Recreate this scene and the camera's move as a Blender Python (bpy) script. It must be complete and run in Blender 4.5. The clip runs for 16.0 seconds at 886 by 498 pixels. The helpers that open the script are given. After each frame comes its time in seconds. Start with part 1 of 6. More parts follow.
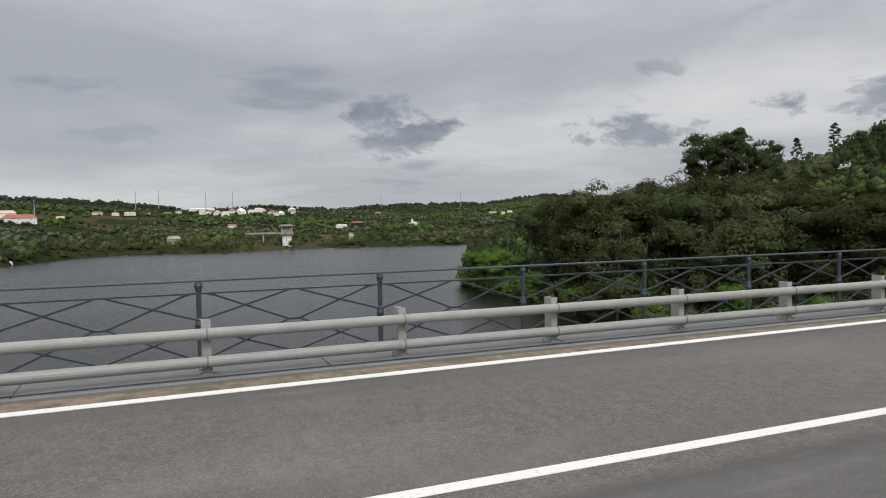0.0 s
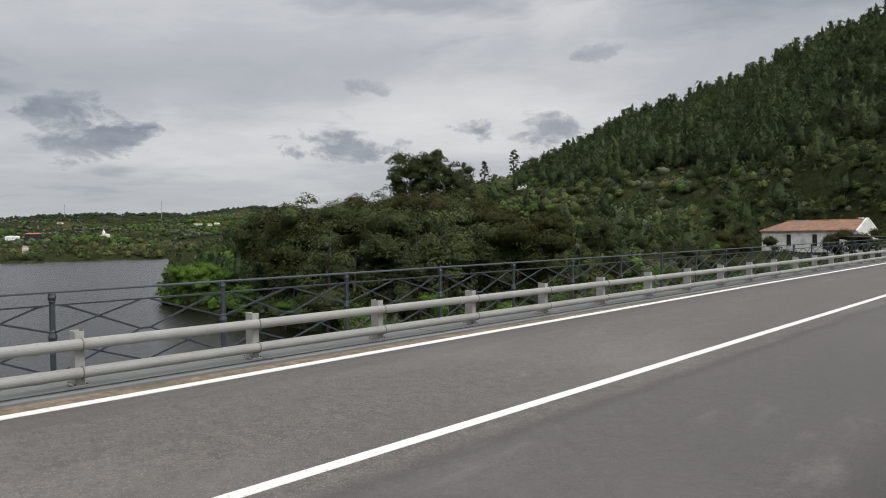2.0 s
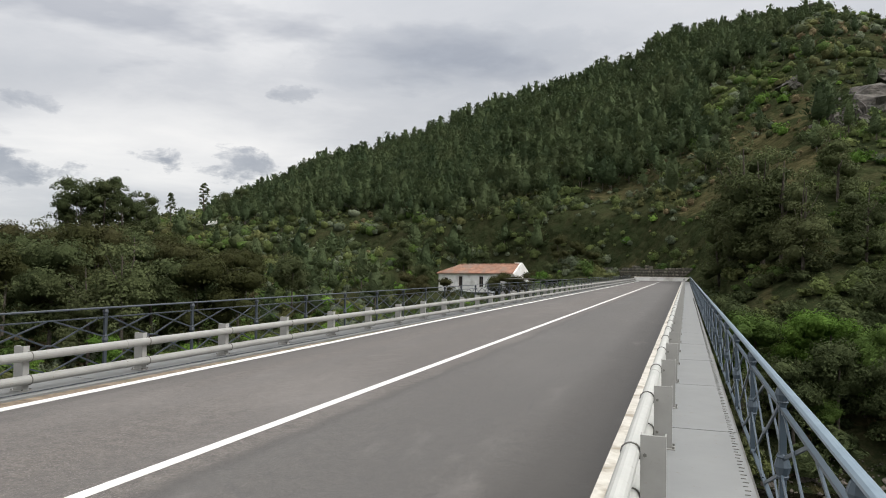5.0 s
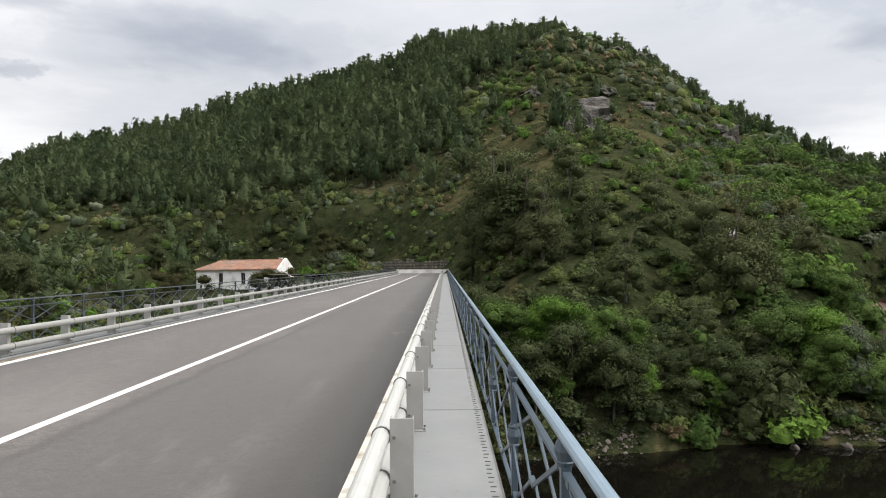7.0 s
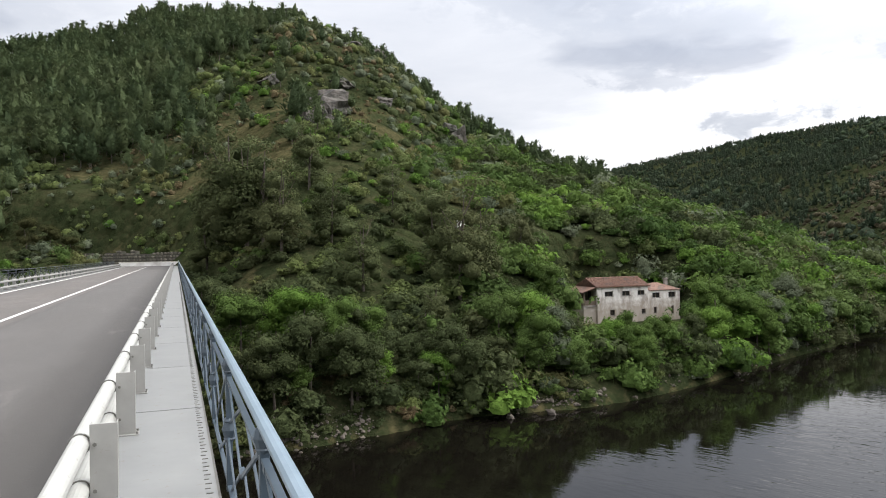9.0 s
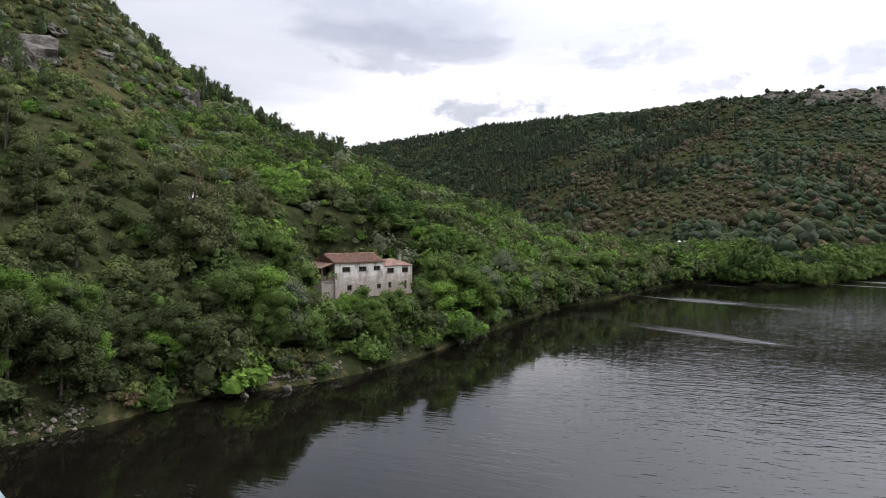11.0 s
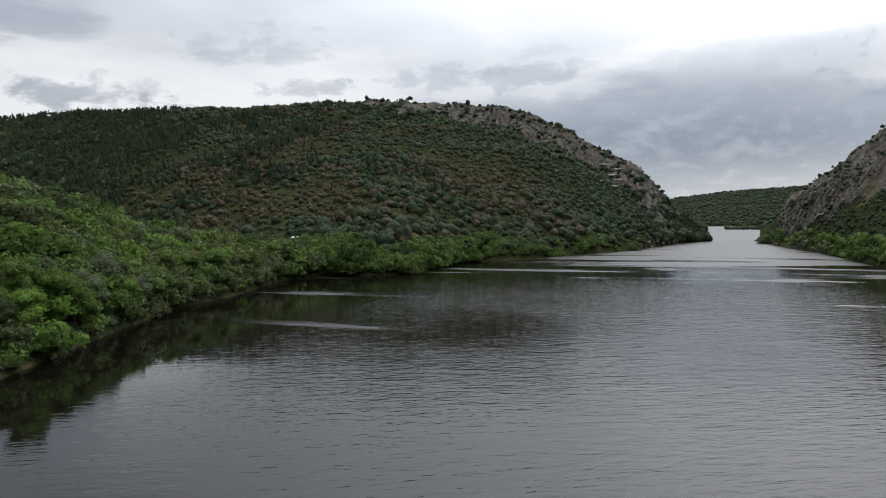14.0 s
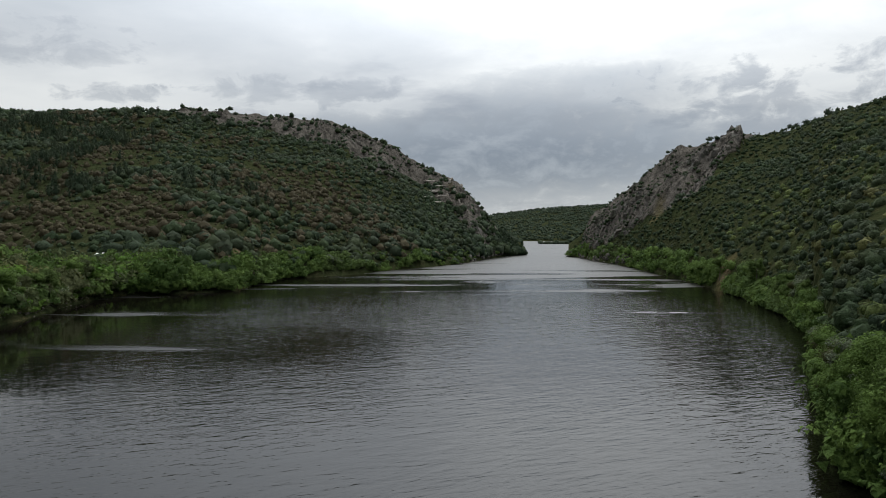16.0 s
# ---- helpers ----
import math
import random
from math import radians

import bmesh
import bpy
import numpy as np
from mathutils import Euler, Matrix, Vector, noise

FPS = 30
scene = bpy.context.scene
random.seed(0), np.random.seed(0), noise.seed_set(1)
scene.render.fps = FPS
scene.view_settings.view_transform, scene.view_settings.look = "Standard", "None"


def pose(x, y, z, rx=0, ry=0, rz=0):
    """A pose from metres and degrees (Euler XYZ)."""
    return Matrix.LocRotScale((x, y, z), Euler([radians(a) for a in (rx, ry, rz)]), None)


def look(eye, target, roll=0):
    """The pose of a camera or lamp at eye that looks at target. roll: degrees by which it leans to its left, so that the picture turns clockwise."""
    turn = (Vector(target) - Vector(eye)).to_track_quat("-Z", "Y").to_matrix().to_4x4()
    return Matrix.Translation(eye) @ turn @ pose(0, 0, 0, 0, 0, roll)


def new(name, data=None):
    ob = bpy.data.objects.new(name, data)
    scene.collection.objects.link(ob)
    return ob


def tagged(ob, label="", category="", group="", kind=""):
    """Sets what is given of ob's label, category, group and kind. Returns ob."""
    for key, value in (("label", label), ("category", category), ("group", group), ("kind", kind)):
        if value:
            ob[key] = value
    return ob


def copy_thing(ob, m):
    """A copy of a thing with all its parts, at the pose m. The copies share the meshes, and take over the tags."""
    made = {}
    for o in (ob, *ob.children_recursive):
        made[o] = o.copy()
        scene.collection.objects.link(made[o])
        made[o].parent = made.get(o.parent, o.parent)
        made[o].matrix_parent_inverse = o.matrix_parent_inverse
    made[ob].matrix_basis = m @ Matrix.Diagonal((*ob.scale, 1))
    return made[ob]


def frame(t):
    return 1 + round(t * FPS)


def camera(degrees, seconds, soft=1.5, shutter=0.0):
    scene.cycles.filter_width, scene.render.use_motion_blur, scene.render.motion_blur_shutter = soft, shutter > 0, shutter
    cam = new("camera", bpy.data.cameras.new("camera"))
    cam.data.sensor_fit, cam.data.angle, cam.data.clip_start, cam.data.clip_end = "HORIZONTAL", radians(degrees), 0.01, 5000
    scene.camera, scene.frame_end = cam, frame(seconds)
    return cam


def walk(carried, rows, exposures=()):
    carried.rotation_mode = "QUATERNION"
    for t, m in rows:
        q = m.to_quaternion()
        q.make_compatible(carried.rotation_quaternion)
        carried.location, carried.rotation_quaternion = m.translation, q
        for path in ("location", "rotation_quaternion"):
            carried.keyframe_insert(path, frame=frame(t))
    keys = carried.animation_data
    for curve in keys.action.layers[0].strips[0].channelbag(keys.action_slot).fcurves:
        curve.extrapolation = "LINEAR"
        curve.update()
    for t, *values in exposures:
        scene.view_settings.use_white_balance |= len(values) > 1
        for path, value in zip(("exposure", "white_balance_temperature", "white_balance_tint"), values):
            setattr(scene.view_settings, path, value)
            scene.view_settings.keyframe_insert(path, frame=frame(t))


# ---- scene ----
cam = camera(64.87, 16.0, soft=1.0)
BANK = pose(0, 0, 0, 0, 0.6, 0)  # the deck leans slightly to its downstream side
ROWS = [
    (0.0, -0.338, -0.092, 1.547, 67.50, -2.42, -0.93),
    (0.5, -0.324, -0.066, 1.546, 62.48, -2.37, -0.55),
    (1.0, -0.312, -0.041, 1.548, 56.62, -2.20, -0.54),
    (1.5, -0.298, -0.017, 1.552, 50.53, -1.89, -0.58),
    (2.0, -0.282, 0.001, 1.557, 44.06, -1.63, -0.43),
    (2.5, -0.261, 0.014, 1.561, 38.45, -1.03, -0.08),
    (3.0, -0.235, 0.018, 1.564, 33.82, 0.11, 0.40),
    (5.5, -0.064, -0.009, 1.583, 15.31, 1.40, 0.32),
    (6.0, -0.037, -0.012, 1.574, 10.63, 1.15, -0.20),
    (6.5, -0.018, -0.010, 1.565, 4.89, 1.20, -0.04),
    (7.0, -0.000, -0.005, 1.562, 0.11, 1.27, -0.32),
    (7.5, 0.036, -0.010, 1.556, -3.87, 1.17, -1.09),
    (8.0, 0.078, -0.046, 1.564, -8.92, 0.93, -1.30),
    (8.5, 0.112, -0.108, 1.576, -14.80, 0.72, -0.95),
    (9.0, 0.140, -0.173, 1.576, -20.97, 0.30, -0.75),
    (9.5, 0.149, -0.216, 1.580, -27.60, 0.07, 0.21),
    (12.0, 0.150, -0.320, 1.560, -52.28, -2.70, -0.12),
    (12.5, 0.155, -0.335, 1.555, -58.52, -2.41, -0.02),
    (13.0, 0.160, -0.350, 1.550, -63.28, -1.78, -0.05),
    (13.5, 0.165, -0.365, 1.545, -68.11, -1.92, -0.59),
    (14.0, 0.170, -0.380, 1.540, -73.02, -1.98, -0.24),
    (14.5, 0.175, -0.395, 1.535, -77.19, -1.79, -0.37),
    (15.0, 0.180, -0.410, 1.530, -80.81, -1.52, -0.38),
    (15.5, 0.185, -0.425, 1.525, -84.08, -1.10, -0.22),
    (16.0, 0.190, -0.440, 1.520, -87.25, -0.81, -0.32),
]


def eye_pose(x, y, z, yaw, pitch, roll):
    return BANK @ Matrix.Translation((x, y, z)) @ pose(0, 0, 0, 0, 0, yaw) @ pose(0, 0, 0, 90 + pitch) @ pose(0, 0, 0, 0, 0, roll)


EXPOSURE = [(0.0, -0.6, 6500, 10), (3.0, -0.42, 6600, 10), (5.5, -0.08, 6650, 10), (8.0, 0.22, 6600, 11), (9.5, 0.32, 6500, 12), (12.0, 0.10, 6400, 16), (13.0, -0.06, 6400, 15), (14.0, -0.24, 6400, 10), (16.0, -0.45, 6450, 7)]
walk(cam, [(r[0], eye_pose(*r[1:])) for r in ROWS], EXPOSURE)

# ---- world and sun ----
SUN_AZ, SUN_EL = 99.0, 49.0


# the first cloud is added, mostly above the view, to darken the water below
LOW_CLOUDS = [(35, 24, 15, 6, 0.75, 1.7), (-71.2, 7.9, 6.0, 2.2, 0.95, 1.3), (-52.6, 7.2, 4.4, 1.4, 0.9, 1.3), (-49.5, 11.8, 2.2, 0.7, 0.6, 1.2), (-38.0, 8.4, 5.0, 1.3, 0.85, 1.3), (-91.8, 7.3, 4.0, 0.9, 0.4, 1.15), (-30.7, 14.0, 2.6, 0.9, 0.5, 1.15),
              (92, 5.8, 22, 3.3, 1.0, 2.0), (99, 10.5, 12, 2.4, 0.6, 1.6), (46, 9.5, 5.0, 1.6, 0.4, 1.15), (52.5, 7.6, 3.6, 1.5, 0.55, 1.2), (38, 13, 4.5, 1.2, 0.5, 1.2), (58, 13.5, 6, 1.6, 0.4, 1.2), (72, 8.5, 4, 1.3, 0.5, 1.2), (113, 10, 9, 2.6, 0.6, 1.4),
              (39, 15.5, 8, 2.2, 0.5, 1.5), (44, 9.4, 4.5, 1.3, 0.55, 1.3), (62, 10.2, 4, 0.9, 0.5, 1.25), (77, 11.4, 9, 1.3, 0.5, 1.3), (-18, 17, 13, 2.6, 0.45, 1.5)]


def mathn(nt, op, a, b=None, c=None, clamp=False):
    n = nt.nodes.new("ShaderNodeMath")
    n.operation, n.use_clamp = op, clamp
    for i, v in enumerate((a, b, c)):
        if v is None:
            continue
        if isinstance(v, (int, float)):
            n.inputs[i].default_value = v
        else:
            nt.links.new(v, n.inputs[i])
    return n.outputs[0]


def mixc(nt, fac, a, b, blend="MIX"):
    n = nt.nodes.new("ShaderNodeMix")
    n.data_type, n.blend_type = "RGBA", blend
    for i, v in ((0, fac), (6, a), (7, b)):
        if isinstance(v, (int, float)):
            n.inputs[i].default_value = v
        elif isinstance(v, tuple):
            n.inputs[i].default_value = (*v, 1) if len(v) == 3 else v
        else:
            nt.links.new(v, n.inputs[i])
    return n.outputs[2]


def ramp(nt, fac, stops):
    n = nt.nodes.new("ShaderNodeValToRGB")
    while len(n.color_ramp.elements) < len(stops):
        n.color_ramp.elements.new(0.5)
    for e, (p, c) in zip(n.color_ramp.elements, stops):
        e.position = p
        e.color = (*c, 1) if isinstance(c, tuple) else (c, c, c, 1)
    nt.links.new(fac, n.inputs[0])
    return n.outputs[0]


def noisen(nt, vec, scale, detail=4.0, rough=0.55, distortion=0.0):
    n = nt.nodes.new("ShaderNodeTexNoise")
    n.inputs["Scale"].default_value, n.inputs["Detail"].default_value = scale, detail
    n.inputs["Roughness"].default_value, n.inputs["Distortion"].default_value = rough, distortion
    if vec is not None:
        nt.links.new(vec, n.inputs["Vector"])
    return n.outputs["Fac"]


def mapped(nt, vec, scale=(1, 1, 1), loc=(0, 0, 0), rot=(0, 0, 0)):
    n = nt.nodes.new("ShaderNodeMapping")
    n.inputs["Scale"].default_value, n.inputs["Location"].default_value, n.inputs["Rotation"].default_value = scale, loc, rot
    nt.links.new(vec, n.inputs["Vector"])
    return n.outputs[0]


def make_world():
    w = bpy.data.worlds.new("overcast_sky")
    scene.world = w
    w.use_nodes = True
    nt = w.node_tree
    nt.nodes.clear()
    out, bg = nt.nodes.new("ShaderNodeOutputWorld"), nt.nodes.new("ShaderNodeBackground")
    sky = nt.nodes.new("ShaderNodeTexSky")
    sky.sky_type, sky.sun_disc = "NISHITA", False
    sky.sun_elevation, sky.sun_rotation = radians(SUN_EL), radians(SUN_AZ)
    tc = nt.nodes.new("ShaderNodeTexCoord")
    sep = nt.nodes.new("ShaderNodeSeparateXYZ")
    nt.links.new(tc.outputs["Generated"], sep.inputs[0])
    # the cloud deck is a flat layer overhead, seen in perspective
    up = mathn(nt, "ADD", mathn(nt, "MAXIMUM", sep.outputs[2], 0.0), 0.09)
    cx, cy = mathn(nt, "DIVIDE", sep.outputs[0], up), mathn(nt, "DIVIDE", sep.outputs[1], up)
    comb = nt.nodes.new("ShaderNodeCombineXYZ")
    nt.links.new(cx, comb.inputs[0])
    nt.links.new(cy, comb.inputs[1])
    p = comb.outputs[0]
    warp = noisen(nt, mapped(nt, p, (0.5, 0.5, 1)), 1.0, 3.0, 0.5)
    big = noisen(nt, mapped(nt, p, (0.26, 0.26, 1), (3.1, 1.7, 0)), 1.0, 7.0, 0.50, 0.2)
    fine = noisen(nt, mapped(nt, p, (1.3, 1.3, 1), (7.3, 2.2, 4)), 1.0, 7.0, 0.62, 0.25)
    dens = mathn(nt, "ADD", mathn(nt, "MULTIPLY", big, 0.82), mathn(nt, "MULTIPLY", fine, 0.18))
    cloud = ramp(nt, dens, [(0.38, (1.02, 1.02, 1.02)), (0.455, (0.88, 0.89, 0.91)), (0.52, (0.70, 0.72, 0.76)), (0.60, (0.58, 0.61, 0.66))])
    # lower scattered cumulus, darker underneath
    low = noisen(nt, mapped(nt, p, (0.62, 0.62, 1), (11.9, 5.3, 2)), 1.0, 6.0, 0.52, 0.15)
    lowm = ramp(nt, low, [(0.60, 0.0), (0.66, 1.0)])
    cloud = mixc(nt, mathn(nt, "MULTIPLY", lowm, 0.6), cloud, (0.36, 0.39, 0.46))
    # haze pales the cloud deck towards the horizon
    hz = ramp(nt, sep.outputs[2], [(0.0, 1.0), (0.16, 0.0)])
    cloud = mixc(nt, mathn(nt, "MULTIPLY", hz, 0.5), cloud, (0.66, 0.70, 0.76))
    # single low clouds, the first made up: bearing, angle up, half-width, half-height in degrees, weight, fullness
    bear = mathn(nt, "MULTIPLY", mathn(nt, "ARCTAN2", sep.outputs[0], sep.outputs[1]), 57.2958)
    rise = mathn(nt, "MULTIPLY", mathn(nt, "ARCSINE", sep.outputs[2]), 57.2958)
    puff = noisen(nt, mapped(nt, tc.outputs["Generated"], (1, 1, 2.0)), 15.0, 7.0, 0.62, 0.3)
    rag = mathn(nt, "MULTIPLY", mathn(nt, "SUBTRACT", puff, 0.55), 7.5)
    shade = mixc(nt, ramp(nt, noisen(nt, mapped(nt, tc.outputs["Generated"], (1, 1, 2.6), (4, 1, 7)), 9.0, 6.0, 0.6), [(0.38, 0.0), (0.64, 1.0)]), (0.31, 0.345, 0.415), (0.49, 0.52, 0.58))
    deep = mixc(nt, ramp(nt, puff, [(0.4, 0.0), (0.62, 1.0)]), (0.27, 0.31, 0.385), (0.43, 0.47, 0.54))
    for az, el, w, h, k, solid in LOW_CLOUDS:
        dx = mathn(nt, "DIVIDE", mathn(nt, "SUBTRACT", bear, az), w)
        dy = mathn(nt, "DIVIDE", mathn(nt, "SUBTRACT", rise, el), h)
        r2 = mathn(nt, "ADD", mathn(nt, "MULTIPLY", dx, dx), mathn(nt, "MULTIPLY", dy, dy))
        soft = solid > 1.4
        body = mathn(nt, "SUBTRACT", mathn(nt, "ADD", solid, mathn(nt, "MULTIPLY", rag, 0.4 if soft else 1.0)), r2)
        edge = ramp(nt, mathn(nt, "MULTIPLY", body, 0.65 if soft else 1.0), [(0.0, 0.0), (0.35, 0.45), (1.0, 1.0)])
        cloud = mixc(nt, mathn(nt, "MULTIPLY", edge, k), cloud, deep if soft else shade)
    # the deck glows where the sun stands behind it
    dot = nt.nodes.new("ShaderNodeVectorMath")
    dot.operation = "DOT_PRODUCT"
    nt.links.new(tc.outputs["Generated"], dot.inputs[0])
    a, e = radians(SUN_AZ), radians(SUN_EL)
    dot.inputs[1].default_value = (math.sin(a) * math.cos(e), math.cos(a) * math.cos(e), math.sin(e))
    glow = mathn(nt, "ADD", 1.0, mathn(nt, "MULTIPLY", mathn(nt, "POWER", mathn(nt, "MAXIMUM", dot.outputs["Value"], 0.0), 5.0), mathn(nt, "MULTIPLY", ramp(nt, sep.outputs[2], [(0.16, 0.08), (0.34, 1.0)]), 3.2)))
    # an overcast deck is brighter towards the zenith
    glow = mathn(nt, "MULTIPLY", glow, mathn(nt, "ADD", 1.0, mathn(nt, "MULTIPLY", mathn(nt, "MAXIMUM", mathn(nt, "SUBTRACT", sep.outputs[2], 0.22), 0.0), 1.0)))
    lit = nt.nodes.new("ShaderNodeVectorMath")
    lit.operation = "SCALE"
    nt.links.new(cloud, lit.inputs[0])
    nt.links.new(glow, lit.inputs["Scale"])
    cloud = lit.outputs[0]
    skyc = nt.nodes.new("ShaderNodeVectorMath")
    skyc.operation = "SCALE"
    nt.links.new(sky.outputs[0], skyc.inputs[0])
    skyc.inputs["Scale"].default_value = 0.10
    col = mixc(nt, 0.90, skyc.outputs[0], cloud)
    nt.links.new(col, bg.inputs[0])
    bg.inputs[1].default_value = 1.06
    nt.links.new(bg.outputs[0], out.inputs[0])


make_world()
sun_data = bpy.data.lights.new("sun", "SUN")
sun_data.energy, sun_data.angle, sun_data.color = 1.6, radians(18), (1.0, 0.95, 0.88)
sun = new("sun", sun_data)
sa, se = radians(SUN_AZ), radians(SUN_EL)
sun.matrix_world = look((0, 0, 60), Vector((0, 0, 60)) - Vector((math.sin(sa) * math.cos(se), math.cos(sa) * math.cos(se), math.sin(se))))

# ---- materials ----
def material(name):
    m = bpy.data.materials.new(name)
    m.use_nodes = True
    nt = m.node_tree
    return m, nt, nt.nodes["Principled BSDF"]


def obj_coords(nt):
    return nt.nodes.new("ShaderNodeTexCoord").outputs["Object"]


def world_coords(nt):
    return nt.nodes.new("ShaderNodeNewGeometry").outputs["Position"]


def bump(nt, bsdf, height, strength, dist):
    b = nt.nodes.new("ShaderNodeBump")
    b.inputs["Strength"].default_value, b.inputs["Distance"].default_value = strength, dist
    nt.links.new(height, b.inputs["Height"])
    nt.links.new(b.outputs[0], bsdf.inputs["Normal"])


def mottled(name, c1, c2, scale, rough=0.8, metal=0.0, c3=None, big=0.15, bumpy=0.3, bdist=0.01, spec=0.5):
    """Two tones at a fine scale, a third in large stains, with fine relief."""
    m, nt, b = material(name)
    v = world_coords(nt)
    f = noisen(nt, v, scale, 5.0, 0.6)
    col = mixc(nt, ramp(nt, f, [(0.35, 0.0), (0.65, 1.0)]), c1, c2)
    if c3:
        g = noisen(nt, v, scale * big, 4.0, 0.6)
        col = mixc(nt, ramp(nt, g, [(0.5, 0.0), (0.66, 0.85)]), col, c3)
    nt.links.new(col, b.inputs["Base Color"])
    b.inputs["Roughness"].default_value, b.inputs["Metallic"].default_value = rough, metal
    b.inputs["Specular IOR Level"].default_value = spec
    bump(nt, b, noisen(nt, v, scale * 3, 3.0), bumpy, bdist)
    return m


def asphalt_material():
    m, nt, b = material("asphalt")
    v = obj_coords(nt)
    grain = noisen(nt, v, 26.0, 5.0, 0.85)
    chips = nt.nodes.new("ShaderNodeTexVoronoi")
    chips.inputs["Scale"].default_value = 38.0
    nt.links.new(v, chips.inputs["Vector"])
    clump = noisen(nt, v, 7.0, 4.0, 0.75)
    lanes = noisen(nt, mapped(nt, v, (1.1, 0.035, 1)), 1.0, 4.0, 0.55)
    patch = noisen(nt, mapped(nt, v, (0.5, 0.22, 1)), 1.0, 5.0, 0.6)
    col = mixc(nt, ramp(nt, grain, [(0.32, 0.0), (0.68, 1.0)]), (0.018, 0.0155, 0.013), (0.156, 0.135, 0.117))
    col = mixc(nt, ramp(nt, clump, [(0.36, 0.55), (0.5, 0.0)]), col, (0.034, 0.030, 0.027))
    col = mixc(nt, ramp(nt, clump, [(0.52, 0.0), (0.68, 0.45)]), col, (0.172, 0.150, 0.130))
    col = mixc(nt, ramp(nt, chips.outputs["Distance"], [(0.14, 0.85), (0.3, 0.0)]), col, (0.235, 0.217, 0.20))
    col = mixc(nt, ramp(nt, lanes, [(0.42, 0.0), (0.62, 0.5)]), col, (0.078, 0.071, 0.065))
    col = mixc(nt, ramp(nt, patch, [(0.5, 0.0), (0.7, 0.4)]), col, (0.185, 0.168, 0.153))
    sep = nt.nodes.new("ShaderNodeSeparateXYZ")
    nt.links.new(v, sep.inputs[0])
    # two lanes laid apart: a ragged seam beside the centre line, dark gutter and wheel tracks by the edge line
    wander = noisen(nt, mapped(nt, v, (0.0, 0.35, 1)), 1.0, 5.0, 0.6)
    ragged = noisen(nt, v, 9.0, 3.0, 0.7)
    across = mathn(nt, "ADD", sep.outputs[0], mathn(nt, "ADD", mathn(nt, "MULTIPLY", mathn(nt, "SUBTRACT", wander, 0.5), 0.35), mathn(nt, "MULTIPLY", mathn(nt, "SUBTRACT", ragged, 0.5), 0.10)))
    u = mathn(nt, "MULTIPLY_ADD", across, 0.1, 0.8)
    col = mixc(nt, mathn(nt, "MULTIPLY", ramp(nt, u, [(0.438, 0.0), (0.446, 1.0)]), 0.55), col, (0.062, 0.060, 0.056))
    col = mixc(nt, ramp(nt, u, [(0.431, 0.0), (0.440, 0.5), (0.447, 0.5), (0.456, 0.0)]), col, (0.040, 0.036, 0.032))
    # the guardrail's shade beside the downstream kerb, painted as a darkening road edge
    col = mixc(nt, ramp(nt, u, [(0.635, 0.0), (0.68, 0.6), (0.74, 0.8)]), col, (0.030, 0.026, 0.022))
    col = mixc(nt, ramp(nt, u, [(0.085, 0.7), (0.120, 0.55), (0.128, 0.15), (0.150, 0.35), (0.165, 0.0)]), col, (0.050, 0.044, 0.039))
    stain = noisen(nt, mapped(nt, v, (0.9, 0.25, 1), (5, 2, 0)), 1.6, 5.0, 0.65)
    col = mixc(nt, ramp(nt, stain, [(0.60, 0.0), (0.72, 0.35)]), col, (0.20, 0.185, 0.17))
    spot = nt.nodes.new("ShaderNodeTexVoronoi")
    spot.inputs["Scale"].default_value = 1.7
    nt.links.new(v, spot.inputs["Vector"])
    col = mixc(nt, ramp(nt, spot.outputs["Distance"], [(0.025, 0.7), (0.045, 0.0)]), col, (0.03, 0.028, 0.026))
    crack = nt.nodes.new("ShaderNodeTexVoronoi")
    crack.feature = "DISTANCE_TO_EDGE"
    nt.links.new(mapped(nt, v, (0.35, 0.16, 1)), crack.inputs["Vector"])
    cm = ramp(nt, mathn(nt, "ADD", crack.outputs["Distance"], mathn(nt, "MULTIPLY", noisen(nt, v, 3.0), 0.012)), [(0.0075, 0.45), (0.0105, 0.0)])
    col = mixc(nt, cm, col, (0.05, 0.048, 0.046))
    nt.links.new(col, b.inputs["Base Color"])
    b.inputs["Roughness"].default_value = 0.6
    b.inputs["Specular IOR Level"].default_value = 0.55
    bump(nt, b, mathn(nt, "ADD", grain, mathn(nt, "MULTIPLY", clump, 0.8)), 0.8, 0.008)
    return m


def line_material():
    m, nt, b = material("road_paint")
    v = obj_coords(nt)
    worn = noisen(nt, v, 26.0, 5.0, 0.7)
    col = mixc(nt, ramp(nt, worn, [(0.56, 0.0), (0.72, 0.8)]), (0.66, 0.65, 0.62), (0.26, 0.25, 0.235))
    nt.links.new(col, b.inputs["Base Color"])
    b.inputs["Roughness"].default_value = 0.7
    bump(nt, b, worn, 0.3, 0.003)
    return m


def painted_steel(name, c1, c2, rough=0.5, rust=0.12, scale=6.0):
    m, nt, b = material(name)
    v = world_coords(nt)
    n1, n2 = noisen(nt, v, scale, 5.0, 0.65), noisen(nt, v, scale * 6, 4.0, 0.7)
    col = mixc(nt, n1, c1, c2)
    col = mixc(nt, mathn(nt, "MULTIPLY", ramp(nt, n2, [(0.62, 0.0), (0.72, 1.0)]), rust * 4), col, (0.16, 0.10, 0.06))
    nt.links.new(col, b.inputs["Base Color"])
    b.inputs["Roughness"].default_value, b.inputs["Metallic"].default_value = rough, 0.0
    bump(nt, b, n2, 0.15, 0.002)
    return m


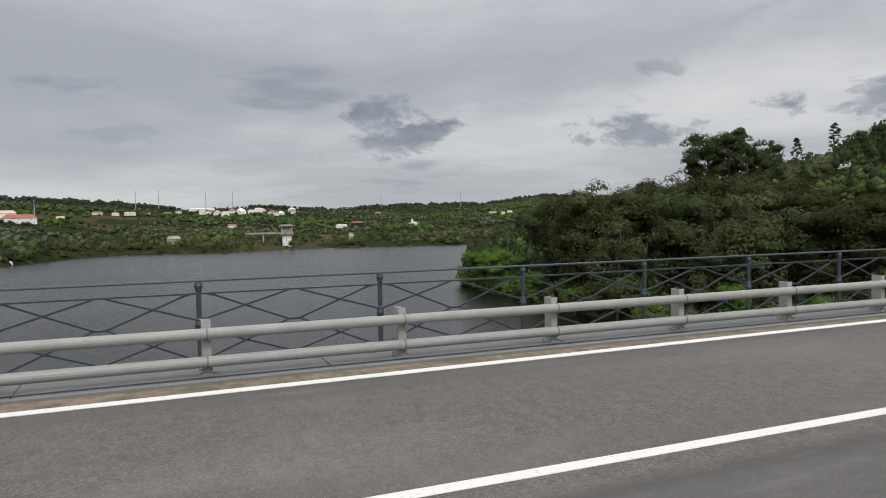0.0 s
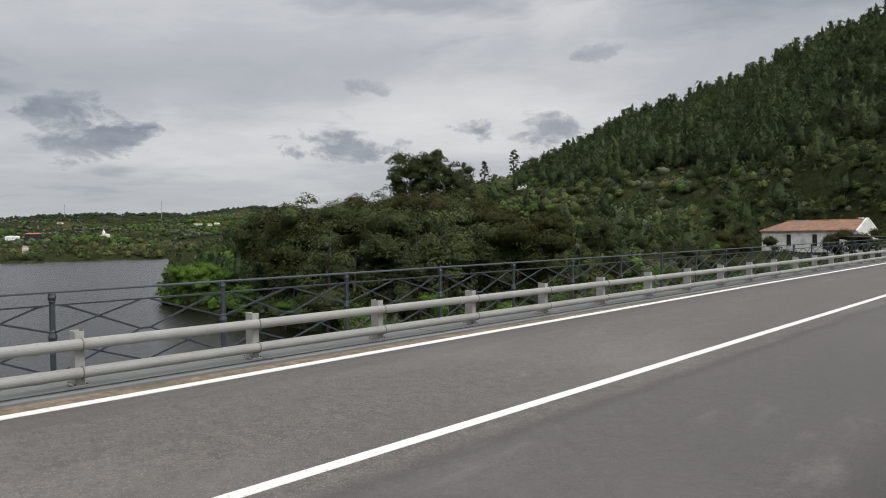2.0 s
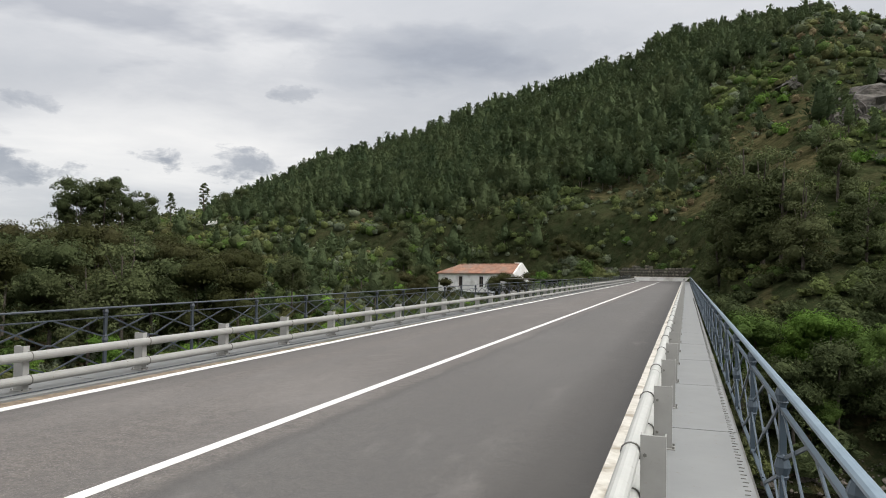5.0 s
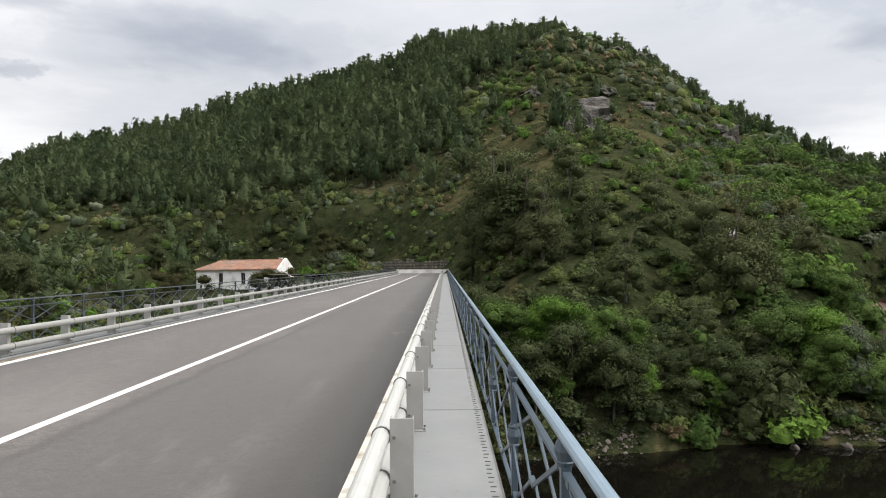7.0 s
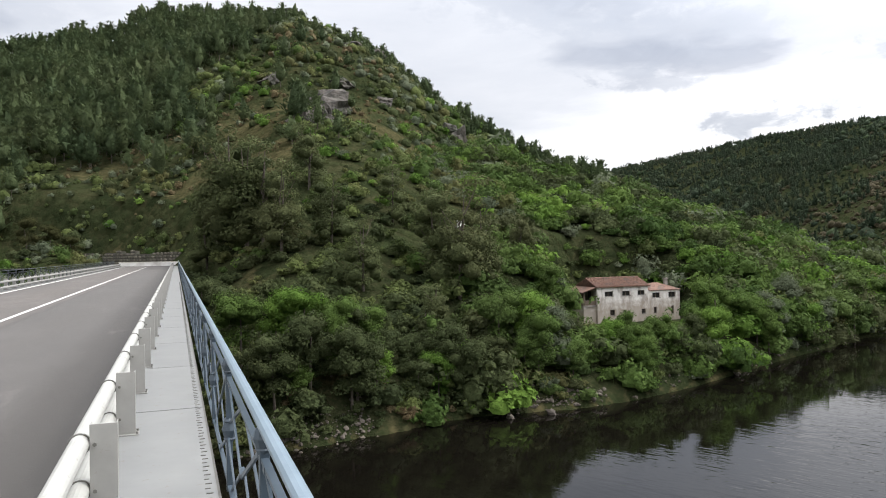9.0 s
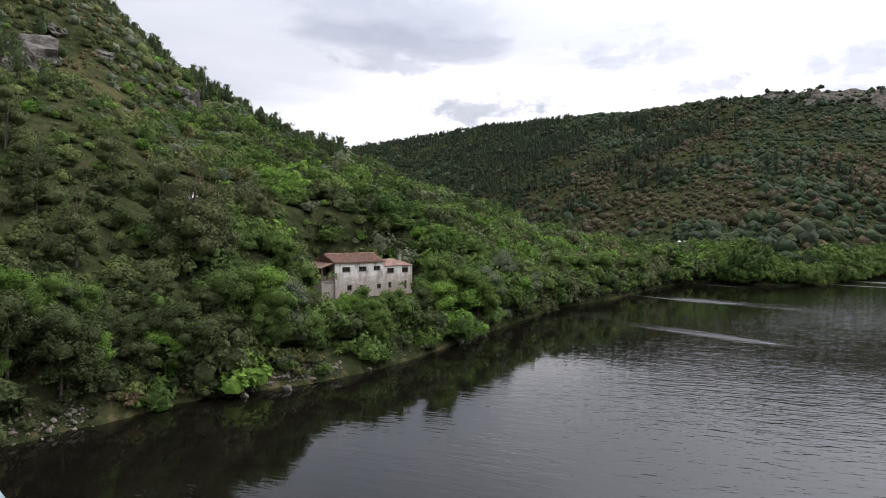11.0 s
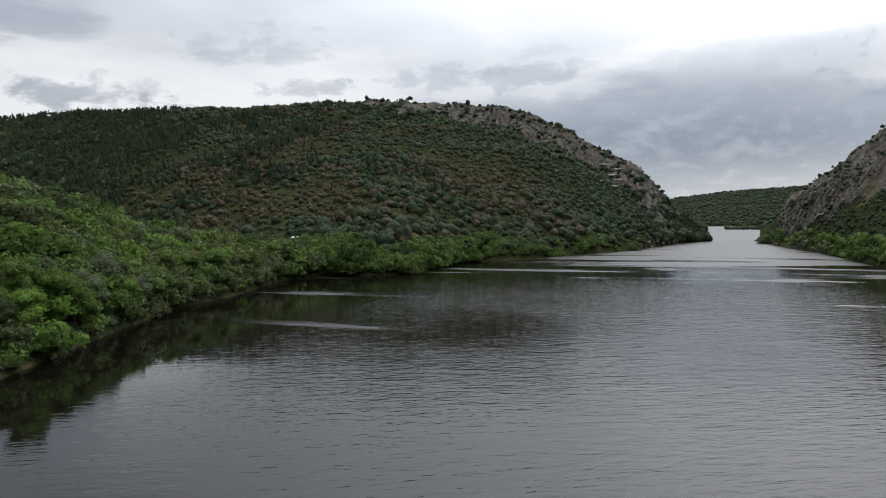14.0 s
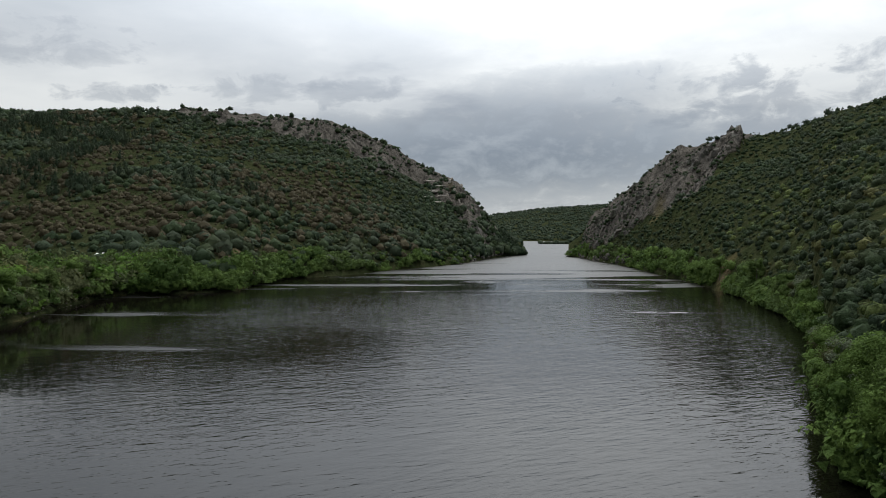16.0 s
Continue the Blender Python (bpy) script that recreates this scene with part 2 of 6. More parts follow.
def foliage(name, dark, light, dry=None, scale=0.03):
    """Leaf colour: drifts over the slope, differs from plant to plant (tint) and from leaf to leaf; shade in the gaps
    is painted in.
    """
    m, nt, b = material(name)
    geo = nt.nodes.new("ShaderNodeNewGeometry")
    at = nt.nodes.new("ShaderNodeAttribute")
    at.attribute_name = "tint"
    drift = noisen(nt, geo.outputs["Position"], scale, 3.0, 0.6)
    f = mathn(nt, "ADD", mathn(nt, "MULTIPLY", at.outputs["Fac"], 0.74), mathn(nt, "MULTIPLY", geo.outputs["Random Per Island"], 0.26))
    col = mixc(nt, f, dark, light)
    if dry:
        col = mixc(nt, ramp(nt, drift, [(0.5, 0.0), (0.62, 0.55)]), col, dry)
    nt.links.new(col, b.inputs["Base Color"])
    b.inputs["Roughness"].default_value = 0.75
    b.inputs["Specular IOR Level"].default_value = 0.04
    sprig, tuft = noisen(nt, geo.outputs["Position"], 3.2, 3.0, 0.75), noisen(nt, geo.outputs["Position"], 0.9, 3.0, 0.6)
    # shade between the sprigs, painted dark where the relief is low
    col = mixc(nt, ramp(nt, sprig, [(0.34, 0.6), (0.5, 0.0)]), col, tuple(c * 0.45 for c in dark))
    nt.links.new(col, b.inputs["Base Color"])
    bump(nt, b, mathn(nt, "ADD", sprig, mathn(nt, "MULTIPLY", tuft, 2.0)), 0.8, 0.35)
    tr = nt.nodes.new("ShaderNodeBsdfTranslucent")
    nt.links.new(col, tr.inputs["Color"])
    mx = nt.nodes.new("ShaderNodeMixShader")
    mx.inputs[0].default_value = 0.25
    nt.links.new(b.outputs[0], mx.inputs[1])
    nt.links.new(tr.outputs[0], mx.inputs[2])
    nt.links.new(mx.outputs[0], nt.nodes["Material Output"].inputs["Surface"])
    return m


def ground_material():
    m, nt, b = material("hill_ground")
    v = world_coords(nt)
    n1, n2, n3 = noisen(nt, v, 0.02, 5.0, 0.6), noisen(nt, v, 0.13, 5.0, 0.65), noisen(nt, v, 0.9, 4.0, 0.7)
    col = mixc(nt, ramp(nt, n2, [(0.38, 0.0), (0.62, 1.0)]), (0.024, 0.029, 0.014), (0.054, 0.050, 0.026))
    col = mixc(nt, ramp(nt, n1, [(0.54, 0.0), (0.68, 0.35)]), col, (0.085, 0.070, 0.038))
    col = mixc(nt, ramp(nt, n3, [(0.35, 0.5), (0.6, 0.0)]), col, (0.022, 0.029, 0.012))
    n4 = noisen(nt, v, 2.6, 3.0, 0.7)
    tufts = None
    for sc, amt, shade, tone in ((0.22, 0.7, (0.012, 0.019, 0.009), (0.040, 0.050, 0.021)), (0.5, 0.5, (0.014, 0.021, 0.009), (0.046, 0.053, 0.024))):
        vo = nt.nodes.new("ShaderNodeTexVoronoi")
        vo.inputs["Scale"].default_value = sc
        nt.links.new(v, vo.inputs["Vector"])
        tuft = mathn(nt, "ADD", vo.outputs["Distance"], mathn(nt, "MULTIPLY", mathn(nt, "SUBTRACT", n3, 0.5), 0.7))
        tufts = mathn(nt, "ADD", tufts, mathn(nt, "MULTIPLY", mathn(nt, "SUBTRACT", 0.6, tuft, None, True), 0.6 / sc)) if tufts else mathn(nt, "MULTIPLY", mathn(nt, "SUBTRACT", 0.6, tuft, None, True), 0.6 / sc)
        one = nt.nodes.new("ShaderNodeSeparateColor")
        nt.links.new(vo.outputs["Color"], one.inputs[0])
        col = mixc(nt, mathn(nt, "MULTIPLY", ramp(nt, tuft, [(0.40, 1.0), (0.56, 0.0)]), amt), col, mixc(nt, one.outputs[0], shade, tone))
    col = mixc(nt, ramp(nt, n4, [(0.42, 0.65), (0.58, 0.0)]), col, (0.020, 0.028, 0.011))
    col = mixc(nt, ramp(nt, n4, [(0.55, 0.0), (0.72, 0.4)]), col, (0.060, 0.058, 0.027))
    at = nt.nodes.new("ShaderNodeAttribute")
    at.attribute_name = "rock"
    rn = noisen(nt, mapped(nt, v, (1, 1, 0.45)), 0.09, 6.0, 0.7, 0.6)
    stone = mixc(nt, ramp(nt, noisen(nt, mapped(nt, v, (1, 1, 0.5)), 0.25, 6.0, 0.75), [(0.35, 0.0), (0.65, 1.0)]), (0.030, 0.028, 0.025), (0.150, 0.136, 0.118))
    rf = ramp(nt, mathn(nt, "ADD", at.outputs["Fac"], mathn(nt, "SUBTRACT", rn, 0.5)), [(0.42, 0.0), (0.58, 1.0)])
    col = mixc(nt, rf, col, stone)
    at2 = nt.nodes.new("ShaderNodeAttribute")
    at2.attribute_name = "bare"
    worn = mathn(nt, "ADD", at2.outputs["Fac"], mathn(nt, "MULTIPLY", mathn(nt, "SUBTRACT", n3, 0.5), 0.6))
    col = mixc(nt, ramp(nt, worn, [(0.30, 0.0), (0.5, 0.9)]), col, mixc(nt, n2, (0.050, 0.050, 0.022), (0.110, 0.088, 0.046)))
    soil = mixc(nt, n3, (0.13, 0.092, 0.055), (0.25, 0.195, 0.13))
    col = mixc(nt, ramp(nt, worn, [(0.60, 0.0), (0.85, 0.9)]), col, soil)
    nt.links.new(col, b.inputs["Base Color"])
    b.inputs["Roughness"].default_value = 0.95
    b.inputs["Specular IOR Level"].default_value = 0.0
    crag = noisen(nt, mapped(nt, v, (1, 1, 0.35)), 0.16, 5.0, 0.7, 0.8)
    bump(nt, b, mathn(nt, "ADD", mathn(nt, "ADD", n3, tufts), mathn(nt, "MULTIPLY", mathn(nt, "MULTIPLY", crag, rf), 9.0)), 0.8, 0.7)
    return m


def water_material():
    m, nt, b = material("lake_water")
    v = world_coords(nt)
    b.inputs["Base Color"].default_value = (0.004, 0.0035, 0.0025, 1)
    b.inputs["Roughness"].default_value = 0.035
    b.inputs["IOR"].default_value = 1.33
    # wavelets run down the lake, their crests lying across it
    w1, w2 = mapped(nt, v, rot=(0, 0, radians(-20))), mapped(nt, v, rot=(0, 0, radians(-34)))
    r1 = noisen(nt, mapped(nt, w1, (1.0, 0.26, 1)), 1.5, 2.0, 0.5, 0.3)
    r2 = noisen(nt, mapped(nt, w2, (0.9, 0.34, 1), (4, 0, 0)), 0.75, 2.0, 0.5)
    r3 = noisen(nt, mapped(nt, w2, (1.0, 0.30, 1), (0, 7, 0)), 2.6, 2.0, 0.5, 0.3)
    calm = ramp(nt, noisen(nt, mapped(nt, v, (0.9, 0.5, 1), (9, 3, 0)), 0.011, 4.0, 0.55), [(0.40, 0.18), (0.58, 1.0)])
    sep = nt.nodes.new("ShaderNodeSeparateXYZ")
    nt.links.new(v, sep.inputs[0])
    # sheltered under the north bank and upstream of the bridge
    bank = mathn(nt, "ADD", mathn(nt, "SUBTRACT", sep.outputs[1], mathn(nt, "MULTIPLY", sep.outputs[0], 0.15)), mathn(nt, "MULTIPLY", noisen(nt, v, 0.03, 3.0), 16.0))
    lee = ramp(nt, mathn(nt, "MULTIPLY", bank, 0.01), [(0.36, 1.0), (0.56, 0.10)])
    upstream = ramp(nt, mathn(nt, "MULTIPLY_ADD", sep.outputs[0], 0.005, 0.5), [(0.32, 1.0), (0.48, 0.0)])
    calm = mathn(nt, "MULTIPLY", calm, mathn(nt, "MAXIMUM", lee, mathn(nt, "MULTIPLY", upstream, 0.6)))
    # gusts rough the water towards the narrows, in long streaks across the lake
    streak = noisen(nt, mapped(nt, v, (0.055, 0.012, 1), (2, 5, 0), (0, 0, radians(12))), 1.0, 4.0, 0.6, 0.4)
    gust = ramp(nt, mathn(nt, "ADD", mathn(nt, "MULTIPLY", sep.outputs[0], 0.0021), mathn(nt, "MULTIPLY", mathn(nt, "SUBTRACT", streak, 0.5), 1.5)), [(0.43, 0.0), (0.56, 1.0)])
    gust = mathn(nt, "MAXIMUM", gust, mathn(nt, "MULTIPLY", upstream, 0.75))
    nt.links.new(mathn(nt, "MULTIPLY_ADD", gust, 0.30, 0.03), b.inputs["Roughness"])
    h = mathn(nt, "ADD", mathn(nt, "ADD", r1, mathn(nt, "MULTIPLY", r2, 0.9)), mathn(nt, "MULTIPLY", r3, 0.55))
    h = mathn(nt, "MULTIPLY", h, mathn(nt, "MULTIPLY", calm, mathn(nt, "MULTIPLY_ADD", gust, 0.5, 1.0)))
    bump(nt, b, h, 1.0, 0.085)
    return m


def varied_stone():
    m, nt, b = material("rubble_stone")
    info = nt.nodes.new("ShaderNodeObjectInfo")
    v = world_coords(nt)
    n = noisen(nt, v, 2.2, 5.0, 0.65)
    col = mixc(nt, info.outputs["Random"], (0.075, 0.068, 0.056), (0.22, 0.195, 0.16))
    col = mixc(nt, ramp(nt, n, [(0.4, 0.0), (0.7, 0.6)]), col, (0.09, 0.09, 0.06))
    nt.links.new(col, b.inputs["Base Color"])
    b.inputs["Roughness"].default_value = 0.95
    bump(nt, b, n, 0.6, 0.05)
    return m


def stained_plaster():
    m, nt, b = material("stained_plaster")
    v = obj_coords(nt)
    n1 = noisen(nt, v, 1.3, 5.0, 0.65)
    streak = noisen(nt, mapped(nt, v, (0.75, 0.75, 0.3)), 1.0, 5.0, 0.65)
    sep = nt.nodes.new("ShaderNodeSeparateXYZ")
    nt.links.new(v, sep.inputs[0])
    damp = ramp(nt, mathn(nt, "ADD", mathn(nt, "DIVIDE", sep.outputs[2], 6.4), mathn(nt, "MULTIPLY", mathn(nt, "SUBTRACT", n1, 0.5), 0.9)), [(0.38, 1.0), (0.75, 0.0)])
    col = mixc(nt, n1, (0.68, 0.64, 0.59), (0.84, 0.81, 0.77))
    col = mixc(nt, ramp(nt, streak, [(0.47, 0.0), (0.60, 0.8)]), col, (0.30, 0.25, 0.21))
    col = mixc(nt, mathn(nt, "MULTIPLY", damp, 0.8), col, (0.33, 0.27, 0.215))
    nt.links.new(col, b.inputs["Base Color"])
    b.inputs["Roughness"].default_value = 0.92
    bump(nt, b, n1, 0.4, 0.03)
    return m


M = {
    "asphalt": asphalt_material(),
    "paint": line_material(),
    "plate": painted_steel("grey_walkway_paint", (0.185, 0.19, 0.186), (0.262, 0.266, 0.258), 0.55, 0.10, 1.5),
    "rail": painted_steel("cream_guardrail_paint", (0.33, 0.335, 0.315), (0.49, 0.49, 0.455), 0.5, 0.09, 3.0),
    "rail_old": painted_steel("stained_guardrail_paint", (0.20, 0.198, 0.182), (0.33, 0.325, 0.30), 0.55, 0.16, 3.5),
    "iron_dark": painted_steel("dark_iron_paint", (0.022, 0.028, 0.035), (0.045, 0.055, 0.066), 0.45, 0.02, 7.0),
    "post": painted_steel("galvanised_post", (0.27, 0.268, 0.25), (0.38, 0.37, 0.345), 0.55, 0.05, 5.0),
    "clamp": painted_steel("clamp_steel", (0.10, 0.10, 0.09), (0.2, 0.19, 0.17), 0.5, 0.2, 8.0),
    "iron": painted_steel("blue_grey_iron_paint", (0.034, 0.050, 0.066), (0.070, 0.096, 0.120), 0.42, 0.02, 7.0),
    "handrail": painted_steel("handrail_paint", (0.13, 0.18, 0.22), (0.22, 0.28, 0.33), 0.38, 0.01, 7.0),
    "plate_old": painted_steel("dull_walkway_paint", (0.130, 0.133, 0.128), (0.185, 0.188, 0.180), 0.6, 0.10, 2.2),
    "dirt": mottled("gutter_dirt", (0.10, 0.075, 0.05), (0.22, 0.17, 0.12), 7.0, 0.95, 0, (0.06, 0.07, 0.03)),
    "kerb": mottled("cream_kerb", (0.55, 0.52, 0.45), (0.68, 0.65, 0.58), 9.0, 0.85, 0, (0.30, 0.25, 0.18), 0.3),
    "deckside": mottled("deck_concrete", (0.26, 0.25, 0.23), (0.36, 0.35, 0.33), 3.0, 0.9, 0, (0.16, 0.15, 0.13)),
    "ground": ground_material(),
    "water": water_material(),
    "plaster": stained_plaster(),
    "whitewash": mottled("whitewash", (0.72, 0.71, 0.68), (0.82, 0.81, 0.79), 1.5, 0.9, 0, (0.5, 0.48, 0.44), 0.3),
    "greywall": mottled("bare_grey_render", (0.22, 0.20, 0.175), (0.36, 0.33, 0.30), 1.2, 0.95, 0, (0.10, 0.09, 0.08), 0.5),
    "tiles": mottled("old_clay_tiles", (0.105, 0.058, 0.042), (0.205, 0.115, 0.083), 2.2, 0.9, 0, (0.085, 0.065, 0.054), 0.3),
    "tiles_new": mottled("orange_clay_tiles", (0.20, 0.105, 0.07), (0.34, 0.185, 0.12), 1.1, 0.9, 0, (0.20, 0.155, 0.125), 0.3),
    "redroof": mottled("red_roof", (0.26, 0.085, 0.055), (0.36, 0.13, 0.085), 1.0, 0.9),
    "tiles_pale": mottled("pale_clay_tiles", (0.42, 0.32, 0.27), (0.60, 0.50, 0.44), 0.8, 0.9),
    # near-black colour stands in for the shade of rooms behind openings
    "dark": mottled("dark_interior", (0.010, 0.010, 0.010), (0.025, 0.023, 0.02), 2.0, 0.9),
    "wood": mottled("weathered_wood", (0.10, 0.075, 0.055), (0.19, 0.145, 0.11), 6.0, 0.9),
    "stone": varied_stone(),
    "joint": mottled("wall_joint", (0.045, 0.042, 0.034), (0.10, 0.09, 0.075), 1.8, 0.95, 0, (0.09, 0.10, 0.06), 0.4, 0.6, 0.05),
    "rock": mottled("shore_rock", (0.060, 0.050, 0.040), (0.170, 0.145, 0.118), 1.2, 0.9, 0, (0.07, 0.06, 0.05), 0.5, 0.6, 0.05),
    "pale_cliff": mottled("pale_quarry_rock", (0.17, 0.15, 0.13), (0.38, 0.35, 0.31), 0.3, 0.95, 0, (0.16, 0.14, 0.12), 0.5, 0.9, 0.5),
    "cliff": mottled("cliff_rock", (0.030, 0.027, 0.024), (0.125, 0.112, 0.096), 0.45, 0.95, 0, (0.036, 0.040, 0.026), 0.3, 0.9, 0.5),
    "bark": mottled("bark", (0.06, 0.048, 0.038), (0.13, 0.11, 0.09), 4.0, 0.95, 0, None, 0.2, 0.8, 0.03),
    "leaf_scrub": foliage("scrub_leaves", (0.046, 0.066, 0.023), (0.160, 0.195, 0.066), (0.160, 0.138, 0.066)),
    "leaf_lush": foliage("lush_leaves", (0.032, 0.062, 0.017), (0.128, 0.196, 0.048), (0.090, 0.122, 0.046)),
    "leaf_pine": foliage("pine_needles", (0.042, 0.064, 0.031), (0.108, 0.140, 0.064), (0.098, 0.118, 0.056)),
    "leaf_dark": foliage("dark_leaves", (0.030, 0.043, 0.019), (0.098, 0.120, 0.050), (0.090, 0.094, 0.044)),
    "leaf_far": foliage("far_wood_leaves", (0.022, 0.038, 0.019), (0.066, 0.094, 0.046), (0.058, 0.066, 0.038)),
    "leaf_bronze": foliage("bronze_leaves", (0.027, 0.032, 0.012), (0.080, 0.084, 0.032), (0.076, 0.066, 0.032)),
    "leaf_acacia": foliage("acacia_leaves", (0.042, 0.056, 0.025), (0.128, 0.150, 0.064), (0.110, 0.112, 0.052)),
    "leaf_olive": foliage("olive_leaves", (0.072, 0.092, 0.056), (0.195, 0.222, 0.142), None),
    # far plants: aerial haze painted into the leaf colour as extra blue
    "leaf_haze": foliage("haze_blue_leaves", (0.026, 0.042, 0.026), (0.064, 0.086, 0.052), (0.056, 0.066, 0.042)),
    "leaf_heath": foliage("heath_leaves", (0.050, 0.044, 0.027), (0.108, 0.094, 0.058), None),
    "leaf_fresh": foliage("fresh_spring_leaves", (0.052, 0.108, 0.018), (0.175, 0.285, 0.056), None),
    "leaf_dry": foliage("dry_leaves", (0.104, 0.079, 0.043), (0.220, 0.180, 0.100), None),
}

# ---- mesh helpers ----
def mesh_from(name, verts, faces, mats, index=None, smooth=False, **floats):
    """A mesh from numpy arrays: verts (n, 3), faces (m, 3 or 4), one material index a face, float attributes by vertex."""
    me = bpy.data.meshes.new(name)
    verts, faces = np.asarray(verts, np.float32), np.asarray(faces, np.int32)
    k = faces.shape[1]
    me.vertices.add(len(verts))
    me.vertices.foreach_set("co", verts.ravel())
    me.loops.add(faces.size)
    me.loops.foreach_set("vertex_index", faces.ravel())
    me.polygons.add(len(faces))
    me.polygons.foreach_set("loop_start", np.arange(0, faces.size, k, dtype=np.int32))
    if index is not None:
        me.polygons.foreach_set("material_index", np.asarray(index, np.int32))
    me.polygons.foreach_set("use_smooth", np.full(len(faces), smooth))
    for m in mats:
        me.materials.append(m)
    for key, val in floats.items():
        val = np.asarray(val, np.float32)
        if val.ndim == 2:
            me.attributes.new(key, "FLOAT_VECTOR", "POINT").data.foreach_set("vector", val.ravel())
        else:
            me.attributes.new(key, "FLOAT", "POINT").data.foreach_set("value", val)
    me.update(calc_edges=True)
    return me


def bm_mesh(name, bm, mat, smooth=False):
    me = bpy.data.meshes.new(name)
    bm.to_mesh(me)
    bm.free()
    me.materials.append(mat)
    if smooth:
        me.polygons.foreach_set("use_smooth", np.ones(len(me.polygons), bool))
    return me


def part(name, bm, mat, parent, label="", smooth=False, m=None):
    """One mesh object under a thing or a part."""
    ob = new(name, bm if isinstance(bm, bpy.types.Mesh) else bm_mesh(name, bm, mat, smooth))
    ob.parent = parent
    if m is not None:
        ob.matrix_basis = m
    return tagged(ob, label)


def thing(name, label, category, m=None, group="", kind=""):
    e = new(name)
    if m is not None:
        e.matrix_basis = m
    return tagged(e, label, category, group, kind)


def box(bm, lo, hi, bevel=0.0, m=None):
    lo, hi = Vector(lo), Vector(hi)
    r = bmesh.ops.create_cube(bm, size=1.0, matrix=Matrix.Translation((lo + hi) / 2) @ Matrix.Diagonal((*(hi - lo), 1)))
    if bevel:
        es = list({e for v in r["verts"] for e in v.link_edges})
        out = bmesh.ops.bevel(bm, geom=es, offset=bevel, segments=1, affect="EDGES")
        vs = list({v for f in out["faces"] for v in f.verts} | {v for v in r["verts"] if v.is_valid})
    else:
        vs = r["verts"]
    if m is not None:
        bmesh.ops.transform(bm, matrix=m, verts=[v for v in vs if v.is_valid])
    return bm


def boxes(*specs, bevel=0.0):
    bm = bmesh.new()
    for lo, hi in specs:
        box(bm, lo, hi, bevel)
    return bm


def tube(bm, a, b, r, r2=None, n=10, caps=True):
    a, b = Vector(a), Vector(b)
    d = b - a
    m = Matrix.Translation((a + b) / 2) @ d.to_track_quat("Z", "Y").to_matrix().to_4x4()
    bmesh.ops.create_cone(bm, cap_ends=caps, segments=n, radius1=r, radius2=r if r2 is None else r2, depth=d.length, matrix=m)
    return bm


def ring(bm, x, z, r, w, n=12, k=6):
    """A round ring of wire w thick in the x-z plane."""
    vs = []
    for i in range(n):
        a = 2 * math.pi * i / n
        vs.append([bm.verts.new((x + (r + w * math.cos(2 * math.pi * j / k)) * math.cos(a), w * math.sin(2 * math.pi * j / k), z + (r + w * math.cos(2 * math.pi * j / k)) * math.sin(a))) for j in range(k)])
    for i in range(n):
        for j in range(k):
            bm.faces.new((vs[i][j], vs[i][(j + 1) % k], vs[(i + 1) % n][(j + 1) % k], vs[(i + 1) % n][j]))
    return bm


def bar(bm, a, b, w, t):
    """A flat bar from a to b, w high in its plane and t thick across the deck (x)."""
    a, b = Vector(a), Vector(b)
    d = (b - a).normalized()
    side = Vector((1, 0, 0))
    up = side.cross(d).normalized()
    vs = [bm.verts.new(p + side * (sx * t / 2) + up * (su * w / 2)) for p in (a, b) for sx, su in ((-1, -1), (1, -1), (1, 1), (-1, 1))]
    for f in ((0, 1, 2, 3), (7, 6, 5, 4), (0, 4, 5, 1), (1, 5, 6, 2), (2, 6, 7, 3), (3, 7, 4, 0)):
        bm.faces.new([vs[i] for i in f])
    return bm


# smooth value noise over arrays
_perm = np.random.RandomState(7).permutation(512)
_vals = np.random.RandomState(8).rand(512)


def vnoise(x, y):
    xi, yi = np.floor(x).astype(int), np.floor(y).astype(int)
    fx, fy = x - xi, y - yi
    fx, fy = fx * fx * (3 - 2 * fx), fy * fy * (3 - 2 * fy)
    h = lambda i, j: _vals[(_perm[(_perm[i % 512] + j) % 512])]
    return (h(xi, yi) * (1 - fx) + h(xi + 1, yi) * fx) * (1 - fy) + (h(xi, yi + 1) * (1 - fx) + h(xi + 1, yi + 1) * fx) * fy - 0.5


def fbm(x, y, scale, octaves=4):
    s, a = 0.0, 1.0
    for _ in range(octaves):
        s = s + a * vnoise(x / scale, y / scale)
        scale, a = scale / 2.03, a * 0.52
    return s


# ---- the lie of the land: hills round the lake ----
WATER = -15.0
EYE_Z = 1.6
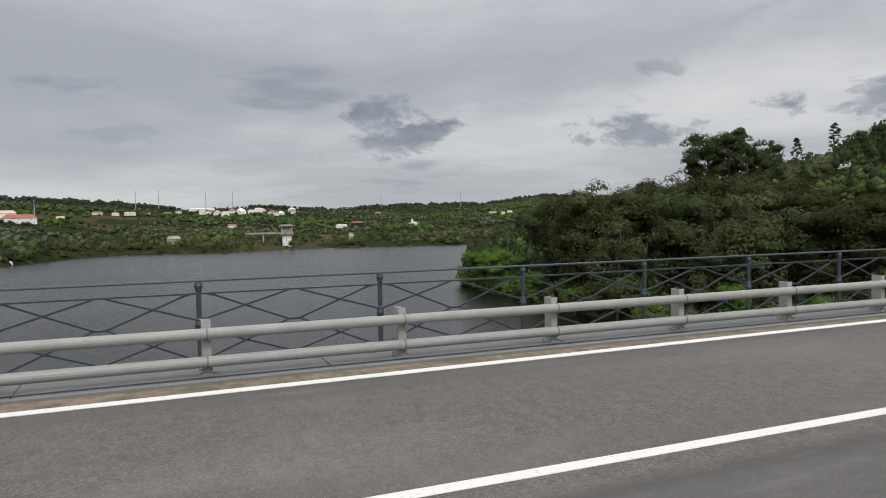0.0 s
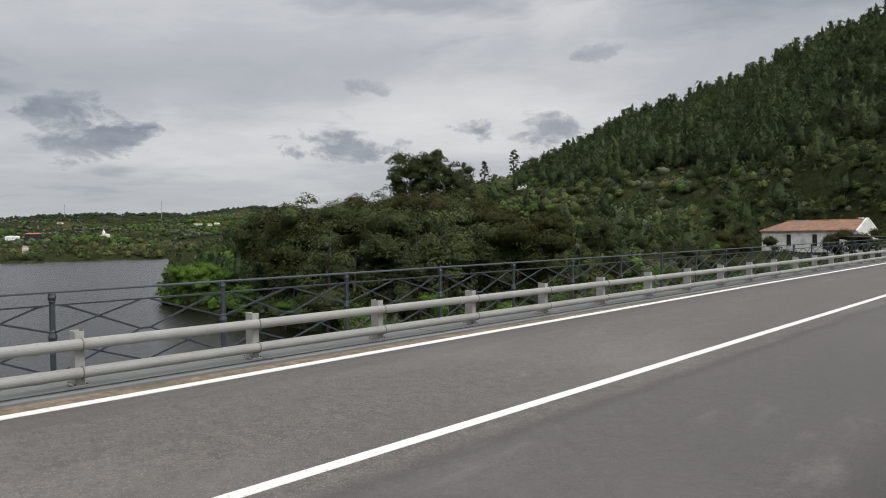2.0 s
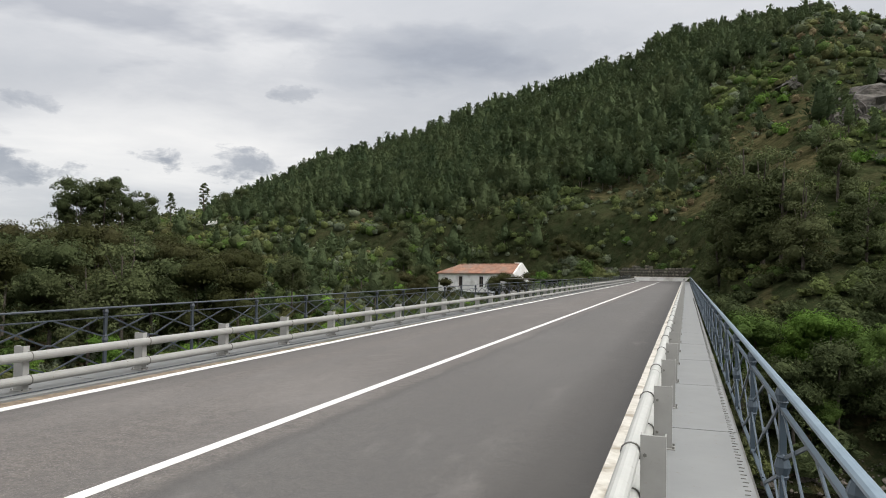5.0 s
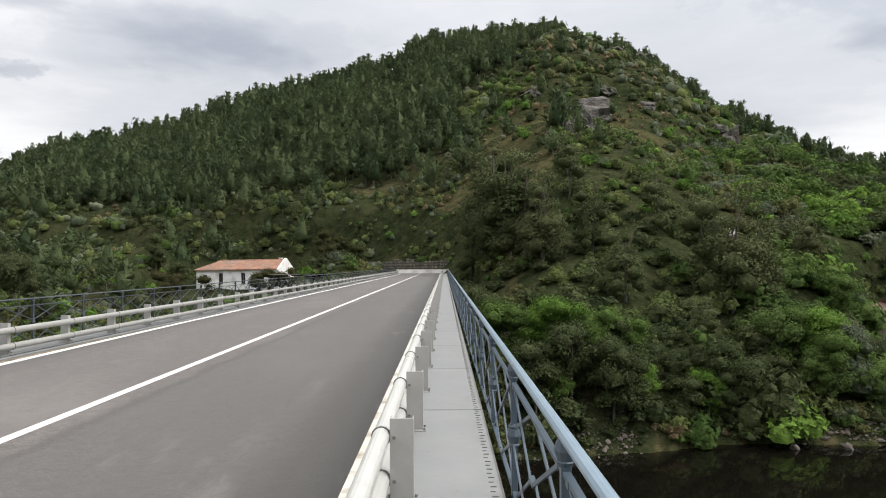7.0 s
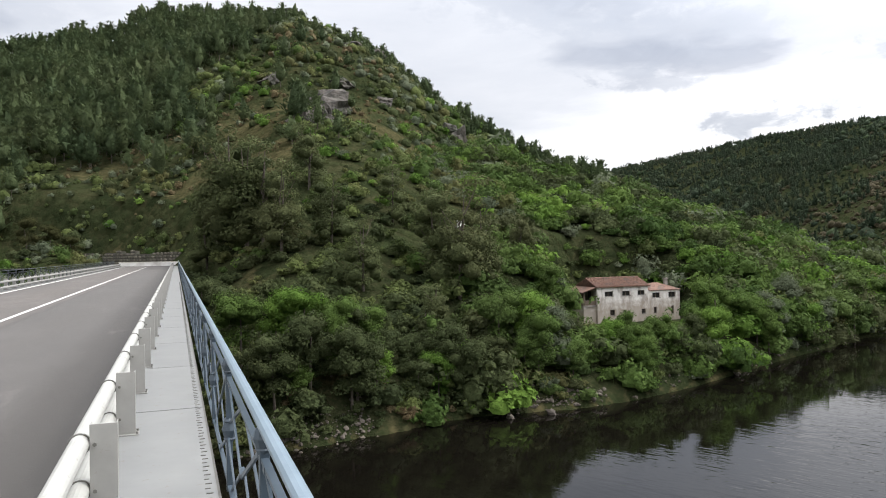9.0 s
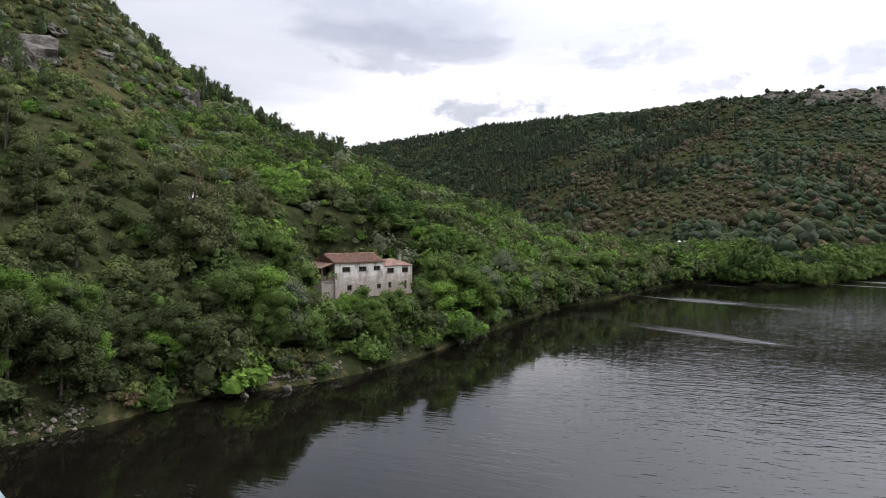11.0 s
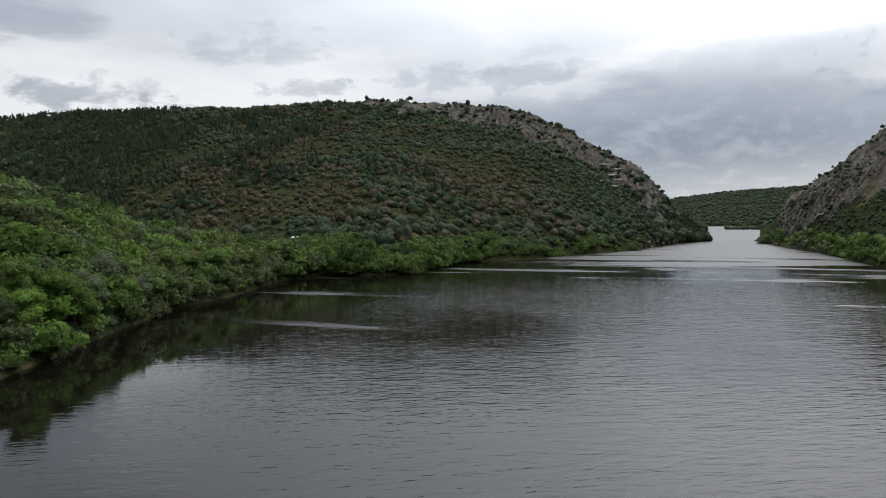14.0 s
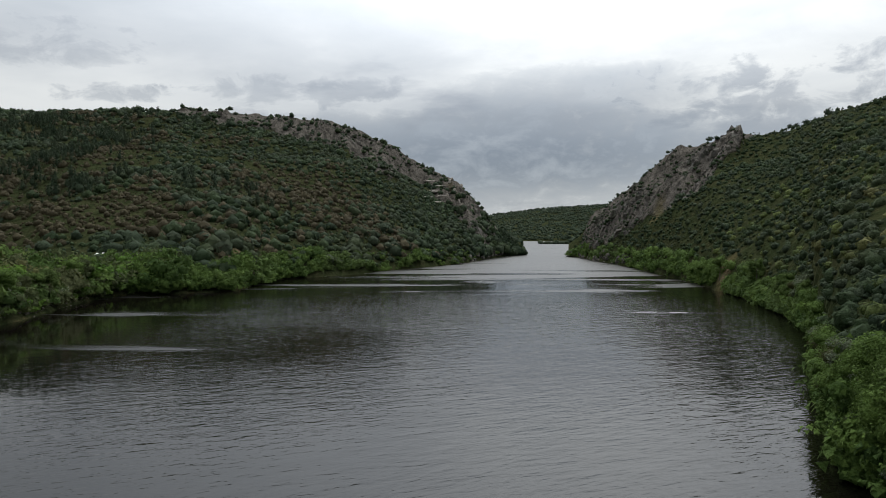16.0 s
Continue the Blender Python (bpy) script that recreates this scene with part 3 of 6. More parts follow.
# bearing from the bridge's axis (clockwise), foot and crest distance, crest angle above the eye
HILL_NORTH = [(-65.6, 184, 205, -4.3), (-62, 160, 260, -1.2), (-52, 108, 300, 1.2), (-47, 104, 330, 2.4), (-40, 96, 360, 4.2), (-35, 90, 390, 5.3), (-31, 84, 410, 7.2), (-28.5, 81, 415, 8.5),
              (-24.3, 75, 420, 9.5), (-21, 73, 422, 10.7), (-17.3, 70, 425, 12.2), (-14.7, 68, 425, 13.2), (-11.4, 66, 425, 13.9), (-7.4, 64, 424, 15.2), (-3.6, 62, 420, 16.0), (-2.2, 61, 418, 17.3), (1.6, 60, 415, 18.2),
              (5.2, 60, 410, 18.5), (9.5, 61, 400, 18.6), (12.6, 62, 400, 17.4), (16.3, 64, 395, 15.6), (20.0, 66, 365, 12.9), (21.5, 67, 345, 11.3), (23.3, 68, 320, 10.2), (25.7, 70, 290, 9.2), (28.6, 72, 258, 7.3),
              (31, 73, 240, 6.0), (33.5, 75, 226, 5.3), (36.2, 78, 214, 4.4), (38, 81, 208, 3.6), (42, 90, 196, 1.8), (44, 96, 194, 1.2), (48.3, 117, 200, -0.5), (50, 125, 204, -0.9), (54.1, 148, 212, -1.9), (57, 163, 220, -2.5), (61, 198, 226, -3.4), (64, 210, 224, -4.5)]
HILL_EAST = [(20, 520, 1250, 4.0), (30, 500, 1200, 5.3), (33.5, 500, 1200, 5.9), (37.6, 470, 1100, 6.65), (42, 440, 1000, 7.35), (48, 360, 900, 8.15), (54, 275, 820, 8.45), (58, 226, 760, 8.6), (62, 208, 720, 9.0), (66, 204, 680, 9.2), (70.8, 208, 640, 9.35),
             (74, 252, 620, 9.25), (77.3, 266, 610, 9.05), (80.4, 280, 600, 8.3), (83, 300, 575, 7.2), (85.7, 328, 560, 5.4), (88.6, 352, 540, 4.1), (90.8, 420, 520, 1.5), (93.0, 478, 498, -1.3), (94.0, 488, 500, -2.0)]
HILL_SOUTH = [(97.5, 450, 466, -2.0), (98.3, 446, 470, -1.0), (99.3, 400, 460, 1.4), (101.6, 345, 440, 2.9), (103.8, 290, 420, 4.7), (105.7, 255, 405, 6.2), (108.7, 208, 385, 7.2), (110.3, 188, 380, 7.15), (113.0, 156, 372, 7.1),
              (115.2, 126, 365, 7.7), (116, 92, 360, 8.0), (116.9, 68, 357, 8.3), (117.7, 57, 355, 8.5), (119.6, 50, 350, 9.0), (125, 40, 340, 10.0), (140, 28, 330, 11.0), (160, 22, 330, 10.0), (180, 21, 320, 8.0), (200, 25, 300, 6.0), (220, 60, 300, 4.0), (236, 200, 350, 2.0)]
# lower edge of the bare cliffs: bearing, angle above the eye
CLIFF_EAST = np.array([(61, 10.2), (66.5, 9.6), (70, 8.7), (74, 8.15), (78.4, 6.9), (82, 5.1), (86, 3.2), (87.4, 1.9), (89.5, -0.6), (92, -2.6)])
CLIFF_SOUTH = np.array([(97, -2.2), (98.5, -1.7), (101.6, -0.7), (102.9, 0.4), (105, 2.0), (107.1, 3.4), (109.1, 4.7), (110.3, 5.9), (111.5, 8.2)])
SHORE_WEST = [(228, 360, 1300, 3.0), (240, 400, 1500, 2.8), (260, 436, 1400, 2.55), (262, 470, 1400, 2.45), (264.3, 520, 1400, 2.4), (267.1, 572, 1400, 2.2), (270, 566, 1450, 1.9), (272.5, 556, 1500, 1.65), (275.2, 548, 1500, 1.75), (277.9, 570, 1550, 1.88),
              (279.8, 598, 1600, 1.75), (282.3, 605, 1600, 1.55), (286, 608, 1600, 1.68), (289.6, 609, 1650, 1.8), (295.6, 620, 1700, 1.8), (298, 632, 1700, 2.0), (299.3, 628, 1700, 2.3), (300.7, 620, 1700, 2.38), (304.7, 605, 1700, 2.1), (310, 590, 1700, 2.0), (325, 560, 1700, 2.0), (340, 600, 1700, 2.0)]
FAR_EAST = [(82, 1150, 1700, 1.5), (91, 1200, 1800, 1.35), (95, 1180, 1900, 1.8), (99, 1100, 1900, 2.05), (106, 1000, 1800, 2.2), (116, 900, 1700, 2.0)]
HILLS = [np.array(h, float) for h in (HILL_NORTH, HILL_EAST, HILL_SOUTH, SHORE_WEST, FAR_EAST)]
SHAPE = (1.30, 0.95, 0.9, 0.9, 1.0)
DECK_END = 117.0
SHELF = [(-3.5, 118), (-5, 124), (-14, 142), (-32, 160), (-60, 172), (-110, 188), (-170, 190), (-230, 205)]


def land(x, y):
    """Height of the ground, and how rocky it is, over arrays of x, y."""
    x, y = np.asarray(x, float), np.asarray(y, float)
    d, az = np.hypot(x, y), np.degrees(np.arctan2(x, y))
    z, rock = np.full(d.shape, -24.0), np.zeros(d.shape)
    wob = fbm(x, y, 60.0, 4)
    fine = fbm(x + 311, y, 14.0, 3)
    for n, (h, p) in enumerate(zip(HILLS, SHAPE)):
        a = np.where(az < h[0, 0] - 40, az + 360, az)
        a = np.where(a > h[-1, 0] + 180, a - 360, a)
        foot, crest = np.interp(a, h[:, 0], h[:, 1]), np.interp(a, h[:, 0], h[:, 2])
        top = EYE_Z + crest * np.tan(np.radians(np.interp(a, h[:, 0], h[:, 3])))
        out = np.maximum(h[0, 0] - a, a - h[-1, 0])
        foot = foot + 0.014 * foot * fine * 2
        s = (d - foot) / np.maximum(crest - foot, 5.0)
        up = np.clip(s, 0, 1)
        if n == 0:
            p = np.interp(a, [-30, -12, 0, 8, 15, 25, 31, 41, 48], [1.25, 1.25, 1.2, 0.98, 0.9, 0.9, 0.95, 0.95, 1.0])
        rim = np.interp(a, [25, 31, 41, 47], [3.0, 1.8, 1.8, 3.0]) if n == 0 else 2.0
        zz = WATER + 0.2 + (top - WATER) * up**p + rim * (1 - up) * (1 - np.exp(-np.clip(d - foot, 0, 60) / 5.0))
        amp = np.clip((zz - WATER) * 0.09, 0, 10) * np.clip((1 - up) * 4, 0.06, 1)
        zz = zz + amp * wob * 1.6 + np.clip((zz - WATER) * 0.03, 0, 1.6) * fine * 1.4
        zz = np.where(s < 0, WATER + np.maximum((d - foot) * 0.3, -9.0), zz)
        zz = np.where(s > 1, np.maximum(top - (d - crest) * 0.22, np.minimum(top, 4.0)), zz)
        zz = zz - np.clip(out, 0, None) * np.radians(1) * d * 2.0
        if n == 0:
            r = np.clip(1.0 - np.hypot((a - 12.5) / 7.0, (s - 0.78) / 0.3), 0, 1) * 0.55 + np.clip(1 - np.hypot((a - 23) / 3.0, (s - 0.8) / 0.22), 0, 1) * 0.7
        elif n < 3:
            edge = CLIFF_EAST if n == 1 else CLIFF_SOUTH
            lift = np.degrees(np.arctan2(zz - EYE_Z, np.maximum(d, 1.0)))
            r = np.clip((lift - np.interp(a, edge[:, 0], edge[:, 1], 20.0, 20.0)) / 0.9 + 0.5 + wob * 1.3, 0, 1) * (s > 0) * (s < 1.15)
        else:
            r = np.zeros(d.shape)
        if n < 3:
            ridged = 1 - 2 * np.abs(fbm(x + 900, y + 20, 34.0, 4))
            zz = zz + r * np.clip(zz - WATER, 0, 12) / 12 * np.clip((1.02 - s) * (4.5 if n == 1 else 12), 0.08, 1) * ((ridged - 0.55) * 13.0 + fbm(x, y + 333, 11.0, 3) * 6.0)
        rock = np.where(zz > z, r, rock)
        z = np.maximum(z, zz)
    # the road leaves the bridge to the left, on a shelf cut into the slope
    near = np.full(d.shape, 1e9)
    for (x0, y0), (x1, y1) in zip(SHELF[:-1], SHELF[1:]):
        t = np.clip(((x - x0) * (x1 - x0) + (y - y0) * (y1 - y0)) / ((x1 - x0) ** 2 + (y1 - y0) ** 2), 0, 1)
        near = np.minimum(near, np.hypot(x - x0 - t * (x1 - x0), y - y0 - t * (y1 - y0)))
    flat = np.clip(1 - (near - 5.0) / 7.0, 0, 1) * (y > DECK_END - 1)
    z = z * (1 - flat) + (-0.12 - 0.0105 * x.clip(-10, 5)) * flat
    yard = np.clip(1 - np.maximum(np.abs(x + 40) - 14, np.abs(y - 146) - 7) / 7.0, 0, 1)
    z = z * (1 - yard) + -2.15 * yard
    lane = (x > -60) & (x < -24) & (y > 90) & (y < 141)
    z = np.where(lane, np.minimum(z, -3.0 - (140 - y) * 0.10), z)
    cap = -11.2 + np.maximum(0, d - 127) * 1.1 + np.maximum(0, np.abs(az - 36) - 4.2) * 6.0
    z = np.where((d < 200) & (np.abs(az - 36) < 12), np.minimum(z, np.maximum(cap, WATER + (d - 75) * 0.09)), z)
    ledge = np.clip(1 - np.maximum(np.abs(x - 72) - 9, np.abs(y - 101) - 4.5) / 8.0, 0, 1)
    z = z * (1 - ledge) + -11.2 * ledge
    under = (np.abs(x + 4) < 9) & (y < DECK_END - 1) & (y > -30)
    z = np.where(under, np.minimum(z, -3.0), z)
    return z, rock


# clearings of bare earth: bearing, distance, half-width in degrees, half-depth in metres
CLEARINGS = [(109.4, 203, 1.3, 10), (91.8, 1500, 1.3, 60), (-38.3, 210, 1.6, 12), (87.8, 515, 1.6, 22), (71.0, 232, 1.4, 14), (5.5, 92, 0.8, 9), (25.5, 230, 1.0, 22), (16.3, 290, 1.2, 9), (27.9, 250, 1.3, 9), (9.1, 100, 0.5, 9), (10.4, 82, 0.7, 5), (8.0, 190, 0.5, 8), (19.6, 190, 0.8, 18), (22.3, 150, 0.8, 9), (-45.5, 190, 2.0, 14),
             (-92, 930, 4.0, 50), (-87.5, 980, 4.0, 45), (-97.5, 770, 1.8, 40), (-77, 690, 1.6, 25), (-69.8, 640, 1.0, 15), (-64, 655, 0.6, 14), (-72, 1150, 3.5, 50), (-64, 1250, 4, 60), (-80.5, 900, 2.0, 20), (55.5, 640, 3.0, 50), (104.5, 330, 1.2, 18), (40.0, 70, 0.1, 1)]


def bare_soil(x, y, z):
    d, az = np.hypot(x, y), np.degrees(np.arctan2(x, y))
    wob = fbm(x + 50, y + 900, 22.0, 3) * 0.9
    b = np.zeros(d.shape)
    for a, r, wa, wr in CLEARINGS:
        b = np.maximum(b, np.minimum(0.95 - np.hypot((az - a) / wa, (d - r) / wr) + wob, 0.42 if abs(a) < 30 else 1.0))
    grass = 0.42 * np.clip((fbm(x - 40, y + 70, 26.0, 3) - 0.15) * 6, 0, 1) * np.clip((235 - d) / 50, 0.35, 1) * (az > -51) * (az < 26) * (d > 66) * (d < 330)
    fields = 0.42 * np.clip((fbm(x + 5, y - 70, 95.0, 3) - 0.02) * 7, 0, 1) * (az < -50) * (d > 400)
    b = np.maximum(b, np.maximum(grass, fields))
    shore = np.clip(1 - np.abs(z - WATER - 0.2) / 0.7, 0, 1) * 0.56
    return np.clip(np.maximum(b, shore), 0, 1)


def on_land(x, y):
    z, r = land(np.array([x]), np.array([y]))
    return float(z[0])


def seen_at(az, el, d0=55.0, d1=2500.0):
    """Where a line of sight from the bridge at that bearing and angle meets the ground."""
    d = np.geomspace(d0, d1, 1500)
    x, y = d * np.sin(np.radians(az)), d * np.cos(np.radians(az))
    z, _ = land(x, y)
    hit = np.nonzero(z > EYE_Z + d * np.tan(np.radians(el)))[0]
    k = hit[0] if len(hit) else len(d) - 1
    return float(x[k]), float(y[k]), float(z[k])


def polar(az, d):
    return d * np.sin(np.radians(az)), d * np.cos(np.radians(az))


def build_ground():
    az = np.radians(np.concatenate([np.arange(-108, 60, 0.45), np.arange(60, 120, 0.3), np.arange(120, 252, 2.0)]))
    rad = np.concatenate([[0.0], np.concatenate([np.geomspace(14, 640, 205), np.geomspace(655, 4800, 45)])])
    A, R = np.meshgrid(az, rad)
    X, Y = R * np.sin(A), R * np.cos(A)
    Z, rock = land(X, Y)
    Z[0] = Z[0].mean()
    bare = bare_soil(X, Y, Z)
    na, nr = len(az), len(rad)
    i, j = np.meshgrid(np.arange(nr - 1), np.arange(na), indexing="ij")
    k = (j + 1) % na
    faces = np.stack([i * na + j, (i + 1) * na + j, (i + 1) * na + k, i * na + k], -1).reshape(-1, 4)
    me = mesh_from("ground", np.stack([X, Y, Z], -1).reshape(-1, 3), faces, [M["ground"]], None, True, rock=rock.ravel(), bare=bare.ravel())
    me.flip_normals()
    ob = new("ground", me)
    tagged(ob, "scrubby hills and fields round a reservoir lake", "ground", "", "structure")


build_ground()


def build_water():
    bm = bmesh.new()
    bmesh.ops.create_circle(bm, cap_ends=True, segments=64, radius=4700, matrix=Matrix.Translation((0, 0, WATER)))
    tagged(new("water", bm_mesh("water", bm, M["water"])), "dark calm lake water with small wind ripples", "lake", "", "structure")


build_water()

# ---- the bridge ----
X_ROAD_L, X_ROAD_R = -7.30, -0.60
START, END = -34.0, DECK_END


def strip(name, x0, x1, z, mat, label, category, y0=START, y1=END, thick=0.006):
    bm = boxes(((x0, y0, z - thick), (x1, y1, z)))
    ob = new(name, bm_mesh(name, bm, mat))
    ob.matrix_basis = BANK
    return tagged(ob, label, category, "", "structure")


def build_deck():
    deck = thing("bridge_deck", "long grey bridge deck on steel girders", "bridge", BANK, "", "structure")
    part("slab", boxes(((-8.72, START, -0.42), (0.36, END, -0.06))), M["deckside"], deck)
    for x in (-7.6, -5.2, -2.8, -0.4):
        part("girder", boxes(((x - 0.02, START, -1.5), (x + 0.02, END, -0.42)), ((x - 0.2, START, -1.55), (x + 0.2, END, -1.5))), M["iron"], deck)
    part("abutment", boxes(((-9.6, END, -9.0), (1.3, END + 1.5, -0.06))), M["stone"], deck, "rubble stone abutment")
    strip("road", X_ROAD_L, X_ROAD_R + 0.02, 0.0, M["asphalt"], "worn grey asphalt road across the bridge", "road", thick=0.05)
    strip("centre_line", -4.05, -3.93, 0.004, M["paint"], "unbroken white centre line on asphalt", "road marking")
    # the edge line drifts towards the kerb along the bridge
    drift = [(-6.96 - 0.013 * max(-24.0, min(y, 19.0)), y) for y in (START, -24, -10, 0, 6, 12, 19, END)]
    for nm, w0, w1, z, paint, label, kind in (("edge_line_1", -0.07, 0.07, 0.006, M["paint"], "worn white edge line beside the gutter", "road marking"), ("gutter", None, -0.075, 0.003, M["dirt"], "brown silted gutter beside the footway", "gutter")):
        bm = bmesh.new()
        rows = [[bm.verts.new((x, y, h)) for x, h in ((-7.34 if w0 is None else c + w0, z - 0.006), (c + w1, z - 0.006), (c + w1, z), (-7.34 if w0 is None else c + w0, z))] for c, y in drift]
        for a, b in zip(rows, rows[1:]):
            for k in range(4):
                bm.faces.new((a[k], a[(k + 1) % 4], b[(k + 1) % 4], b[k]))
        bmesh.ops.recalc_face_normals(bm, faces=bm.faces)
        ob = new(nm, bm_mesh(nm, bm, paint))
        ob.matrix_basis = BANK
        tagged(ob, label, kind, "", "structure")
    strip("edge_line_2", -0.718, -0.605, 0.012, M["kerb"], "stained cream kerb strip along the road", "kerb", thick=0.06)
    # footways of riveted steel plates
    seam0 = 7.52
    for side, x0, x1 in (("walkway_1", -8.78, -7.42), ("walkway_2", -0.60, 0.385)):
        walkway = thing(side, "grey painted steel plate footway with rivets", "footway", BANK, "", "structure")
        part("fascia", boxes(((x0 - 0.02, START, -0.30), (x1 + 0.02, END, -0.012))), M["clamp"], walkway)
        length = 2.95
        n0, n1 = math.floor((START - seam0) / length), math.ceil((END - seam0) / length)
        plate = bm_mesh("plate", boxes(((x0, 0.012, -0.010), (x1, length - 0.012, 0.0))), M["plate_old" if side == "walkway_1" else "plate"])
        for k in range(n0 + 1, n1):
            part("plate", plate, None, walkway, m=Matrix.Translation((0, seam0 + k * length, 0)))
        bm = bmesh.new()
        xr = x1 - 0.05 if side == "walkway_2" else x0 + 0.05
        y = -6.0
        while y < 45:
            box(bm, (xr - 0.022, y - 0.006, 0.0), (xr + 0.022, y + 0.006, 0.006))
            box(bm, (xr - 0.028, y + 0.10, 0.0), (xr + 0.008, y + 0.111, 0.005))
            y += 0.21
        ob = part("rivet", bm, M["clamp"], walkway)
        tagged(ob, "row of dark rivet heads", kind="stuff")
    strip("trim", -7.635, -7.607, 0.014, M["iron_dark"], "dark seam strip along the footway plates", "trim")
    # the kerb face of the far footway
    strip("kerb", -7.42, -7.335, 0.03, M["plate_old"], "grey steel kerb edge of the footway", "kerb", thick=0.2)


build_deck()


def guard_post(side):
    """A folded steel channel on a base plate, 0.555 m high; side +1: its road side faces +x."""
    post = thing("guardrail_post", "grey steel channel post bolted to the footway", "guardrail post", None, "guardrail posts of the bridge")
    bm = boxes(((-0.078, -0.045, 0.012), (0.078, -0.037, 0.555)), ((-0.078, -0.037, 0.012), (-0.070, 0.045, 0.555)), ((0.070, -0.037, 0.012), (0.078, 0.045, 0.555)), bevel=0.0015)
    part("channel", bm, M["post"], post)
    part("base_plate", boxes(((-0.105, -0.075, 0.0), (0.105, 0.075, 0.012)), bevel=0.003), M["post"], post)
    for sx in (-1, 1):
        for sy in (-1, 1):
            part("bolt", tube(bmesh.new(), (sx * 0.09, sy * 0.058, 0.012), (sx * 0.09, sy * 0.058, 0.03), 0.011, None, 6), M["clamp"], post)
    for z in (0.43, 0.145):
        bm = ring(bmesh.new(), side * 0.138, z, 0.062, 0.007)
        part("clamp", bm, M["clamp"], post, "dark steel clamp ring")
        part("bolt_head", tube(bmesh.new(), (side * 0.05, -0.05, z), (side * 0.05, -0.03, z), 0.013, None, 6), M["clamp"], post)
    return post


def build_guardrails():
    for side, xp, y0, name in ((1, -7.872, 0.48, "upstream"), (-1, -0.286, 0.625, "downstream")):
        first = None
        y = y0 - 2.0 * 8
        while y < END - 0.3:
            m = BANK @ Matrix.Translation((xp, y - (0.11 if side > 0 and y < 0.6 else 0.0), 0))
            if first is None:
                first = guard_post(side)
                first.matrix_basis = m
            else:
                copy_thing(first, m)
            y += 2.0
        rail = thing("guardrail", "pair of cream painted round steel guardrail pipes", "guardrail", BANK, "guardrails of the bridge")
        x = xp + side * 0.138
        for z, nm in ((0.43, "upper_pipe"), (0.145, "lower_pipe")):
            bm = bmesh.new()
            y = y0 - 16.0 - 0.4
            while y < END:
                y1 = min(y + 6.0, END)
                tube(bm, (x, y, z), (x, y1, z), 0.058, None, 16)
                tube(bm, (x, y1 - 0.05, z), (x, y1 + 0.05, z), 0.0615, None, 16)
                y = y1
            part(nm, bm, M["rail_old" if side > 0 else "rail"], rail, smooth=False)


build_guardrails()


def rail_profile(length):
    """A flat moulded handrail, rounded on top."""
    bm = bmesh.new()
    prof = [(-0.027, -0.012), (0.027, -0.012), (0.027, 0.002), (0.016, 0.012), (0.0, 0.015), (-0.016, 0.012), (-0.027, 0.002)]
    ends = [[bm.verts.new((x, y, 0.903 + z)) for x, z in prof] for y in (0, length)]
    n = len(prof)
    for k in range(n):
        bm.faces.new((ends[0][k], ends[0][(k + 1) % n], ends[1][(k + 1) % n], ends[1][k]))
    bm.faces.new(ends[0][::-1])
    bm.faces.new(ends[1])
    return bm


def railing_bay(length, iron, top_paint):
    """One bay of the railing: post, top rail, second rail, foot rail and a lattice of flat bars in two rows of crosses."""
    bay = thing("railing_bay", "blue-grey iron lattice railing bay with knobbed post", "railing", None, "railing bays of the bridge")
    bm = bmesh.new()
    box(bm, (-0.02, -0.026, 0.0), (0.02, 0.026, 0.885), 0.004)
    for z, r, h in ((0.41, 0.05, 0.05), (0.35, 0.038, 0.02), (0.47, 0.038, 0.02), (0.845, 0.046, 0.04), (0.80, 0.036, 0.02)):
        tube(bm, (0, 0, z - h), (0, 0, z), r * 0.7, r, 10)
        tube(bm, (0, 0, z), (0, 0, z + h), r, r * 0.7, 10)
    part("post", bm, M[iron], bay)
    part("handrail", rail_profile(length), M[top_paint], bay, "flat moulded iron handrail")
    part("second_rail", bar(bmesh.new(), (0, 0.02, 0.76), (0, length - 0.02, 0.76), 0.018, 0.03), M[iron], bay)
    part("foot_rail", bar(bmesh.new(), (0, 0.02, 0.035), (0, length - 0.02, 0.035), 0.018, 0.03), M[iron], bay)
    c, top, mid, low = length / 2, 0.752, 0.41, 0.043
    k, off, neck = 0.06, 0.12, 0.03
    e = length
    for n, (a, b) in enumerate((((off, top), (c - k, mid)), ((neck, mid + 0.055), (c - k, top)), ((e - off, top), (c + k, mid)), ((e - neck, mid + 0.055), (c + k, top)),
                                ((neck, mid - 0.055), (c - k, low)), ((off, low), (c - k, mid)), ((e - neck, mid - 0.055), (c + k, low)), ((e - off, low), (c + k, mid)))):
        x = 0.007 if n % 2 else -0.007
        part("lattice_bar", bar(bmesh.new(), (x, a[0], a[1]), (x, b[0], b[1]), 0.022, 0.012), M[iron], bay)
    part("lattice_node", bar(bmesh.new(), (0, c - k - 0.015, mid), (0, c + k + 0.015, mid), 0.024, 0.03), M[iron], bay)
    for y in (off, e - off):
        part("lattice_collar", bar(bmesh.new(), (0, y - 0.03, top), (0, y + 0.03, top), 0.03, 0.034), M[iron], bay)
    return bay


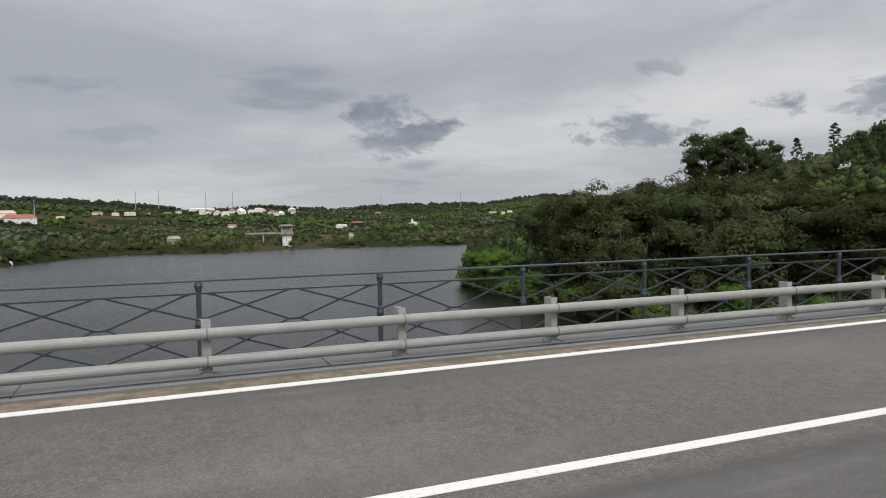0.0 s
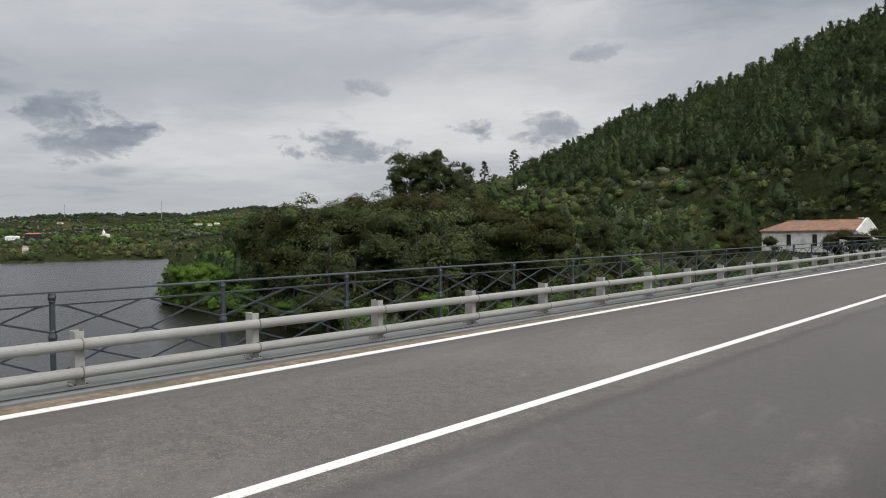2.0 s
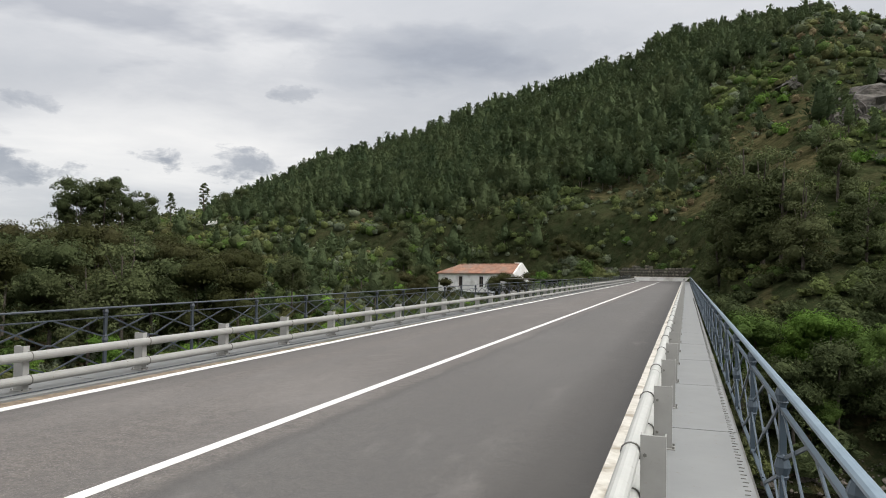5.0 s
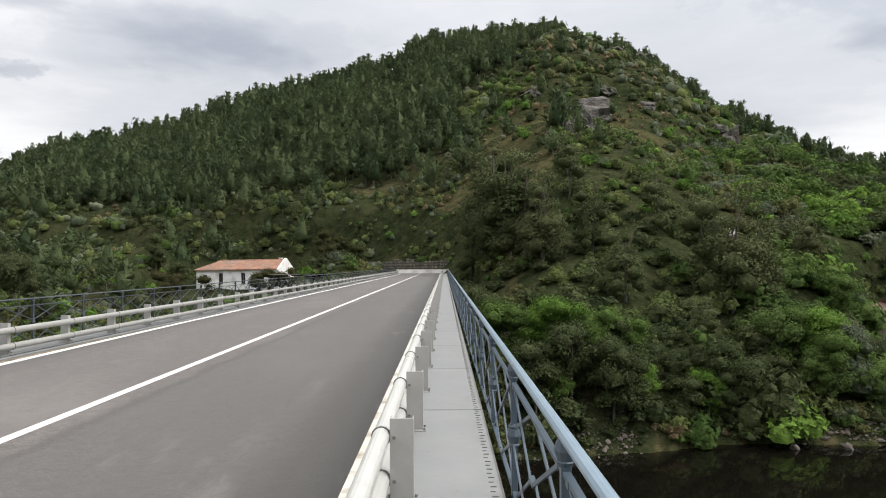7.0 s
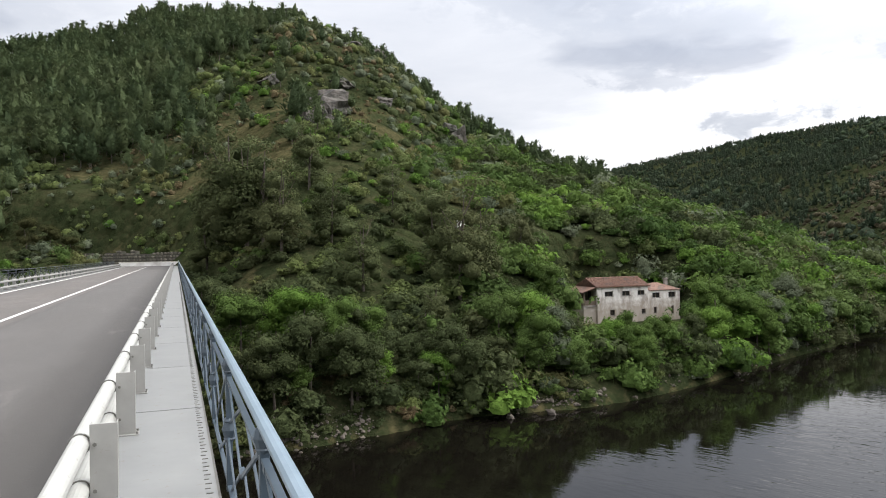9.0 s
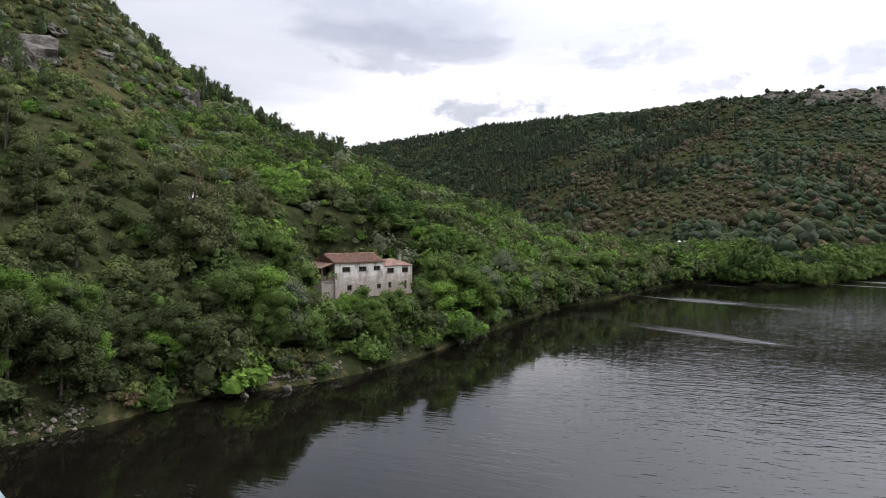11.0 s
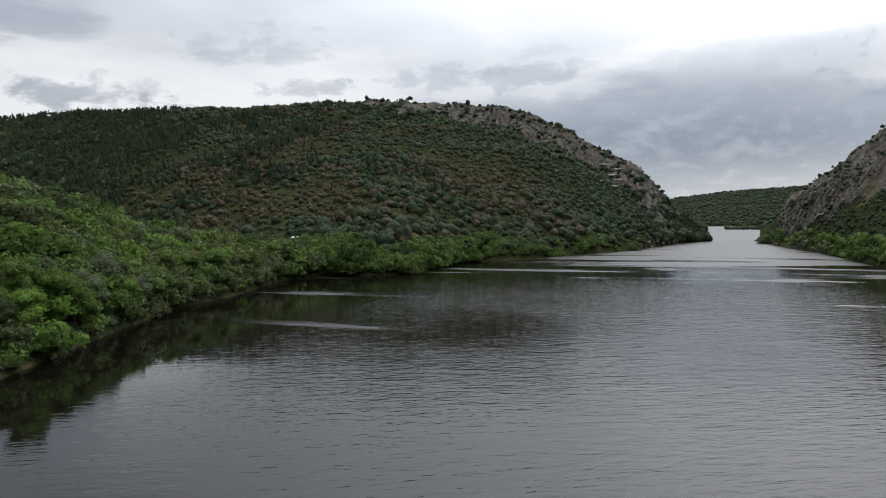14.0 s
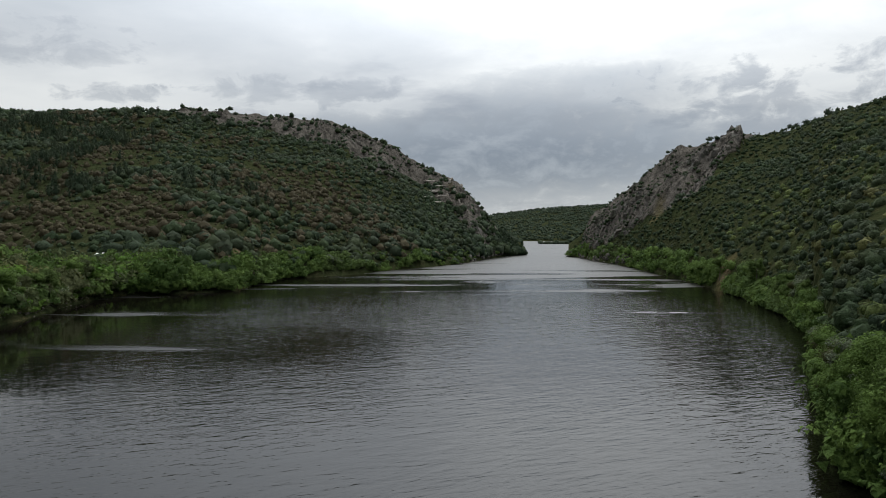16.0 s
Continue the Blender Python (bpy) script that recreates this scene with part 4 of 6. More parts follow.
def build_railings():
    for x, y0, length in ((-8.60, 0.46, 2.015), (0.462, 2.70, 2.015)):
        first = None
        n0 = 10
        y = y0 - n0 * length
        while y + length < END + 0.5:
            joint = x < -5 and y < 0.6
            m = BANK @ Matrix.Translation((x, y - (0.11 if joint else 0.0), 0))
            if joint and y > 0:
                m = m @ Matrix.Diagonal((1, (length + 0.11) / length, 1, 1))
            if first is None:
                # upstream bays take a darker iron; its handrail's missing top light is painted in
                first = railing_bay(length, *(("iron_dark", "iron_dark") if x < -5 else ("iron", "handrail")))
                first.matrix_basis = m
            else:
                copy_thing(first, m)
            y += length


build_railings()

# ---- vegetation ----
rng = np.random.RandomState(21)


def leaf_cloud(n, lumps, size, seed, flat=0.75, fill=0.35):
    """Triangular leaf sprays over the skins of several lumps (x, y, z, r), turned mostly outwards."""
    r = np.random.RandomState(seed)
    lumps = np.array(lumps, float)
    w = lumps[:, 3] ** 2
    pick = r.choice(len(lumps), n, p=w / w.sum())
    d = r.normal(size=(n, 3))
    d[:, 2] = np.abs(d[:, 2]) * 0.9 + d[:, 2] * 0.35
    d /= np.linalg.norm(d, axis=1)[:, None]
    rad = lumps[pick, 3] * (1.12 - fill * r.rand(n) ** 1.3)
    c = lumps[pick, :3] + d * rad[:, None] * np.array([1, 1, flat])
    nrm = d + r.normal(size=(n, 3)) * 0.34 + np.array([0, 0, 0.2])
    nrm /= np.linalg.norm(nrm, axis=1)[:, None]
    a = np.cross(nrm, r.normal(size=(n, 3)))
    a /= np.linalg.norm(a, axis=1)[:, None]
    b = np.cross(nrm, a)
    s = size * (0.6 + 0.8 * r.rand(n))[:, None]
    v = np.stack([c + a * s, c - a * s * 0.5 + b * s * 0.85, c - a * s * 0.5 - b * s * 0.85], 1).reshape(-1, 3)
    return v, np.arange(3 * n).reshape(-1, 3)


def lump_ball(n, seed, whole=False):
    """A rough ball of n subdivisions with its underside cut away."""
    bm = bmesh.new()
    bmesh.ops.create_icosphere(bm, subdivisions=n, radius=1.0)
    r = np.random.RandomState(seed)
    for q in bm.verts:
        q.co *= 1 + r.uniform(-0.13, 0.13)
    if not whole:
        bmesh.ops.delete(bm, geom=[q for q in bm.verts if q.co.z < -0.62], context="VERTS")
    bm.verts.index_update()
    v = np.array([q.co[:] for q in bm.verts])
    f = np.array([[q.index for q in face.verts] for face in bm.faces])
    bm.free()
    return v, f


BALLS = {(n, k): lump_ball(n, 10 * n + k) for n in (1, 2) for k in range(5)}
BALLS.update({(0, k): lump_ball(1, 70 + k, True) for k in range(5)})


def core(lumps, shrink=0.86, flat=0.75, fine=1, whole=False):
    """The leafy bodies of the lumps, rough balls under the loose sprays; the first ones finer."""
    vs, fs, o = [], [], 0
    for k, (x, y, z, r) in enumerate(lumps):
        v, f = BALLS[(0 if whole else 2 if k < fine else 1, k % 5)]
        vs.append(np.array([x, y, z]) + v * np.array([r, r, r * flat]) * shrink)
        fs.append(f + o)
        o += len(v)
    return np.concatenate(vs), np.concatenate(fs)


def join(*meshes):
    """Several (verts, faces) as one."""
    vs, fs, o = [], [], 0
    for v, f in meshes:
        vs.append(v)
        fs.append(f + o)
        o += len(v)
    return np.concatenate(vs), np.concatenate(fs)


def trunk_mesh(path, radii, n=6):
    vs, fs = [], []
    for (x, y, z), r in zip(path, radii):
        vs += [(x + r * math.cos(2 * math.pi * k / n), y + r * math.sin(2 * math.pi * k / n), z) for k in range(n)]
    for i in range(len(path) - 1):
        for k in range(n):
            a, b = i * n + k, i * n + (k + 1) % n
            fs += [(a, b, a + n), (b, b + n, a + n)]
    return np.array(vs, float), np.array(fs)


def bush_template(seed, n=130, size=0.27, lumps=5, fine=0, balls=2, spread=0.55, shrink=0.88):
    """A rounded bush of radius about 1, standing on the ground: uneven leafy lumps under loose sprays."""
    r = np.random.RandomState(seed)
    L = [(0, 0, 0.62, 0.78)] + [(*(r.normal(size=2) * spread), 0.35 + 0.85 * r.rand(), 0.28 + 0.30 * r.rand()) for _ in range(lumps - 1)]
    return join(leaf_cloud(n, L, size, seed + 1, 0.95, 0.28), core(L[:balls], shrink, 0.95, fine))


def pine_template(seed, n=92, sides=5):
    """A pine, 1 unit high: bare lower stem and uneven whorls of upturned sprays in a narrow, ragged cone."""
    r = np.random.RandomState(seed)
    whorl = np.sort(0.24 + 0.74 * r.rand(10))
    lean, off = r.normal(size=2) * 0.03, r.rand(10) * 6.28
    k = r.randint(10, size=n)
    h = whorl[k] + r.normal(size=n) * 0.03
    t = np.clip((h - 0.2) / 0.8, 0, 1)
    spread = 0.29 * np.sin(np.clip(1 - t, 0, 1) ** 0.8 * 1.9 + 0.15) * (0.75 + 0.5 * r.rand(10))[k] + 0.012
    a = off[k] + r.randint(5, size=n) * 6.28 / 5 + r.normal(size=n) * 0.4
    rr = spread * (0.55 + 0.6 * r.rand(n) ** 0.7)
    c = np.stack([rr * np.cos(a) + lean[0] * h, rr * np.sin(a) + lean[1] * h, h + rr * 0.2], 1)
    out = np.stack([np.cos(a), np.sin(a), 0.35 + 0.8 * r.rand(n)], 1)
    side = np.stack([-np.sin(a), np.cos(a), r.normal(size=n) * 0.4], 1)
    s = (0.036 + 0.034 * r.rand(n))[:, None] * (1 if n > 60 else 1.4)
    v = np.stack([c + out * s, c - out * s * 0.5 + side * s * 0.9, c - out * s * 0.5 - side * s * 0.9], 1).reshape(-1, 3)
    leaves = (v, np.arange(3 * n).reshape(-1, 3))
    heart = trunk_mesh([(lean[0] * q, lean[1] * q, q) for q in (0.22, 0.36, 0.52, 0.72, 0.97)], [0.02, 0.15, 0.16, 0.11, 0.03], sides)
    heart[0][:] += r.normal(size=heart[0].shape) * np.array([0.03, 0.03, 0.035])
    return join(leaves, heart), trunk_mesh([(0, 0, -0.05), (lean[0] * 0.5, lean[1] * 0.5, 0.5)], [0.018, 0.012], 4)


def scatter(name, templates, x, y, z, size, mat, label, category, squash=1.0, lift=0.0, trunks=None, smooth=True, sink=0.0):
    """Many plants of one kind in one mesh, each with its own tint, size and turn."""
    V, Fc, T, I, o = [], [], [], [], 0
    pick = rng.randint(len(templates), size=len(x))
    turn, tint = rng.rand(len(x)) * 2 * math.pi, rng.rand(len(x))
    stretch = (0.8 + 0.45 * rng.rand(len(x))) * squash
    for k in range(len(templates)):
        for mi, (v, f) in enumerate([templates[k]] + ([trunks[k]] if trunks else [])):
            m = pick == k
            if not m.any():
                continue
            c, s = np.cos(turn[m])[:, None], np.sin(turn[m])[:, None]
            sz = size[m][:, None]
            P = np.stack([x[m][:, None] + sz * (v[:, 0] * c - v[:, 1] * s), y[m][:, None] + sz * (v[:, 0] * s + v[:, 1] * c),
                          z[m][:, None] + lift - sz * sink + sz * stretch[m][:, None] * v[:, 2]], -1)
            cnt = P.shape[0]
            V.append(P.reshape(-1, 3))
            Fc.append((f[None] + (np.arange(cnt) * len(v))[:, None, None] + o).reshape(-1, 3))
            T.append(np.repeat(tint[m], len(v)))
            I.append(np.full(cnt * len(f), mi))
            o += cnt * len(v)
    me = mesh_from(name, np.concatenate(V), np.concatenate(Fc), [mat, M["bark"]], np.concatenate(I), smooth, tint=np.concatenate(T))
    return tagged(new(name, me), label, category, "", "stuff")


def spots(n, az0, az1, d0, d1, power=1.0):
    az = az0 + (az1 - az0) * rng.rand(n)
    d = np.sqrt(d0**2 + (d1**2 - d0**2) * rng.rand(n) ** power)
    x, y = polar(az, d)
    z, rock = land(x, y)
    return az, d, x, y, z, rock


def crest_of(n, az):
    h = HILLS[n]
    return np.interp(az, h[:, 0], h[:, 1]), np.interp(az, h[:, 0], h[:, 2])


def spots_up(n, hill, az0, az1, low=-0.01, high=1.02, power=1.0):
    """Random places on one hill, even from its foot to its crest."""
    az = az0 + (az1 - az0) * rng.rand(n)
    foot, crest = crest_of(hill, az)
    s = low + (high - low) * rng.rand(n) ** power
    d = foot + s * (crest - foot)
    x, y = polar(az, d)
    z, rock = land(x, y)
    return az, d, s, x, y, z, rock


BUSH_NEAR = [bush_template(s, 230, 0.14, 7, 0, 4, 0.55, 0.76) for s in (31, 32, 33, 34, 35)]
CROWNS = [bush_template(s, 330, 0.125, 11, 0, 6, 0.60, 0.74) for s in (131, 132, 133, 134, 135, 136)]
BUSH = [bush_template(s, 46, 0.19, 4, 0, 1, 0.5) for s in (1, 2, 3, 4, 5, 6)]
PINES = [pine_template(s) for s in (3, 5, 8, 9, 12)]
PINES_FAR = [pine_template(s, 36, 5) for s in (4, 6, 7)]
PINES_SKY = [bush_template(s, 90, 0.16, 4, 0, 2, 0.4) for s in (44, 45, 46)]


def tiny_bush(seed, sprays=6, size=0.34):
    """A small far bush of few faces: an uneven leafy ball and some loose sprays."""
    r = np.random.RandomState(seed)
    v, f = BALLS[(0, seed % 5)]
    v = v * (1 + r.uniform(-0.22, 0.22, (len(v), 1))) * np.array([0.9, 0.9, 0.8]) + np.array([0, 0, 0.6])
    return join((v, f), leaf_cloud(sprays, [(0, 0, 0.62, 0.95)], size, seed + 1, 0.9, 0.25))


TUFTS = [tiny_bush(s, 14, 0.24) for s in (181, 182, 183, 184, 185)]
TINY = [tiny_bush(s) for s in (81, 82, 83, 84)]


def clear_of_works(x, y, z):
    """Off the water, the bridge, the roads, the yards and the bare clearings."""
    ok = (z > WATER + 0.3) & ~((x > -10) & (x < 2.5) & (y < DECK_END + 3))
    near = np.full(x.shape, 1e9)
    for (x0, y0), (x1, y1) in zip(SHELF[:-1], SHELF[1:]):
        t = np.clip(((x - x0) * (x1 - x0) + (y - y0) * (y1 - y0)) / ((x1 - x0) ** 2 + (y1 - y0) ** 2), 0, 1)
        near = np.minimum(near, np.hypot(x - x0 - t * (x1 - x0), y - y0 - t * (y1 - y0)))
    ok &= near > 6.5
    ok &= ~((np.abs(x + 39) < 15) & (y > 118) & (y < 152)) & ~((np.abs(x - 70) < 14) & (y > 87) & (y < 108))
    return ok & (rng.rand(len(x)) > bare_soil(x, y, z) * 1.1 * (z > WATER + 2.0))


def plant_north():
    az, d, s, x, y, z, rock = spots_up(24000, 0, -66, 66, 0.0, 1.02, 1.1)
    patch, blot = fbm(x + 77, y + 13, 45.0, 3), fbm(x - 40, y + 70, 26.0, 3)
    ok = clear_of_works(x, y, z) & (rng.rand(len(x)) > rock * 0.45)
    # open grassy gaps between the bushes
    gaps = (blot > 0.22) & (az < 24) & (s > 0.03) & (s < 0.55)
    edge = rng.normal(size=len(x)) * 0.05
    left = 7.5 + 10 * (s - 0.7) - 6.0 * np.clip((s - 0.82) * 8, 0, 1)
    chance = np.clip((left - az + patch * 6) / 5, 0, 1) * np.clip((az + 38) / 6, 0, 1) * np.clip((s - (0.34 + 0.12 * patch + np.clip((-20 - az) * 0.018, 0, 0.45)) + edge) / 0.12, 0, 1) * 0.9
    chance = np.maximum(chance, 0.45 * ((az > 14) & (az < 24) & (s > 0.7)) * (patch > -0.1))
    chance = np.maximum(chance, 0.03 * (d > 120) * (s < 0.95) * (az < 14))
    chance = np.maximum(chance, 0.35 * ((az > 22) & (az < 34) & (s > 0.86)))
    pine = ok & (rng.rand(len(x)) < chance)
    grown = (5.5 + 5.0 * rng.rand(len(x)) ** 1.3) * np.where(az < 0, 1.0, np.clip((1.04 - s) * 5 + 0.45, 0.45, 1.0)) * np.where(az > 12, 0.75, 1.0)
    scatter("pine_wood", [p[0] for p in PINES], x[pine], y[pine], z[pine], grown[pine], M["leaf_pine"],
            "dark green pine wood on the steep hillside", "pine wood", 1.0, -0.2, [p[1] for p in PINES])
    valley = np.clip((az - 17) / 10, 0, 1) * np.clip((1.0 - s) * 5, 0, 1)
    bank = (d < 125) & (az > 1) & (az < 26)
    rest = ok & ~pine & ~(gaps & (rng.rand(len(x)) < 0.3)) & ~(bank & (s > 0.035) & (rng.rand(len(x)) < 0.3)) & (rng.rand(len(x)) > valley * 0.68) & ((d > 130) | (rng.rand(len(x)) < 0.85))
    dice = rng.rand(len(x)) + patch * 0.35
    lush = rest & (dice < 0.10 + 0.40 * valley - 0.06 * bank)
    lush |= rest & (az < -60)
    dark = rest & ~lush & (dice > 0.84 - 0.08 * valley - 0.30 * bank)
    olive = rest & ~lush & ~dark & (dice > 0.64)
    dry = rest & ~lush & ~olive & ~dark & (blot + 0.3 * (rng.rand(len(x)) - 0.5) > 0.23) & (valley < 0.6)
    scrub = rest & ~lush & ~olive & ~dry & ~dark
    fresh = lush & (rng.rand(len(x)) < 0.20)
    lush &= ~fresh
    for m, mat, name, label, big in ((lush, "leaf_lush", "lush_thicket", "green leafy thicket on the lower slope", 1.2), (fresh, "leaf_fresh", "fresh_thicket", "bright spring-green bushes on the slope", 1.1), (olive, "leaf_olive", "olive_scrub", "grey-green wild olive scrub on the hillside", 1.0),
                                     (dry, "leaf_dry", "dry_scrub", "withered brown scrub between the green bushes", 0.7), (scrub, "leaf_scrub", "hill_scrub", "dense dark green scrub covering the hillside", 1.0),
                                     (dark, "leaf_dark", "evergreen_scrub", "dark evergreen bushes among the scrub", 1.15)):
        crowned = (valley > 0.35) & (d < 235) & (m if mat != "leaf_dry" else m & False)
        near = (d < 130) & ~crowned
        for sub, tmpl in ((m & crowned, CROWNS), (m & near, BUSH_NEAR), (m & ~near & ~crowned & (d < 215), BUSH), (m & ~crowned & (d >= 215), TUFTS)):
            k = sub.sum()
            if k:
                size = (0.55 + 1.55 * rng.rand(k) ** 2.0) * (1 + 0.75 * valley[sub]) * np.clip(d[sub] / 170, 0.85, 1.2) * big * np.where((np.abs(az[sub] - 36.5) < 6.5) & (d[sub] < 122), np.where(d[sub] < 96, 0.8, 0.5), 1.0)
                scatter(name, tmpl, x[sub], y[sub], z[sub], size, M[mat], label, "bushes", 1.0, 0.0, None, True, 0.32)


def plant_far():
    az, d, s, x, y, z, rock = spots_up(34000, 1, 30, 96, 0.01, 0.985, 0.75)
    patch, heath, clump = fbm(x + 177, y + 13, 110.0, 3), fbm(x - 90, y + 400, 80.0, 3), fbm(x + 60, y + 820, 48.0, 3)
    ok = (z > WATER + 0.6) & (rng.rand(len(x)) > rock * 0.8) & ((s < 0.95) | (rock < 0.2)) & (rng.rand(len(x)) > bare_soil(x, y, z))
    wood = np.clip((54 - az) / 12, 0, 0.5) + np.clip((s - 0.35) * 0.5, 0, 0.22)
    pine = ok & (patch + wood + 0.5 * (rng.rand(len(x)) - 0.5) > 0.24) & (rock < 0.4) & (rng.rand(len(x)) < np.where(az < 54, 0.42, np.clip(clump * 3.2 + 0.16, 0.04, 0.75))) & ((az < 56) | (s < 0.86))
    low = ok & ~pine & ((az > 52) | (rng.rand(len(x)) < 0.5)) & (patch < 0.30 + 0.3 * rng.rand(len(x)))
    brown = low & (heath + 0.35 * (rng.rand(len(x)) - 0.5) + 0.18 * (az < 66) * (s < 0.45) > 0.30)
    dark = low & ~brown & (rng.rand(len(x)) < 0.5)
    bush = low & ~brown & ~dark
    scatter("far_pine_wood", [p[0] for p in PINES_FAR], x[pine], y[pine], z[pine], (3.4 + 3.6 * rng.rand(pine.sum())) * np.clip((1.04 - s[pine]) * 5 + 0.35, 0.45, 1.0), M["leaf_haze"], "dark pine wood on the far slope across the lake", "pine wood", 1.0, -0.2, [p[1] for p in PINES_FAR])
    for m, mat, name, label in ((bush, "leaf_far", "far_scrub", "patchy green scrub on the far slope"), (brown, "leaf_heath", "far_heath", "brown heath between the pines on the far slope"), (dark, "leaf_haze", "far_evergreens", "dark evergreen scrub on the far slope")):
        scatter(name, TINY, x[m], y[m], z[m], (0.6 + 2.5 * rng.rand(m.sum()) ** 2.6) * np.clip(1.5 - 1.6 * s[m] + 0.8 * clump[m], 0.75, 1.6) * np.clip(d[m] / 420, 0.8, 1.7) * (0.8 if mat == "leaf_heath" else 1), M[mat], label, "bushes", 0.95, 0.0, None, True, 0.35)
    az, d, s, x, y, z, rock = spots_up(15000, 2, 97, 146, 0.0, 1.0)
    keep = (az < 122) | (rng.rand(len(x)) < 0.4)
    ok = keep & (z > WATER + 0.4) & (rng.rand(len(x)) > rock * 0.6) & (rng.rand(len(x)) > bare_soil(x, y, z) * (z > WATER + 1.6)) & ~((x < 3) & (y > -40))
    foot, _ = crest_of(2, az)
    lush = ok & (d < foot + 11) & (rng.rand(len(x)) < 0.85)
    mid = ok & ~lush & (d < 240)
    half = rng.rand(len(x))
    for sub, mat in ((mid & (half < 0.5), "leaf_far"), (mid & (half > 0.8), "leaf_scrub"), (mid & (half >= 0.5) & (half <= 0.8), "leaf_haze")):
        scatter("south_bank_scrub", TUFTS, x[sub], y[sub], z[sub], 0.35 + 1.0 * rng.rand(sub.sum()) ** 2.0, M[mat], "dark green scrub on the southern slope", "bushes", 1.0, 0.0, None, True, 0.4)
    for sub, tmpl in ((lush & (d < 130), CROWNS), (lush & (d >= 130), BUSH)):
        scatter("south_shore_thicket", tmpl, x[sub], y[sub], z[sub], 0.9 + 1.7 * rng.rand(sub.sum()) ** 1.4, M["leaf_lush"], "bright green willow thicket along the shore", "bushes", 1.0, 0.0, None, True, 0.3)
    bush = ok & ~lush & ~mid
    for sub, mat in ((bush & (half < 0.6), "leaf_far"), (bush & (half >= 0.6), "leaf_haze")):
        scatter("south_scrub", TINY, x[sub], y[sub], z[sub], 0.35 + 1.0 * rng.rand(sub.sum()) ** 2.4, M[mat], "green scrub on the rocky southern hill", "bushes", 0.95, 0.0, None, True, 0.35)
    # a few trees stand up from the southern skyline
    az = np.concatenate([rng.uniform(108.2, 111.5, 6), rng.uniform(112, 120, 12)])
    _, d = crest_of(2, az)
    x, y = polar(az, d)
    z, _ = land(x, y)
    scatter("skyline_trees", PINES_SKY, x, y, z, 1.0 + 1.5 * rng.rand(len(x)) ** 1.5, M["leaf_haze"], "small dark trees on the southern skyline", "trees", 0.9, -0.3)
    # a low belt right at the southern waterline
    az = 99 + 20 * rng.rand(520)
    foot, _ = crest_of(2, az)
    d = foot + 5 * rng.rand(520) ** 1.5 - 0.5
    x, y = polar(az, d)
    z, _ = land(x, y)
    away = (bare_soil(x, y, np.full(x.shape, WATER + 5.0)) < 0.4) & (rng.rand(520) < np.clip((az - 100) / 5, 0.15, 1))
    scatter("south_waterline_willows", BUSH, x[away], y[away], np.clip(z[away], WATER + 0.1, WATER + 2.5), 0.9 + 1.6 * rng.rand(away.sum()) ** 1.4, M["leaf_lush"], "willow bushes overhanging the southern waterline", "bushes", 1.0, 0.0, None, True, 0.25)
    # willows along the foot of the eastern slope, thickest on the low point
    az = 59 + 34 * rng.rand(700)
    foot, crest = crest_of(1, az)
    d = foot - 0.5 + 14 * rng.rand(700) ** 1.5
    x, y = polar(az, d)
    z, _ = land(x, y)
    grove = fbm(az * 5.0, d * 0.1, 5.0, 2)
    stay = (grove > -0.45) & (rng.rand(700) < np.clip((93 - az) / 6, 0.2, 1))
    size = (0.8 + 2.3 * rng.rand(700) ** 1.5) * np.clip(1.0 + grove, 0.7, 1.4) * np.interp(az, [59, 62, 73, 78, 93], [0.8, 1.2, 1.2, 1.0, 0.7])
    scatter("shore_willows", CROWNS, x[stay], y[stay], np.maximum(z[stay], WATER + 0.2), size[stay], M["leaf_lush"], "row of fresh green willows along the far shore", "bushes", 1.05, 0.0, None, True, 0.25)


